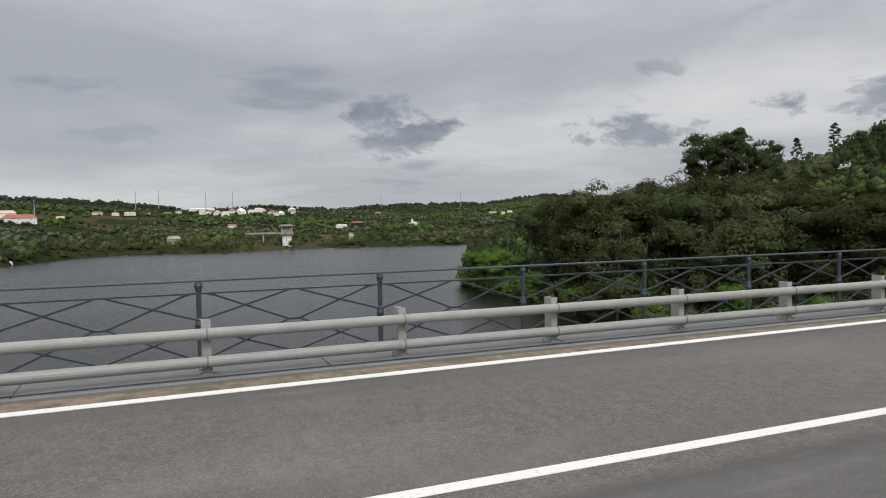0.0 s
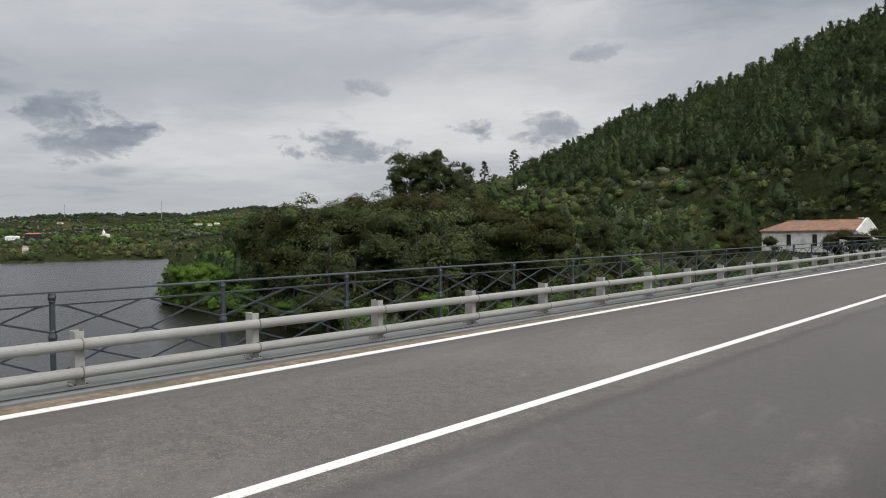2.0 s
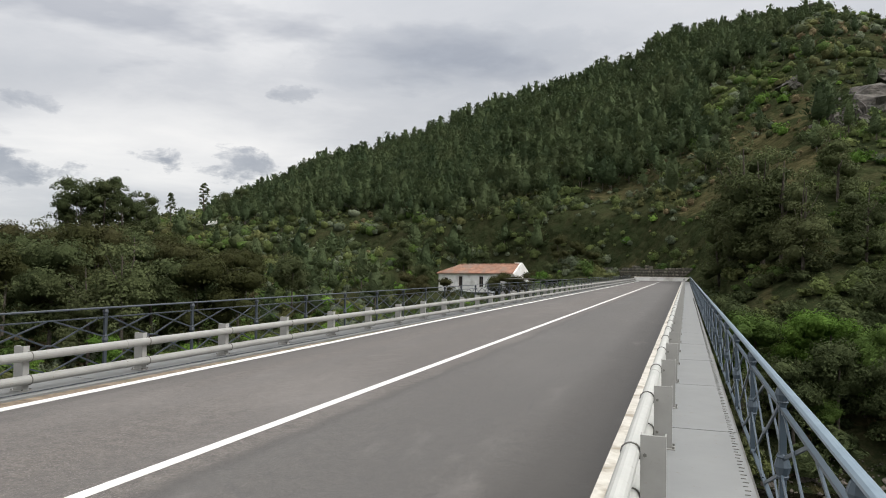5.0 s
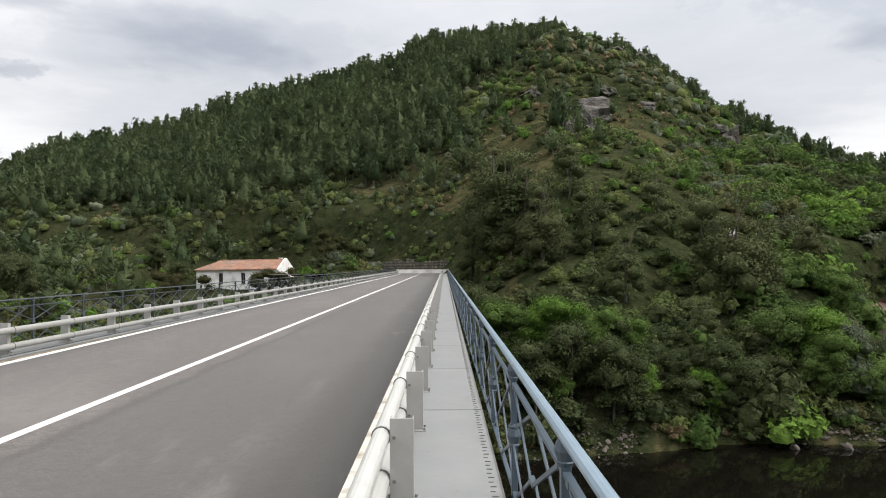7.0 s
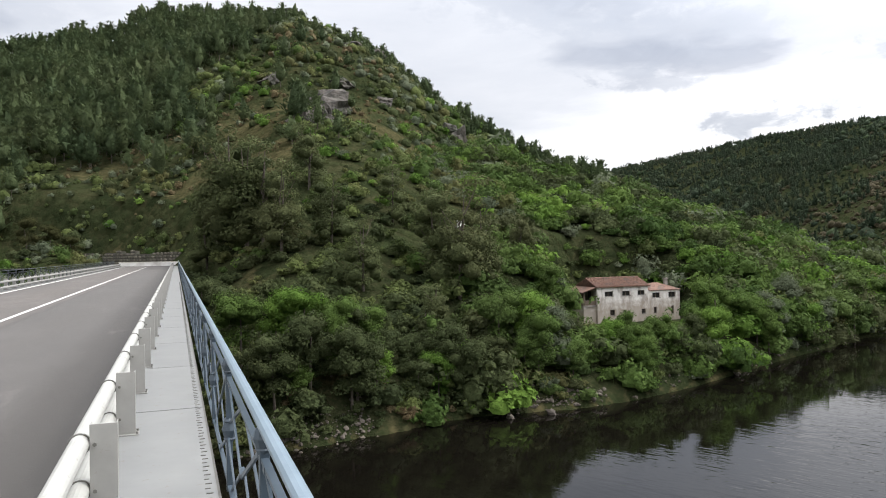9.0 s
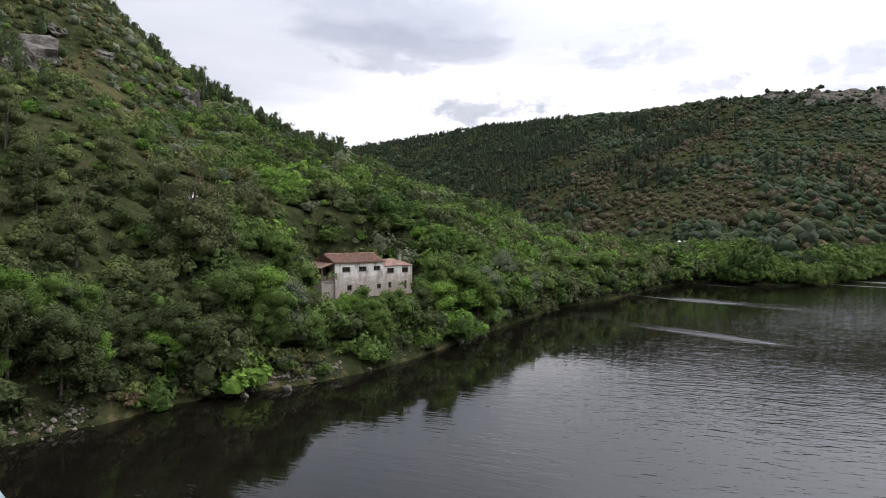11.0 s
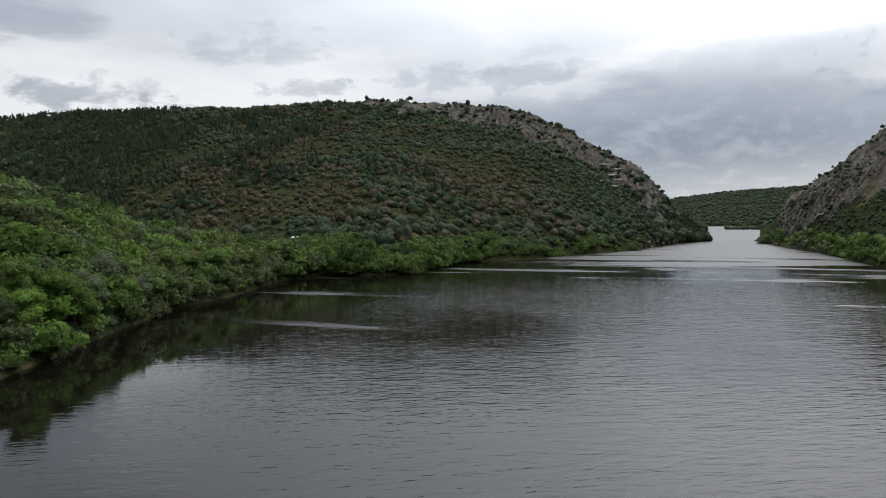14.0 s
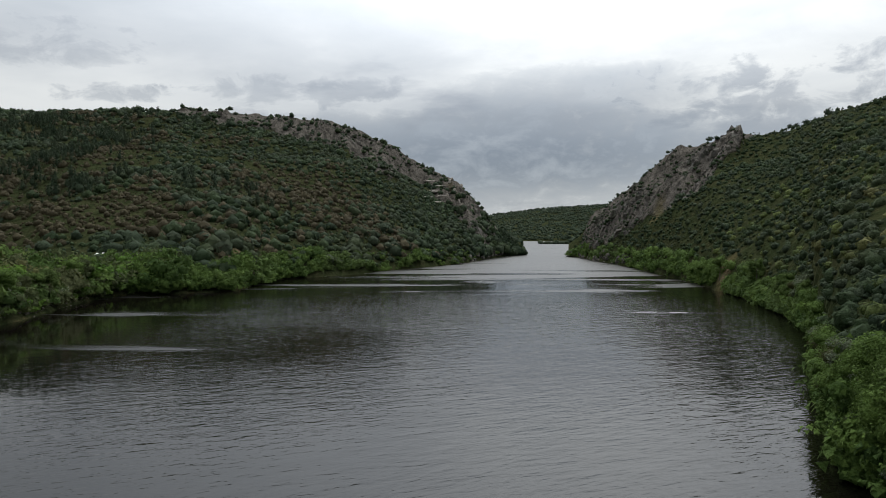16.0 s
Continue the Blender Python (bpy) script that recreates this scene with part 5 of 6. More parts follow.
def plant_west():
    az, d, x, y, z, rock = spots(13500, -104, -48, 390, 1780, 1.7)
    foot, crest = crest_of(3, az + 360)
    s = (d - foot) / (crest - foot)
    patch = fbm(x + 177, y + 313, 130.0, 3)
    field = fbm(x + 40, y - 90, 60.0, 3)
    ok = (z > WATER + 0.6) & (s > 0) & (s < 1.02) & (rng.rand(len(x)) > bare_soil(x, y, z))
    shore = ok & (s < 0.05 + 0.10 * (field + 0.4))
    green = ok & ~shore & (field > 0.06) & (s < 0.6)
    olive = ok & ~shore & ~green & (patch + 0.4 * (rng.rand(len(x)) - 0.5) > -0.02) & (s < 0.75)
    scrub = ok & ~shore & ~green & ~olive & ((patch > -0.25) | (s > 0.7))
    mixed = rng.rand(len(x))
    for sub, mat in ((shore & (mixed < 0.55), "leaf_dark"), (shore & (mixed >= 0.55), "leaf_scrub")):
        scatter("west_shore_trees", BUSH, x[sub], y[sub], z[sub], 1.5 + 3.0 * rng.rand(sub.sum()) ** 1.4, M[mat], "green trees along the far lake shore", "trees", 1.05, -0.2)
    scatter("west_grove", TUFTS, x[green], y[green], z[green], 1.8 + 2.2 * rng.rand(green.sum()), M["leaf_lush"], "fresh green groves on the far fields", "trees", 1.0, -0.2)
    scatter("west_olives", TUFTS, x[olive], y[olive], z[olive], 1.3 + 1.2 * rng.rand(olive.sum()), M["leaf_olive"], "grey-green olive groves across the lake", "olive trees", 0.95, -0.2)
    scatter("west_scrub", TINY, x[scrub], y[scrub], z[scrub], 1.2 + 1.6 * rng.rand(scrub.sum()) ** 1.5, M["leaf_haze"], "dark scrub and trees on the far fields", "trees", 0.95, -0.2)
    # dark woods along the far ridge
    az = rng.uniform(-103, -49, 1500)
    _, crest = crest_of(3, az + 360)
    d = crest * (0.93 + 0.07 * rng.rand(len(az)))
    keep = (fbm(az * 6.0, d * 0.01, 9.0, 2) > -0.15) & ((az < -88) | (az > -83))
    x, y = polar(az[keep], d[keep])
    z, _ = land(x, y)
    scatter("ridge_woods", TINY, x, y, z, 2.0 + 2.4 * rng.rand(len(x)), M["leaf_haze"], "dark woods along the far ridge", "woods", 1.0, -0.3)


def plant_gap():
    az, d, x, y, z, rock = spots(4600, 91, 101, 900, 1950)
    ok = z > WATER + 1
    x, y, z = x[ok], y[ok], z[ok]
    # a low wooded spit beyond the narrows
    a = rng.uniform(95.2, 97.6, 60)
    sx, sy = polar(a, 905 + 25 * rng.rand(60))
    scatter("spit_bushes", TINY, sx, sy, np.full(60, WATER), 1.6 + 2.2 * rng.rand(60), M["leaf_haze"], "low wooded spit beyond the narrows", "bushes", 0.8, -0.3)
    scatter("distant_woods", TINY, x, y, z, 1.5 + 2.4 * rng.rand(len(x)), M["leaf_haze"], "distant wooded hills beyond the gorge", "woods", 0.8, -0.5)


plant_north()
plant_far()
plant_gap()
plant_west()


# ---- single trees ----
def limb_path(r, h, k):
    a = r.rand() * 6.28
    z0 = h * (0.3 + 0.35 * r.rand())
    out = h * (0.12 + 0.12 * r.rand())
    rise = h * (0.12 + 0.22 * r.rand())
    return [(0, 0, z0), (out * 0.5 * math.cos(a), out * 0.5 * math.sin(a), z0 + rise * 0.45), (out * math.cos(a), out * math.sin(a), z0 + rise)]


def tree_kind(name, label, category, mat, h, seed, shape, leaves, leaf, group):
    """A tree h metres high, standing at the origin: tapered trunk with limbs, and a crown of leaf sprays in uneven lumps."""
    r = np.random.RandomState(seed)
    limbs = [limb_path(r, h, k) for k in range(6)]
    top = r.normal(size=2) * 0.03 * h
    stem = [(0, 0, -0.6), (top[0] * 0.3, top[1] * 0.3, h * 0.35), (top[0] * 0.7, top[1] * 0.7, h * 0.65), (top[0], top[1], h * 0.9)]
    branches = [trunk_mesh(p, [h * 0.008, h * 0.006, h * 0.003], 5) for p in limbs]
    wood = trunk_mesh(stem, [h * 0.020, h * 0.015, h * 0.009, h * 0.003], 8)
    if shape == "tall":
        lumps = [(*p[2], h * (0.09 + 0.05 * r.rand())) for p in limbs]
        for k in range(24):
            t = 0.30 + 0.60 * r.rand()
            w = h * 0.16 * math.sin(min(1, 1.25 - t) * 1.9)
            a = r.rand() * 6.28
            lumps.append((w * math.cos(a), w * math.sin(a), h * (t - 0.19), h * (0.075 + 0.065 * r.rand())))
        lumps.append((top[0], top[1], h * 0.92, h * 0.075))
    elif shape == "pine":
        lumps = []
        for k in range(22):
            t = 0.34 + 0.62 * k / 21
            w, a = h * 0.17 * min(1.0, (1.04 - t) * 1.9) * r.rand() ** 0.5, k * 2.4 + r.rand()
            lumps.append((w * math.cos(a), w * math.sin(a), h * t, h * (0.035 + 0.055 * min(1.0, (1.02 - t) * 2.2))))
    elif shape == "tiers":
        lumps = []
        for k in range(30):
            t = 0.30 + 0.66 * (k + r.rand()) / 30
            w, a = h * 0.15 * min(1.0, (1.06 - t) * 2.2) * r.rand() ** 0.4, k * 2.4 + r.rand()
            lumps.append((w * math.cos(a), w * math.sin(a), h * t, h * (0.028 + 0.032 * r.rand())))
    elif shape == "umbrella":
        lumps = [(h * 0.24 * math.cos(a) * q, h * 0.24 * math.sin(a) * q, h * (0.40 + 0.55 * u), h * (0.04 + 0.05 * w)) for a, q, u, w in zip(r.rand(46) * 6.28, r.rand(46) ** 0.45, r.rand(46) ** 0.8, r.rand(46))]
    else:
        lumps = [(*p[2], h * (0.12 + 0.06 * r.rand())) for p in limbs]
        for k in range(16):
            a, q = r.rand() * 6.28, h * 0.26 * r.rand() ** 0.5
            lumps.append((q * math.cos(a), q * math.sin(a), h * (0.20 + 0.62 * r.rand()), h * (0.085 + 0.075 * r.rand())))
        lumps.append((0, 0, h * 0.8, h * 0.16))
    crown = join(leaf_cloud(leaves, lumps, leaf, seed + 5, 0.95, 0.4), core(sorted(lumps, key=lambda q: -q[3])[:9], 0.72, 0.95, 0, True))
    tree = thing(name, label, category, None, group)
    part("trunk", mesh_from("trunk", wood[0], wood[1], [M["bark"]], None, True), None, tree)
    if shape != "round":
        for v, f in branches:
            part("limb", mesh_from("limb", v, f, [M["bark"]], None, True), None, tree)
    tint = np.resize(0.3 + 0.5 * r.rand(), len(crown[0]))
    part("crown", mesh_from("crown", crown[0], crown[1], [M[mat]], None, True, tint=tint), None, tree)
    return tree


TREES = {
    "dark": [tree_kind("acacia_tree", "tall dark green acacia with a ragged crown", "tree", "leaf_acacia", 14, s, "tall", 4200, 0.19, "dark trees by the bridge") for s in (41, 42, 43)],
    "round": [tree_kind("oak_tree", "broad dark leafy oak on the bank", "tree", "leaf_dark", 10, s, "round", 4000, 0.15, "oaks on the bank") for s in (51, 52)],
    "gum": [tree_kind("eucalyptus_tree", "tall dark eucalyptus with a ragged open crown", "tree", "leaf_dark", 20, s, "umbrella", 5200, 0.20, "eucalyptus trees on the point") for s in (61, 62)] + [tree_kind("slender_eucalyptus", "slender eucalyptus with tiered open foliage", "tree", "leaf_dark", 20, s, "tiers", 3000, 0.21, "eucalyptus trees on the point") for s in (65, 66)],
    "sallow": [tree_kind("sallow_tree", "grey-green sallow bush on the bank", "tree", "leaf_olive", 6, s, "round", 3600, 0.10, "sallows on the bank") for s in (75, 76)],
    "bronze": [tree_kind("bronze_oak_tree", "broad bronze-green oak in the lakeside wood", "tree", "leaf_bronze", 10, s, "round", 4000, 0.15, "oaks in the lakeside wood") for s in (55, 56)],
    "pine": [tree_kind("pine_tree", "slender green pine on the skyline", "tree", "leaf_pine", 11, s, "pine", 1500, 0.17, "pines on the skyline") for s in (91, 92, 93)],
    "fresh": [tree_kind("young_willow", "bright spring-green young willow by the water", "tree", "leaf_fresh", 7, s, "round", 4200, 0.11, "young willows by the water") for s in (77, 78)],
    "willow": [tree_kind("willow_tree", "fresh green willow at the water's edge", "tree", "leaf_lush", 7, s, "round", 4400, 0.10, "willows along the shore") for s in (71, 72, 73)],
}
_heights = {"fresh": 7.0, "pine": 11.0, "bronze": 10.0, "sallow": 6.0, "dark": 14.0, "round": 10.0, "gum": 20.0, "willow": 7.0}
_used = {}


def plant(kind, az, d, height, sink=0.3, k=None):
    """One tree of a kind at a bearing and distance, scaled to its height."""
    x, y = polar(az, d)
    z = on_land(x, y)
    n = _used.get(kind, 0)
    _used[kind] = n + 1
    src = TREES[kind][n % len(TREES[kind]) if k is None else k]
    sc = height / _heights[kind]
    m = pose(float(x), float(y), max(z, WATER + 0.2) - sink, 0, 0, (n * 137.5) % 360)
    if not src.get("placed"):
        src["placed"] = 1
        src.scale = (sc, sc, sc)
        src.matrix_basis = m @ Matrix.Diagonal((sc, sc, sc, 1))
        return src
    keep = tuple(src.scale)
    src.scale = (sc, sc, sc)
    ob = copy_thing(src, m)
    src.scale = keep
    return ob


def plant_trees():
    r = random.Random(5)
    # by the bridge's north end, downstream side
    for az, d, h in ((4.2, 104, 18), (5.4, 100, 16), (3.2, 108, 15), (6.6, 98, 15), (2.4, 112, 12), (8.0, 92, 12), (12.0, 95, 10), (20.3, 92, 12), (22.4, 88, 15), (24.2, 93, 12), (17.0, 104, 9), (14.5, 82, 9), (27.5, 110, 8), (10.3, 112, 11)):
        plant("dark", az, d, h)
    # willows and shrubs at the water's edge
    for az, d, h in ((7.5, 69, 7), (9.5, 68, 8), (11.8, 67, 7.5), (13.8, 69, 6), (15.5, 66, 5), (20.5, 69, 5), (25.5, 76, 8), (28.3, 78, 8.5), (31.5, 76, 5), (34.5, 84, 4.5), (37.0, 85, 4.5), (39.5, 90, 4.5), (42.5, 96, 7),
                     (46.0, 106, 7), (48.5, 118, 7), (51.5, 134, 8), (55.0, 156, 8), (4.0, 74, 7), (1.8, 82, 6), (18.2, 70, 4.5), (41.0, 97, 5), (29.8, 96, 6)):
        plant("fresh" if (az, d) in ((9.5, 68), (7.5, 69), (15.5, 66), (20.5, 69), (28.3, 78), (34.5, 84), (42.5, 96), (48.5, 118)) else "round" if az < 20 and d > 67.5 else "willow", az, d, h)
    # a broken belt of trees along the north bank
    for k in range(62):
        az = 3.5 + 57 * (k + r.random() * 0.8) / 62
        foot = float(np.interp(az, HILLS[0][:, 0], HILLS[0][:, 1]))
        h = 3.6 + 4.6 * r.random() ** 1.3
        if 30 < az < 42:
            h = min(h, 5.0)
        kind = r.choice(["willow", "willow", "willow", "sallow", "round"] if az > 26 else ["willow", "round", "round", "round", "dark"])
        if fbm(np.array([az * 7.0]), np.array([3.0]), 12.0, 2)[0] > -0.22:
            plant(kind, az, foot + 1.8 + 9 * r.random() ** 1.4, h)
    # the dark wood on the point upstream
    for k in range(54):
        az = -60.3 + 30 * r.random()
        d = 108 + 85 * r.random() + (12 if az < -56 else 0)
        top = np.interp(az, [-61, -58.4, -53, -50, -47, -40, -31], [0.7, 1.7, 2.8, 3.3, 3.0, 2.4, 1.0])
        x, y = polar(az, d)
        h = EYE_Z + d * math.tan(radians(float(top))) - on_land(x, y)
        if h > 4 and not (-52 < x < -28 and y > 136):
            plant(r.choice(["round", "bronze", "bronze", "dark"]), az, d, min(h, 18) * (0.78 + 0.36 * r.random()))
    for az, d, el in ((-47.0, 213, 6.4), (-46.3, 218, 6.9), (-45.3, 210, 6.7), (-44.6, 222, 7.0), (-43.8, 212, 6.3), (-43.0, 224, 5.6)):
        x, y = polar(az, d)
        plant("gum", az, d, EYE_Z + d * math.tan(radians(el)) - on_land(x, y) + 0.5)
    for kind, az, d, el, n in (("dark", -48.6, 195, 4.9, None), ("gum", -42.3, 300, 6.1, 2), ("gum", -40.6, 305, 6.0, 3), ("gum", -38.2, 320, 7.5, 2), ("round", -36.6, 330, 6.2, None), ("round", -35.4, 330, 6.6, None), ("round", -34.4, 335, 6.4, None),
                               ("pine", -33.6, 360, 7.1, None), ("pine", -32.1, 365, 7.7, None), ("pine", -30.6, 370, 9.1, None), ("pine", -29.3, 372, 8.7, None), ("pine", -28.5, 375, 9.7, None), ("pine", -26.6, 380, 9.7, None), ("pine", -24.3, 385, 10.5, None)):
        x, y = polar(az, d)
        plant(kind, az, d, min(17.0, max(5, EYE_Z + d * math.tan(radians(el)) - on_land(x, y))), k=n)
    for az, d, h in ((-65.0, 186, 8.0), (-64.6, 181, 9.0), (-64.0, 177, 9.5), (-65.3, 192, 7.5), (-63.2, 170, 9.0), (-63.5, 178, 9.0), (-62.6, 172, 8.5), (-61.5, 164, 7.0), (-60.0, 152, 6.0), (-57.0, 128, 5), (-50, 106, 6), (-45, 104, 7), (-39, 98, 6), (-33, 92, 6), (-28, 90, 7)):
        plant("fresh", az, d, h)
    for k in range(24):
        az = -36.5 + 17 * (k + r.random()) / 24
        d = float(np.interp(az, HILLS[0][:, 0], HILLS[0][:, 2])) * (0.93 + 0.06 * r.random())
        plant("pine", az, d, 8.5 + 5.0 * r.random())
    for az, d, h in ((-18.9, 133, 5.0), (-15.0, 131, 5.6), (-14.2, 132, 5.9), (-13.3, 131, 5.6), (-12.2, 131, 6.2), (-11.0, 131, 6.0), (-9.8, 132, 6.0), (-8.4, 133, 5.4), (-7.0, 134, 5.0), (-20.9, 133, 6.0), (-22.2, 132, 6.5)):
        plant("bronze", az, d, h)
    # by the tiled house
    for az, d, h in ((-10.3, 142, 5.5), (-8.6, 138, 4.5), (-13.0, 136, 4.2), (-20.8, 150, 6.5), (-22.5, 155, 8), (-6.8, 146, 6.0), (-16.0, 172, 7)):
        plant("round", az, d, h)
    # the near southern shore
    for k in range(26):
        az = 119.5 + 25 * (k + r.random()) / 26
        foot = float(np.interp(az, HILLS[2][:, 0], HILLS[2][:, 1]))
        plant(r.choice(["willow", "willow", "sallow"]), az, foot + 1.0 + 8 * r.random(), 4.5 + 3.5 * r.random())
    for k in range(34):
        az = 112.6 + 7.2 * (k + r.random()) / 34
        foot = float(np.interp(az, HILLS[2][:, 0], HILLS[2][:, 1]))
        plant(r.choice(["willow", "willow", "sallow", "bronze"]), az, foot + 1.0 + 5 * r.random(), 3.4 + 2.8 * r.random())
    for az, d, h in ((115.8, 102, 5), (117.4, 64, 5), (118.6, 59, 5.5), (119.8, 55, 6), (121.5, 51, 6.5), (113.3, 154, 6), (111.6, 178, 6), (109.0, 205, 7), (108.4, 212, 7.5), (107.8, 220, 7), (107.2, 230, 6)):
        plant("willow", az, d, h)


plant_trees()


# ---- buildings ----
def roof_mesh(x0, x1, y0, y1, z, ridge, over=0.3, hip=0.0, thick=0.12):
    """A pitched roof with its ridge along x over a rectangle; hip: how far the ridge stops short of each end."""
    bm = bmesh.new()
    ym = (y0 + y1) / 2
    lo = [bm.verts.new(p) for p in ((x0 - over, y0 - over, z), (x1 + over, y0 - over, z), (x1 + over, y1 + over, z), (x0 - over, y1 + over, z))]
    a, b = bm.verts.new((x0 - over + hip, ym, z + ridge)), bm.verts.new((x1 + over - hip, ym, z + ridge))
    for f in ((lo[0], lo[1], b, a), (lo[2], lo[3], a, b), (lo[1], lo[2], b), (lo[3], lo[0], a)):
        bm.faces.new(f)
    r = bmesh.ops.extrude_face_region(bm, geom=bm.faces[:])
    bmesh.ops.translate(bm, vec=(0, 0, -thick), verts=[v for v in r["geom"] if isinstance(v, bmesh.types.BMVert)])
    bmesh.ops.recalc_face_normals(bm, faces=bm.faces)
    return bm


def wall_with_holes(length, height, thick, holes):
    """A wall along +x from the origin, its outer face at y=0, with rectangular openings (x0, x1, z0, z1) cut through."""
    xs = sorted({0.0, length, *[h[0] for h in holes], *[h[1] for h in holes]})
    zs = sorted({0.0, height, *[h[2] for h in holes], *[h[3] for h in holes]})
    bm = bmesh.new()
    for xa, xb in zip(xs, xs[1:]):
        za = None
        for z0, z1 in zip(zs, zs[1:]):
            solid = not any(h[0] < (xa + xb) / 2 < h[1] and h[2] < (z0 + z1) / 2 < h[3] for h in holes)
            if solid and za is None:
                za = z0
            if za is not None and (not solid or z1 == height):
                box(bm, (xa, 0, za), (xb, thick, z1 if solid else z0))
                za = None
    bmesh.ops.remove_doubles(bm, verts=bm.verts[:], dist=0.0005)
    return bm


def window_parts(parent, x0, x1, z0, z1, y, depth=0.3, mat="dark", m=None, glazed=False):
    w = part("window", boxes(((x0, y + depth, z0), (x1, y + depth + 0.03, z1))), M[mat], parent, "dark empty window opening", m=m)
    part("window_frame", boxes(((x0, y + depth - 0.05, z0), (x0 + 0.07, y + depth, z1)), ((x1 - 0.07, y + depth - 0.05, z0), (x1, y + depth, z1)), ((x0 + 0.07, y + depth - 0.05, z1 - 0.07), (x1 - 0.07, y + depth, z1)),
                               (((x0 + x1) / 2 - 0.03, y + depth - 0.05, z0), ((x0 + x1) / 2 + 0.03, y + depth, z1 - 0.07))), M["wood"], w)
    part("window_sill", boxes(((x0 - 0.08, y - 0.06, z0 - 0.08), (x1 + 0.08, y + 0.12, z0))), M["greywall"], w)
    return w


def tile_rows(parent, x0, x1, y0, y1, z, ridge, over, mat):
    """Courses of half-round tiles running down both slopes."""
    ym, zr = (y0 + y1) / 2, z + ridge
    bm = bmesh.new()
    x = x0 - over + 0.12
    while x < x1 + over:
        for ye in (y0 - over, y1 + over):
            tube(bm, (x, ye, z + 0.02), (x, ym, zr + 0.02), 0.085, None, 6)
        x += 0.27
    tagged(part("roof_tiles", bm, M[mat], parent, "courses of half-round clay tiles"), kind="stuff")
    part("ridge_tiles", tube(bmesh.new(), (x0 - over, ym, zr + 0.03), (x1 + over, ym, zr + 0.03), 0.13, None, 8), M[mat], parent)


def ruined_house():
    base = -11.5
    m = pose(65.1, 98.4, base, 0, 0, -5.2)
    house = thing("ruined_house", "abandoned two-storey house with stained white plaster and rusty tile roof", "house", m)
    H, L1, L2, D = 6.35, 9.45, 6.2, 7.0
    ha = 5.5
    up = [(1.35, 2.9, 4.75, 5.55), (4.6, 6.1, 4.75, 5.55), (7.5, 8.9, 4.8, 5.55)]
    low = [(2.3, 3.2, 1.55, 2.45), (4.75, 5.45, 1.6, 2.4), (8.2, 9.0, 1.6, 2.4)]
    part("front_wall", wall_with_holes(L1, H, 0.5, up + low), M["plaster"], house)
    for h in up + low:
        window_parts(house, *h, 0.0)
    part("gable_wall", boxes(((0.0, 0.5, 0), (0.5, D, H)), ((L1 - 0.5, 0.5, 0), (L1, D, H)), ((0.5, D - 0.5, 0), (L1 - 0.5, D, H))), M["greywall"], house, "bare grey gable wall")
    bm = bmesh.new()
    for x in (0.02, L1 - 0.3):
        vs = [bm.verts.new(p) for p in ((x, 0.1, H), (x, D - 0.1, H), (x, D / 2, H + 1.15), (x + 0.28, 0.1, H), (x + 0.28, D - 0.1, H), (x + 0.28, D / 2, H + 1.15))]
        for f in ((0, 1, 2), (5, 4, 3), (0, 3, 4, 1), (1, 4, 5, 2), (2, 5, 3, 0)):
            bm.faces.new([vs[i] for i in f])
    part("gable", bm, M["greywall"], house)
    part("roof", roof_mesh(0, L1, 0, D, H, 1.3, 0.3), M["tiles"], house, "faded brown clay tile roof")
    tile_rows(house, 0, L1, 0, D, H, 1.3, 0.3, "tiles")
    # annex
    up2 = [(L1 + 0.9, L1 + 2.4, 4.2, 5.05), (L1 + 4.0, L1 + 5.4, 4.2, 5.05)]
    low2 = [(L1 + 1.1, L1 + 1.75, 1.6, 2.6), (L1 + 4.5, L1 + 5.0, 1.3, 2.7)]
    part("annex_wall", wall_with_holes(L2, ha, 0.5, [(a - L1, b - L1, c, d) for a, b, c, d in up2 + low2]), M["plaster"], house, m=Matrix.Translation((L1, 0.05, 0)))
    for h in up2 + low2:
        window_parts(house, *h, 0.05)
    part("annex_side_wall", boxes(((L1 + L2 - 0.5, 0.55, 0), (L1 + L2, D - 1, ha)), ((L1, D - 1.5, 0), (L1 + L2 - 0.5, D - 1, ha))), M["greywall"], house)
    part("annex_roof", roof_mesh(L1 + 0.3, L1 + L2, 0.05, D - 1, ha, 1.1, 0.15, 2.6), M["tiles"], house, "sagging hipped tile roof")
    part("chimney", boxes(((L1 + L2 - 1.4, 2.2, ha + 0.2), (L1 + L2 - 0.9, 2.7, ha + 1.7)), ((L1 + L2 - 1.5, 2.1, ha + 1.7), (L1 + L2 - 0.8, 2.8, ha + 1.85))), M["greywall"], house)
    # balcony lean-to at the gable end
    for x, y in ((-2.2, 0.6), (-2.2, 3.2), (-2.2, 6.2)):
        part("balcony_post", boxes(((x - 0.13, y - 0.13, 3.35), (x + 0.13, y + 0.13, 5.4))), M["wood"], house)
    part("balcony_base", boxes(((-2.3, 0.5, 0), (-0.02, D - 0.4, 3.1))), M["plaster"], house, "stained wall under the balcony")
    part("balcony_floor", boxes(((-2.4, 0.3, 3.1), (0.0, D - 0.3, 3.35))), M["greywall"], house)
    part("balcony_parapet", boxes(((-2.4, 0.45, 3.35), (-2.28, D - 0.4, 4.2)), ((-2.28, 0.45, 3.35), (-0.02, 0.57, 4.2))), M["wood"], house, "rotten brown balcony boards")
    bm = bmesh.new()
    vs = [bm.verts.new(p) for p in ((-2.7, 0.1, 5.4), (0.0, 0.1, 6.3), (0.0, D, 6.3), (-2.7, D, 5.4))]
    f = bm.faces.new(vs)
    r = bmesh.ops.extrude_face_region(bm, geom=[f])
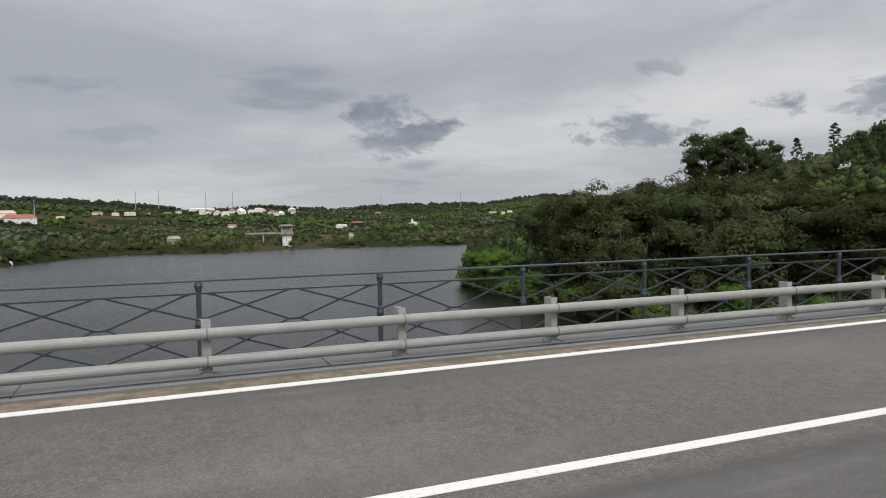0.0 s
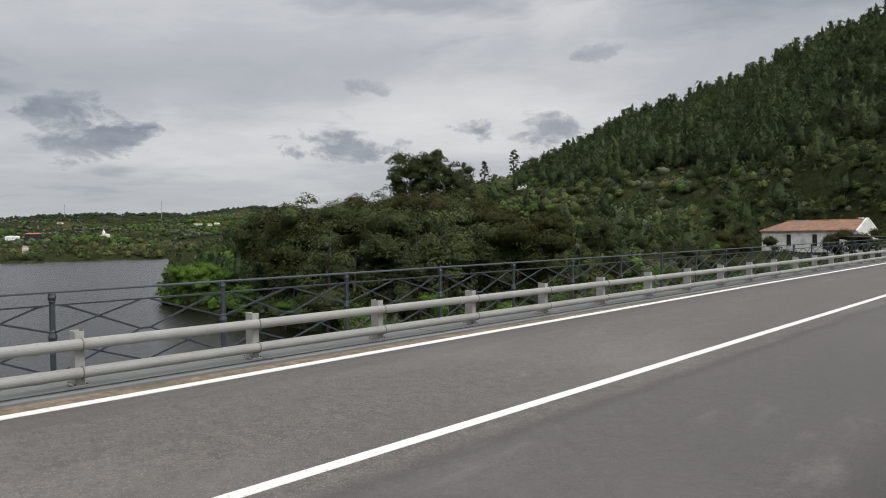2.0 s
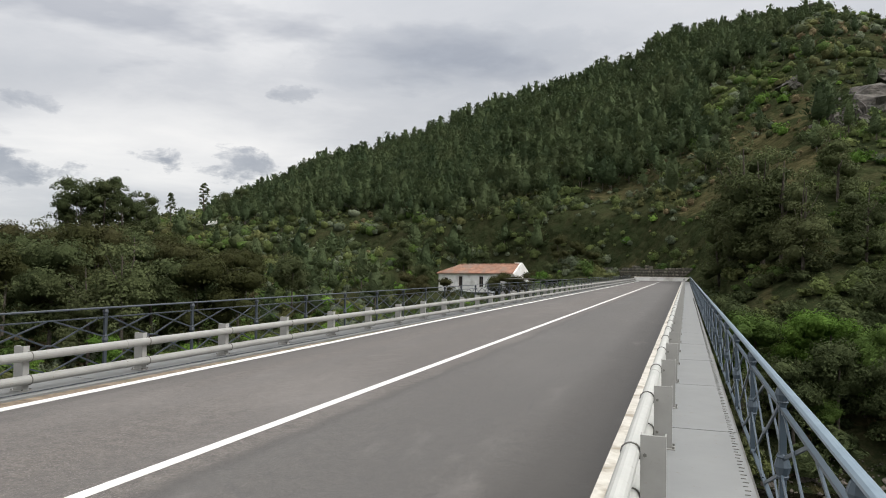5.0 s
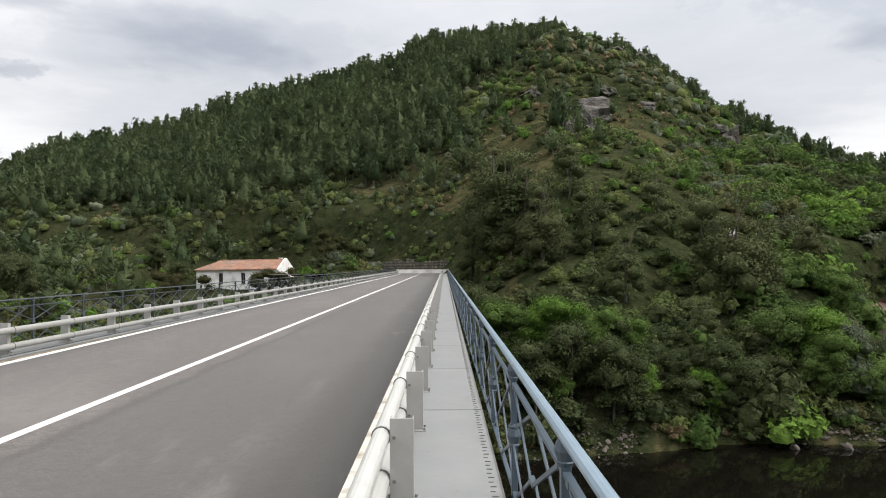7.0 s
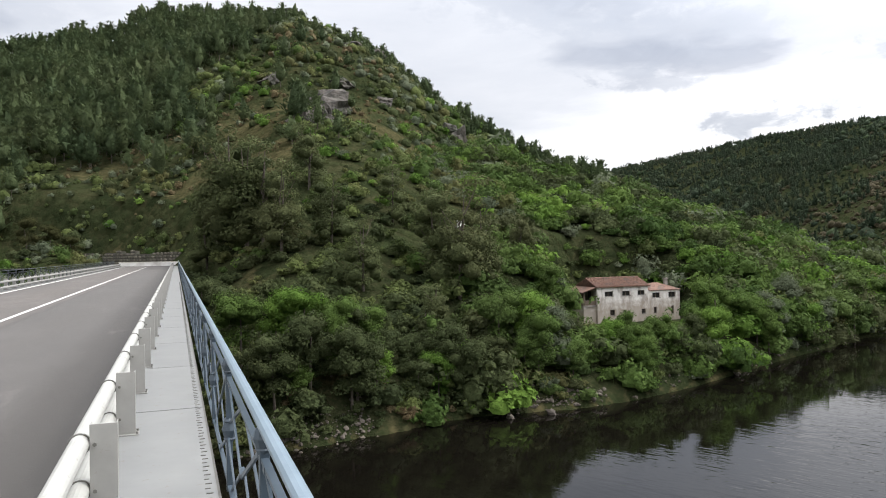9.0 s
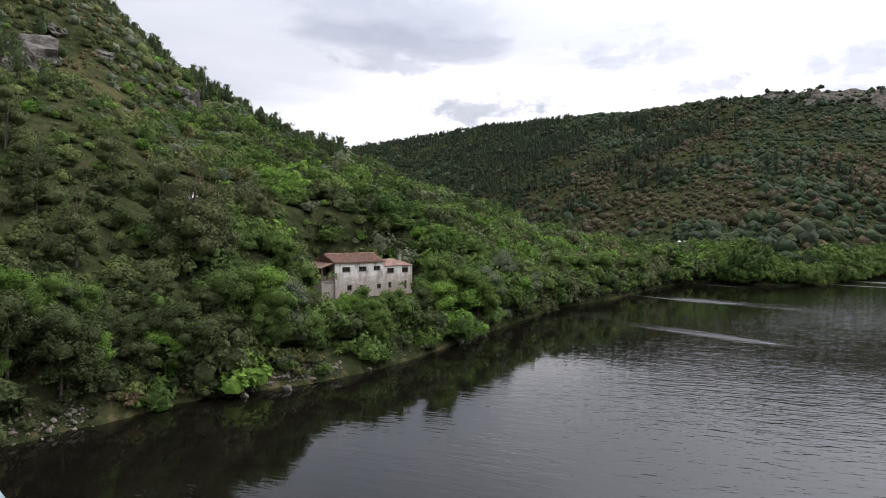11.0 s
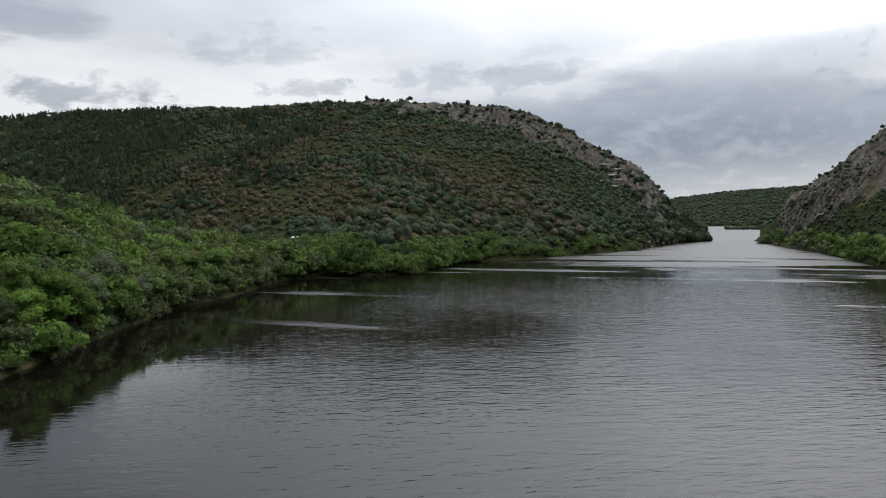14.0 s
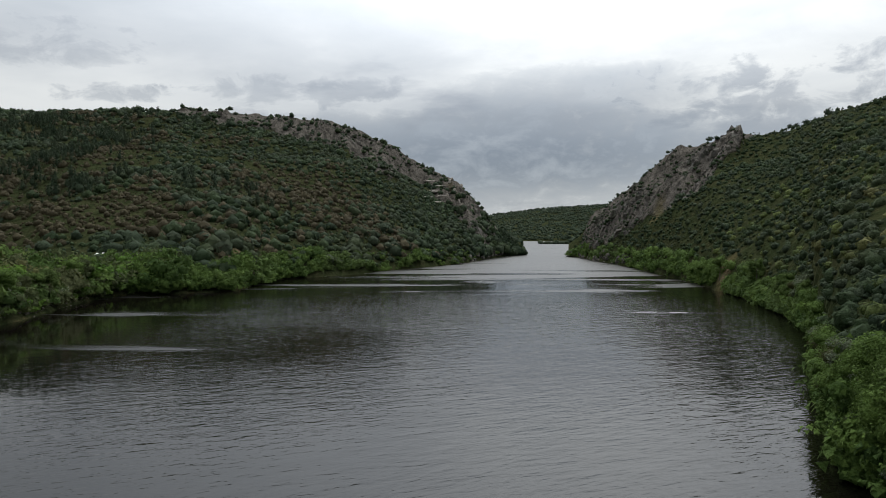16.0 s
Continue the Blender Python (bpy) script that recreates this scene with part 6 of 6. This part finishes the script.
    bmesh.ops.translate(bm, vec=(0, 0, 0.12), verts=[v for v in r["geom"] if isinstance(v, bmesh.types.BMVert)])
    part("lean_to_roof", bm, M["tiles"], house)
    part("door", boxes(((-0.03, 2.2, 3.36), (0.0, 3.3, 5.5))), M["dark"], house, "dark doorway to the balcony")


ruined_house()


def tiled_house():
    """The long white house beyond the bridge's end."""
    m = pose(-50.3, 141.3, -2.8, 0, 0, -9.5)
    house = thing("tiled_house", "long whitewashed house with a weathered orange clay tile roof", "house", m)
    L, D, H, R, hip = 17.6, 8.0, 4.0, 1.85, 3.2
    holes = [(1.4, 2.3, 1.3, 3.0), (4.85, 5.75, 1.2, 3.3), (9.65, 10.55, 1.2, 3.3), (13.6, 14.5, 1.2, 3.3)]
    part("front_wall", wall_with_holes(L, H, 0.4, holes), M["whitewash"], house)
    for h in holes:
        window_parts(house, *h, 0.0, 0.2)
    part("side_wall", boxes(((0.0, 0.4, 0), (0.4, D, H)), ((L - 0.4, 0.4, 0), (L, D, H)), ((0.4, D - 0.4, 0), (L - 0.4, D, H))), M["whitewash"], house)
    # a hip at one end, a white parapet gable at the other
    bm = bmesh.new()
    o, ym = 0.4, D / 2
    pts = [(-o, -o, H), (L - 0.3, -o, H), (L - 0.3, D + o, H), (-o, D + o, H), (hip, ym, H + R), (L - 0.3, ym, H + R)]
    vs = [bm.verts.new(q) for q in pts]
    for f in ((0, 1, 5, 4), (2, 3, 4, 5), (3, 0, 4)):
        bm.faces.new([vs[k] for k in f])
    low = bmesh.ops.extrude_face_region(bm, geom=bm.faces[:])
    bmesh.ops.translate(bm, vec=(0, 0, -0.14), verts=[v for v in low["geom"] if isinstance(v, bmesh.types.BMVert)])
    bmesh.ops.recalc_face_normals(bm, faces=bm.faces)
    part("roof", bm, M["tiles_new"], house, "weathered orange clay tile roof")
    bm = bmesh.new()
    x = -o + 0.15
    while x < L - 0.4:
        up = min(1.0, (x + o) / (hip + o))
        for ye in (-o, D + o):
            tube(bm, (x, ye, H + 0.02), (x, ye + (ym - ye) * up, H + 0.02 + R * up), 0.09, None, 6)
        x += 0.3
    y = 0.1
    while y < D:
        up = 1 - abs(y - ym) / (ym + o)
        tube(bm, (-o, y, H + 0.02), (-o + (hip + o) * up, y, H + 0.02 + R * up), 0.09, None, 6)
        y += 0.3
    tagged(part("roof_tiles", bm, M["tiles_new"], house), kind="stuff")
    part("ridge_tiles", tube(bmesh.new(), (hip, ym, H + R + 0.03), (L - 0.3, ym, H + R + 0.03), 0.14, None, 8), M["tiles_new"], house)
    part("eaves", boxes(((-0.25, -0.22, H - 0.2), (L - 0.3, 0.0, H - 0.1)), bevel=0.02), M["whitewash"], house)
    bm = bmesh.new()
    prof = [(-0.3, H - 0.1), (D + 0.3, H - 0.1), (ym + 0.25, H + R + 0.35), (ym - 0.25, H + R + 0.35)]
    ends = [[bm.verts.new((x, y, z)) for y, z in prof] for x in (L - 0.3, L + 0.02)]
    bm.faces.new(ends[0][::-1]), bm.faces.new(ends[1])
    for k in range(4):
        bm.faces.new((ends[0][k], ends[0][(k + 1) % 4], ends[1][(k + 1) % 4], ends[1][k]))
    part("gable", bm, M["whitewash"], house, "white parapet gable")
    part("chimney", boxes(((L - 2.1, 5.2, H + 0.7), (L - 1.5, 5.8, H + 2.2)), ((L - 2.2, 5.1, H + 2.2), (L - 1.4, 5.9, H + 2.3))), M["whitewash"], house)


tiled_house()


def stone_wall():
    """Rubble retaining wall above the shelf road, stone by stone where the bridge meets the hill."""
    wall = thing("retaining_wall", "rubble stone retaining wall above the road bend", "wall", None, "", "structure")
    r = random.Random(9)
    line = [(1.6, 127.5), (-6, 131), (-13, 150), (-32, 168), (-60, 180), (-110, 196), (-170, 198)]
    bm = bmesh.new()
    stones = []
    for (x0, y0), (x1, y1) in zip(line, line[1:]):
        n = max(1, int(math.hypot(x1 - x0, y1 - y0) / 2.5))
        for k in range(n):
            ax, ay, bx, by = (x0 + (x1 - x0) * k / n, y0 + (y1 - y0) * k / n, x0 + (x1 - x0) * (k + 1) / n, y0 + (y1 - y0) * (k + 1) / n)
            h = 2.5 if x0 > -14 else 2.9 if x0 > -50 else 2.2
            h += r.uniform(-0.45, 0.35)
            a = math.degrees(math.atan2(by - ay, bx - ax))
            L = math.hypot(bx - ax, by - ay)
            mm = pose(ax, ay, -0.5, 0, 0, a)
            box(bm, (0, -0.35, 0), (L + 0.02, 0.35, h + 0.4), 0, mm)
            if x0 > -40:
                stones.append((mm, L, h + 0.4))
    part("backing", bm, M["joint"], wall)
    shapes = []
    for k in range(6):
        b = bmesh.new()
        bmesh.ops.create_icosphere(b, subdivisions=1, radius=0.5)
        for v in b.verts:
            v.co = Vector((v.co.x * r.uniform(0.75, 1.1), v.co.y * r.uniform(0.7, 1.0), v.co.z * r.uniform(0.7, 1.05)))
        shapes.append(bm_mesh("stone", b, M["stone"]))
    n = 0
    for mm, L, h in stones:
        z = 0.5
        while z < h and n < 290:
            x = r.uniform(0, 0.3)
            while x < L and n < 290:
                w, t = r.uniform(0.45, 0.95), r.uniform(0.42, 0.6)
                for side in (0.36,):
                    part("stone", r.choice(shapes), None, wall, m=mm @ Matrix.Translation((x + w / 2, side, z)) @ pose(0, 0, 0, 0, r.uniform(-12, 12), 0) @ Matrix.Diagonal((w, 0.3, t, 1)))
                    n += 1
                x += w
            z += 0.52
    barrier = thing("end_barrier", "low whitewashed concrete barrier at the road bend", "barrier", BANK)
    part("block", boxes(((-8.6, END + 8.5, -0.2), (1.2, END + 8.9, 0.62)), bevel=0.03), M["whitewash"], barrier)
    part("coping", boxes(((-8.7, END + 8.45, 0.62), (1.3, END + 8.95, 0.70)), bevel=0.02), M["kerb"], barrier)
    bm = boxes(((-30, END + 1.5, -0.06), (1.2, END + 8.4, 0.0)))
    ob = new("approach_road", bm_mesh("approach_road", bm, M["asphalt"]))
    ob.matrix_basis = BANK
    tagged(ob, "asphalt road bending away at the bridge end", "road", "", "structure")


stone_wall()


def intake_tower():
    x, y = polar(-80.1, 606)
    t = thing("intake_tower", "pale concrete water intake tower standing in the lake", "tower", pose(float(x), float(y), WATER - 6, 0, 0, 80))
    part("shaft", boxes(((-4, -4, 0), (4, 4, 18.5)), bevel=0.3), M["plaster"], t)
    part("platform", boxes(((-5.6, -5.6, 18.5), (5.6, 5.6, 19.6)), ((-5.0, -5.0, 17.6), (5.0, 5.0, 18.5))), M["deckside"], t)
    for sx in (-1, 1):
        for sy in (-1, 1):
            part("pillar", boxes(((sx * 4.2 - 0.6, sy * 4.2 - 0.6, 19.6), (sx * 4.2 + 0.6, sy * 4.2 + 0.6, 25.2))), M["deckside"], t)
    part("cabin", boxes(((-3.4, -3.4, 19.6), (3.4, 3.4, 25.2))), M["greywall"], t)
    part("roof", boxes(((-6.0, -6.0, 25.2), (6.0, 6.0, 26.1)), ((-4.5, -4.5, 26.1), (4.5, 4.5, 26.8))), M["deckside"], t)
    part("footbridge", boxes(((-34, -1.0, 18.9), (-5.6, 1.0, 19.4)), ((-34, -1.0, 19.4), (-5.6, -0.9, 20.4)), ((-34, 0.9, 19.4), (-5.6, 1.0, 20.4)), ((-20, -0.6, 2), (-19, 0.6, 18.9))), M["deckside"], t)


intake_tower()


def small_house(name, label, az, d, w, dep, h, roof, wall="whitewash", turn=0.0, group="", rise=0.28):
    x, y = polar(az, d)
    z = on_land(x, y)
    ob = thing(name, label, "house", pose(float(x), float(y), z - 0.5, 0, 0, -az + turn), group)
    n = max(2, int(w / 4))
    holes = [(w * (k + 0.5) / n - 0.38, w * (k + 0.5) / n + 0.38, 1.4, 2.3 if h > 2.6 else 1.9 if h > 1.95 else 1.41) for k in range(n)]
    part("wall", wall_with_holes(w, h, 0.35, holes), M[wall], ob, m=Matrix.Translation((-w / 2, 0, 0)))
    part("side_wall", boxes(((-w / 2, 0.35, 0), (-w / 2 + 0.35, dep, h)), ((w / 2 - 0.35, 0.35, 0), (w / 2, dep, h)), ((-w / 2 + 0.35, dep - 0.35, 0), (w / 2 - 0.35, dep, h))), M[wall], ob)
    for k, hh in enumerate(holes):
        part("window", boxes(((hh[0] - w / 2, 0.25, hh[2]), (hh[1] - w / 2, 0.3, hh[3]))), M["dark"], ob)
    part("roof", roof_mesh(-w / 2, w / 2, 0, dep, h, dep * rise, 0.3, dep * 0.25), M[roof], ob)
    return ob


def far_places():
    r = random.Random(3)

    def reach(az, el):
        """How far off the ground stands at a bearing and angle across the lake."""
        x, y, _ = seen_at(az, el, 420.0)
        return math.hypot(x, y)

    for k in range(15):
        az = -86.3 + 7.2 * (k + r.random() * 0.5) / 15
        small_house("village_house", "white village house with pale tile roof on the far ridge", az, reach(az, 1.12 + 0.22 * r.random()), 8 + 5 * r.random(), 9, 4.2 + 2 * r.random(), r.choice(["tiles_pale", "tiles_pale", "whitewash", "tiles_new"]), turn=r.choice([-60, -30, 0, 25, 70]), group="houses of the far village", rise=0.36)
    small_house("long_warehouse", "long low white building on the far ridge", -86.5, reach(-86.5, 1.55), 44, 12, 4.5, "whitewash", rise=0.10)
    for az, el, w in ((-93.8, 1.35, 12), (-92.6, 1.25, 9), (-91.6, 1.3, 14), (-90.4, 1.25, 8), (-89.0, 1.3, 12), (-88.2, 1.4, 10), (-96.2, 1.0, 9), (-84.3, 0.2, 9), (-72.8, 1.1, 9), (-63.4, 0.95, 12), (-62.6, 0.9, 9), (-62.0, 0.95, 8)):
        small_house("farm_house", "small white farm building among the trees", az, reach(az, el), w, 6, 3.0, r.choice(["tiles_pale", "tiles_new"]), group="farm buildings across the lake")
    dv = reach(-98.8, 0.78)
    small_house("lakeside_villa", "white lakeside villa with long red tile roof", -98.7, dv, 27, 13, 5.5, "redroof")
    small_house("villa_wing", "upper wing of the white lakeside villa", -99.5, dv + 15, 16, 10, 8.5, "tiles_pale")
    dh = reach(-75.0, 0.02)
    small_house("white_annex", "low white annex beside the open hall", -75.75, dh, 13, 8, 4, "whitewash", rise=0.1)
    # closed hall: the shade of its open front is painted as near-black walls
    hall = small_house("open_hall", "dark open-fronted hall with red roof edge", -74.5, dh + 2, 15, 12, 6.5, "redroof", "dark", rise=0.12)
    dc = reach(-69.8, 0.02)
    small_house("chapel_house", "white house with steep gable and small tower", -69.6, dc, 11, 8, 4, "tiles_pale", turn=60)
    x, y = polar(-70.0, dc)
    t = thing("chapel_tower", "slim white tower beside a white house", "tower", pose(float(x), float(y), on_land(x, y) - 0.5))
    part("shaft", boxes(((-1.2, -1.2, 0), (1.2, 1.2, 7))), M["whitewash"], t)
    part("spire", tube(bmesh.new(), (0, 0, 7), (0, 0, 10.5), 1.7, 0.1, 4), M["whitewash"], t)
    small_house("pump_house", "small stone pump house by the far shore", -75.0, reach(-75.0, -0.9), 4.5, 5, 5, "greywall", "plaster")
    small_house("boat_house", "grey stone shed on the far shore", -88.6, reach(-88.6, -1.0), 11, 9, 5, "greywall", "greywall")
    cx, cy, _ = seen_at(61.3, -2.0)
    small_house("shore_cabin", "small white cabin among the willows", 61.3, math.hypot(cx, cy), 3.2, 2.6, 2.0, "whitewash", turn=8)
    hx, hy, _ = seen_at(66.5, -1.55)
    small_house("hillside_hut", "low pale hut on the far slope", 66.5, math.hypot(hx, hy), 2.6, 2.0, 1.4, "greywall")
    px, py = polar(66.2, 682)
    t = thing("hilltop_shrine", "small white shrine on the far hilltop", "shrine", pose(float(px), float(py), on_land(px, py) - 0.5))
    part("base", boxes(((-1.3, -1.3, 0), (1.3, 1.3, 2.6)), bevel=0.05), M["whitewash"], t)
    part("cap", tube(bmesh.new(), (0, 0, 2.6), (0, 0, 6.0), 1.0, 0.15, 8), M["whitewash"], t)
    mx, my, mz = seen_at(22.6, 1.15)
    t = thing("white_pillar", "whitewashed boundary pillar among the bushes", "pillar", pose(mx, my, mz - 0.4))
    part("shaft", boxes(((-0.55, -0.4, 0), (0.55, 0.4, 2.6)), bevel=0.04), M["whitewash"], t)
    part("cap", boxes(((-0.7, -0.55, 2.6), (0.7, 0.55, 2.8)), bevel=0.03), M["whitewash"], t)
    wx, wy, wz = seen_at(-37.8, 3.55)
    t = thing("white_field_wall", "short whitewashed wall high on the slope", "wall", pose(wx, wy, wz - 0.4, 0, 0, 30))
    part("wall", boxes(((-2.6, -0.2, 0), (2.6, 0.2, 1.8))), M["whitewash"], t)
    part("pier", boxes(((2.6, -0.35, 0), (3.3, 0.35, 2.3))), M["whitewash"], t)
    # masts and poles on the far skyline
    for az, d, h in ((-91.2, 1250, 34), (-89.6, 1250, 38), (-86.2, 1300, 34), (-84.2, 1300, 36), (-66.0, 1400, 36), (-72.5, 1500, 26), (-97.8, 800, 21)):
        x, y = polar(az, d)
        p = thing("mast", "slim steel mast on the far ridge", "mast", pose(float(x), float(y), on_land(x, y) - 1), "masts on the far ridge")
        part("pole", tube(bmesh.new(), (0, 0, 0), (0, 0, h), 0.75, 0.35, 6), M["post"], p)
        part("cross_arm", boxes(((-2.2, -0.25, h - 2), (2.2, 0.25, h - 1.5))), M["post"], p)
    x, y = polar(-99.4, 452)
    b = thing("motor_boat", "white motor boat moored by the far shore", "boat", pose(float(x), float(y), WATER, 0, 0, 30))
    bm = bmesh.new()
    rings = []
    for k, (px, hw, sh) in enumerate(((-3.5, 1.0, 0.9), (-1.5, 1.2, 0.9), (1.0, 1.15, 1.0), (2.7, 0.7, 1.15), (3.8, 0.05, 1.35))):
        rings.append([bm.verts.new((px, -hw, sh)), bm.verts.new((px, -hw * 0.6, -0.3)), bm.verts.new((px, hw * 0.6, -0.3)), bm.verts.new((px, hw, sh))])
    for p, q in zip(rings, rings[1:]):
        for i in range(4):
            bm.faces.new((p[i], q[i], q[(i + 1) % 4], p[(i + 1) % 4]))
    bm.faces.new(rings[0])
    part("hull", bm, M["whitewash"], b)
    part("cabin", boxes(((-1.2, -0.75, 0.9), (1.2, 0.75, 2.0)), bevel=0.15), M["whitewash"], b)


far_places()


# ---- rocks ----
def rock_mesh(seed, sub=2, sharp=0.35):
    r = random.Random(seed)
    bm = bmesh.new()
    bmesh.ops.create_icosphere(bm, subdivisions=sub, radius=0.5)
    o = Vector((r.uniform(0, 50), r.uniform(0, 50), r.uniform(0, 50)))
    for v in bm.verts:
        n = noise.noise(v.co * 2.2 + o) + 0.5 * noise.noise(v.co * 5 + o)
        v.co *= 1 + sharp * n * 2
        v.co.z *= 0.75
    for k in range(5):
        d = Vector((r.uniform(-1, 1), r.uniform(-1, 1), r.uniform(-0.3, 1))).normalized()
        for v in bm.verts:
            over = v.co.dot(d) - 0.36
            if over > 0:
                v.co -= d * over
    bm.verts.index_update()
    v = np.array([p.co[:] for p in bm.verts])
    f = np.array([[q.index for q in face.verts] for face in bm.faces])
    bm.free()
    return v, f


def rocks():
    small = [rock_mesh(s, 1) for s in (1, 2, 3, 4, 5)]
    az = np.concatenate([rng.uniform(4, 62, 1700), rng.uniform(-62, -20, 300)])
    foot, _ = crest_of(0, az)
    d = foot + rng.normal(size=len(az)) * 0.8 + 0.5
    x, y = polar(az, d)
    z, _ = land(x, y)
    ok = (z > WATER - 0.5) & (fbm(x, y, 12.0, 2) > -0.18)
    size = 0.14 + 0.55 * rng.rand(len(az)) ** 3.0
    scatter("shore_stones", small, x[ok], y[ok], np.maximum(z[ok], WATER - 0.1), size[ok], M["rock"], "grey and tan stones along the waterline", "stones", 0.8, 0.05, None, False)
    crags = [mesh_from("crag", *rock_mesh(s, 3, 0.5)[:2], [M["cliff"]]) for s in (25, 26, 27, 28)]
    big = [mesh_from("boulder", *rock_mesh(s, 2, 0.55)[:2], [M["rock"]]) for s in (21, 22, 23, 24)]
    for k, (az, d, w, h) in enumerate(((29.7, 70.0, 1.0, 1.0), (26.3, 68.3, 0.9, 0.8), (36.2, 78.0, 1.2, 0.7), (34.1, 76.0, 0.8, 0.6), (43.8, 95, 1.0, 0.7))):
        x, y = polar(az, d)
        ob = new("boulder", big[k % 4])
        ob.matrix_basis = pose(float(x), float(y), WATER + h * 0.22, 0, 0, 70 * k) @ Matrix.Diagonal((w, w * 0.85, h, 1))
        tagged(ob, "pale grey boulder at the water's edge", "boulder", "boulders on the shore")
    # broken rock on the cliffs of the gorge: upright slabs and blocks, large ones among many small
    x, y, z, size = [], [], [], []
    for a0, a1, d0, d1, n in ((64, 94, 330, 680, 9000), (97, 112, 190, 480, 6500), (9, 24, 280, 400, 500)):
        az, d, px, py, pz, rk = spots(n, a0, a1, d0, d1)
        ok = (pz > WATER - 0.4) & (rng.rand(n) < (rk - 0.3) * 0.8 * np.where(az > 60, np.clip((az - 68) / 7, 0.12, 1), 1)) & (fbm(px, py, 30.0, 2) > -0.12) & (d < 0.965 * (crest_of(1, az)[1] if a0 == 64 else crest_of(2, az)[1] if a0 == 97 else 9999.0))
        x.append(px[ok]), y.append(py[ok]), z.append(pz[ok]), size.append(1.6 + 5.0 * rng.rand(ok.sum()) ** 2.6)
    x, y, z, size = np.concatenate(x), np.concatenate(y), np.concatenate(z), np.concatenate(size)
    slabs = [rock_mesh(s, 1, 0.6) for s in (31, 32, 33, 34, 35, 36)]
    scatter("cliff_rocks", slabs, x, y, z, size, M["cliff"], "broken grey-brown rock of the gorge cliffs", "rocks", 1.7, -0.3, None, False, 0.28)
    # tumbled rock at the waterline of the narrows
    az = np.concatenate([rng.uniform(88.5, 94.0, 90), rng.uniform(97.4, 102.5, 110)])
    foot = np.where(az < 96, crest_of(1, az)[0], crest_of(2, az)[0])
    d = foot + rng.normal(size=len(az)) * 2.0 + 1.0
    x, y = polar(az, d)
    z, _ = land(x, y)
    scatter("narrows_rocks", slabs, x, y, np.maximum(z, WATER - 0.3), 1.2 + 3.6 * rng.rand(len(az)) ** 2, M["cliff"], "dark tumbled rocks at the waterline of the narrows", "rocks", 1.1, 0.0, None, False)
    # the pale quarried face at the mouth of the gorge, in steps
    pale = [mesh_from("quarry_block", *rock_mesh(s, 2, 0.35)[:2], [M["pale_cliff"]]) for s in (41, 42, 43)]
    for k in range(22):
        row = k % 5
        x, y, z = seen_at(86.0 + 1.5 * ((k * 0.618) % 1) + (0.0 if k < 15 else 1.5), 4.1 - 0.42 * row, 300)
        ob = new("quarry_block", pale[k % 3])
        ob.matrix_basis = pose(x * 0.993, y * 0.993, z, 0, 0, -88 + 7 * (k % 5)) @ Matrix.Diagonal((7.0 + (k % 4) * 1.0, 3.0, 1.5, 1) if k < 15 else (2.4, 2.4, 5.0, 1))
        tagged(ob, "pale broken rock of the old quarry face", "rock", "quarry rocks above the gorge")
    # crags on the hill
    for k, (az, el, w, h) in enumerate(((10.9, 11.3, 13, 15), (11.6, 10.7, 9, 9), (10.2, 10.4, 7, 7), (12.6, 11.0, 6, 6), (9.4, 18.6, 9, 7), (10.0, 18.5, 7, 6), (8.7, 18.3, 5, 4), (14.0, 16.2, 12, 8), (15.4, 15.8, 10, 8), (22.6, 8.6, 6, 16), (23.2, 7.9, 5, 14), (21.6, 9.6, 8, 9), (13.2, 13.4, 6, 5), (16.5, 12.0, 6, 5), (7.5, 13.5, 7, 6), (26.2, 3.5, 4, 3))):
        x, y, z = seen_at(az, el)
        ob = new("crag", crags[k % 4])
        ob.matrix_basis = pose(x, y, z - h * 0.05, 0, 0, 50 * k) @ Matrix.Diagonal((w, w, h, 1))
        tagged(ob, "jagged grey rock crag on the hillside", "crag", "crags on the hill")


rocks()
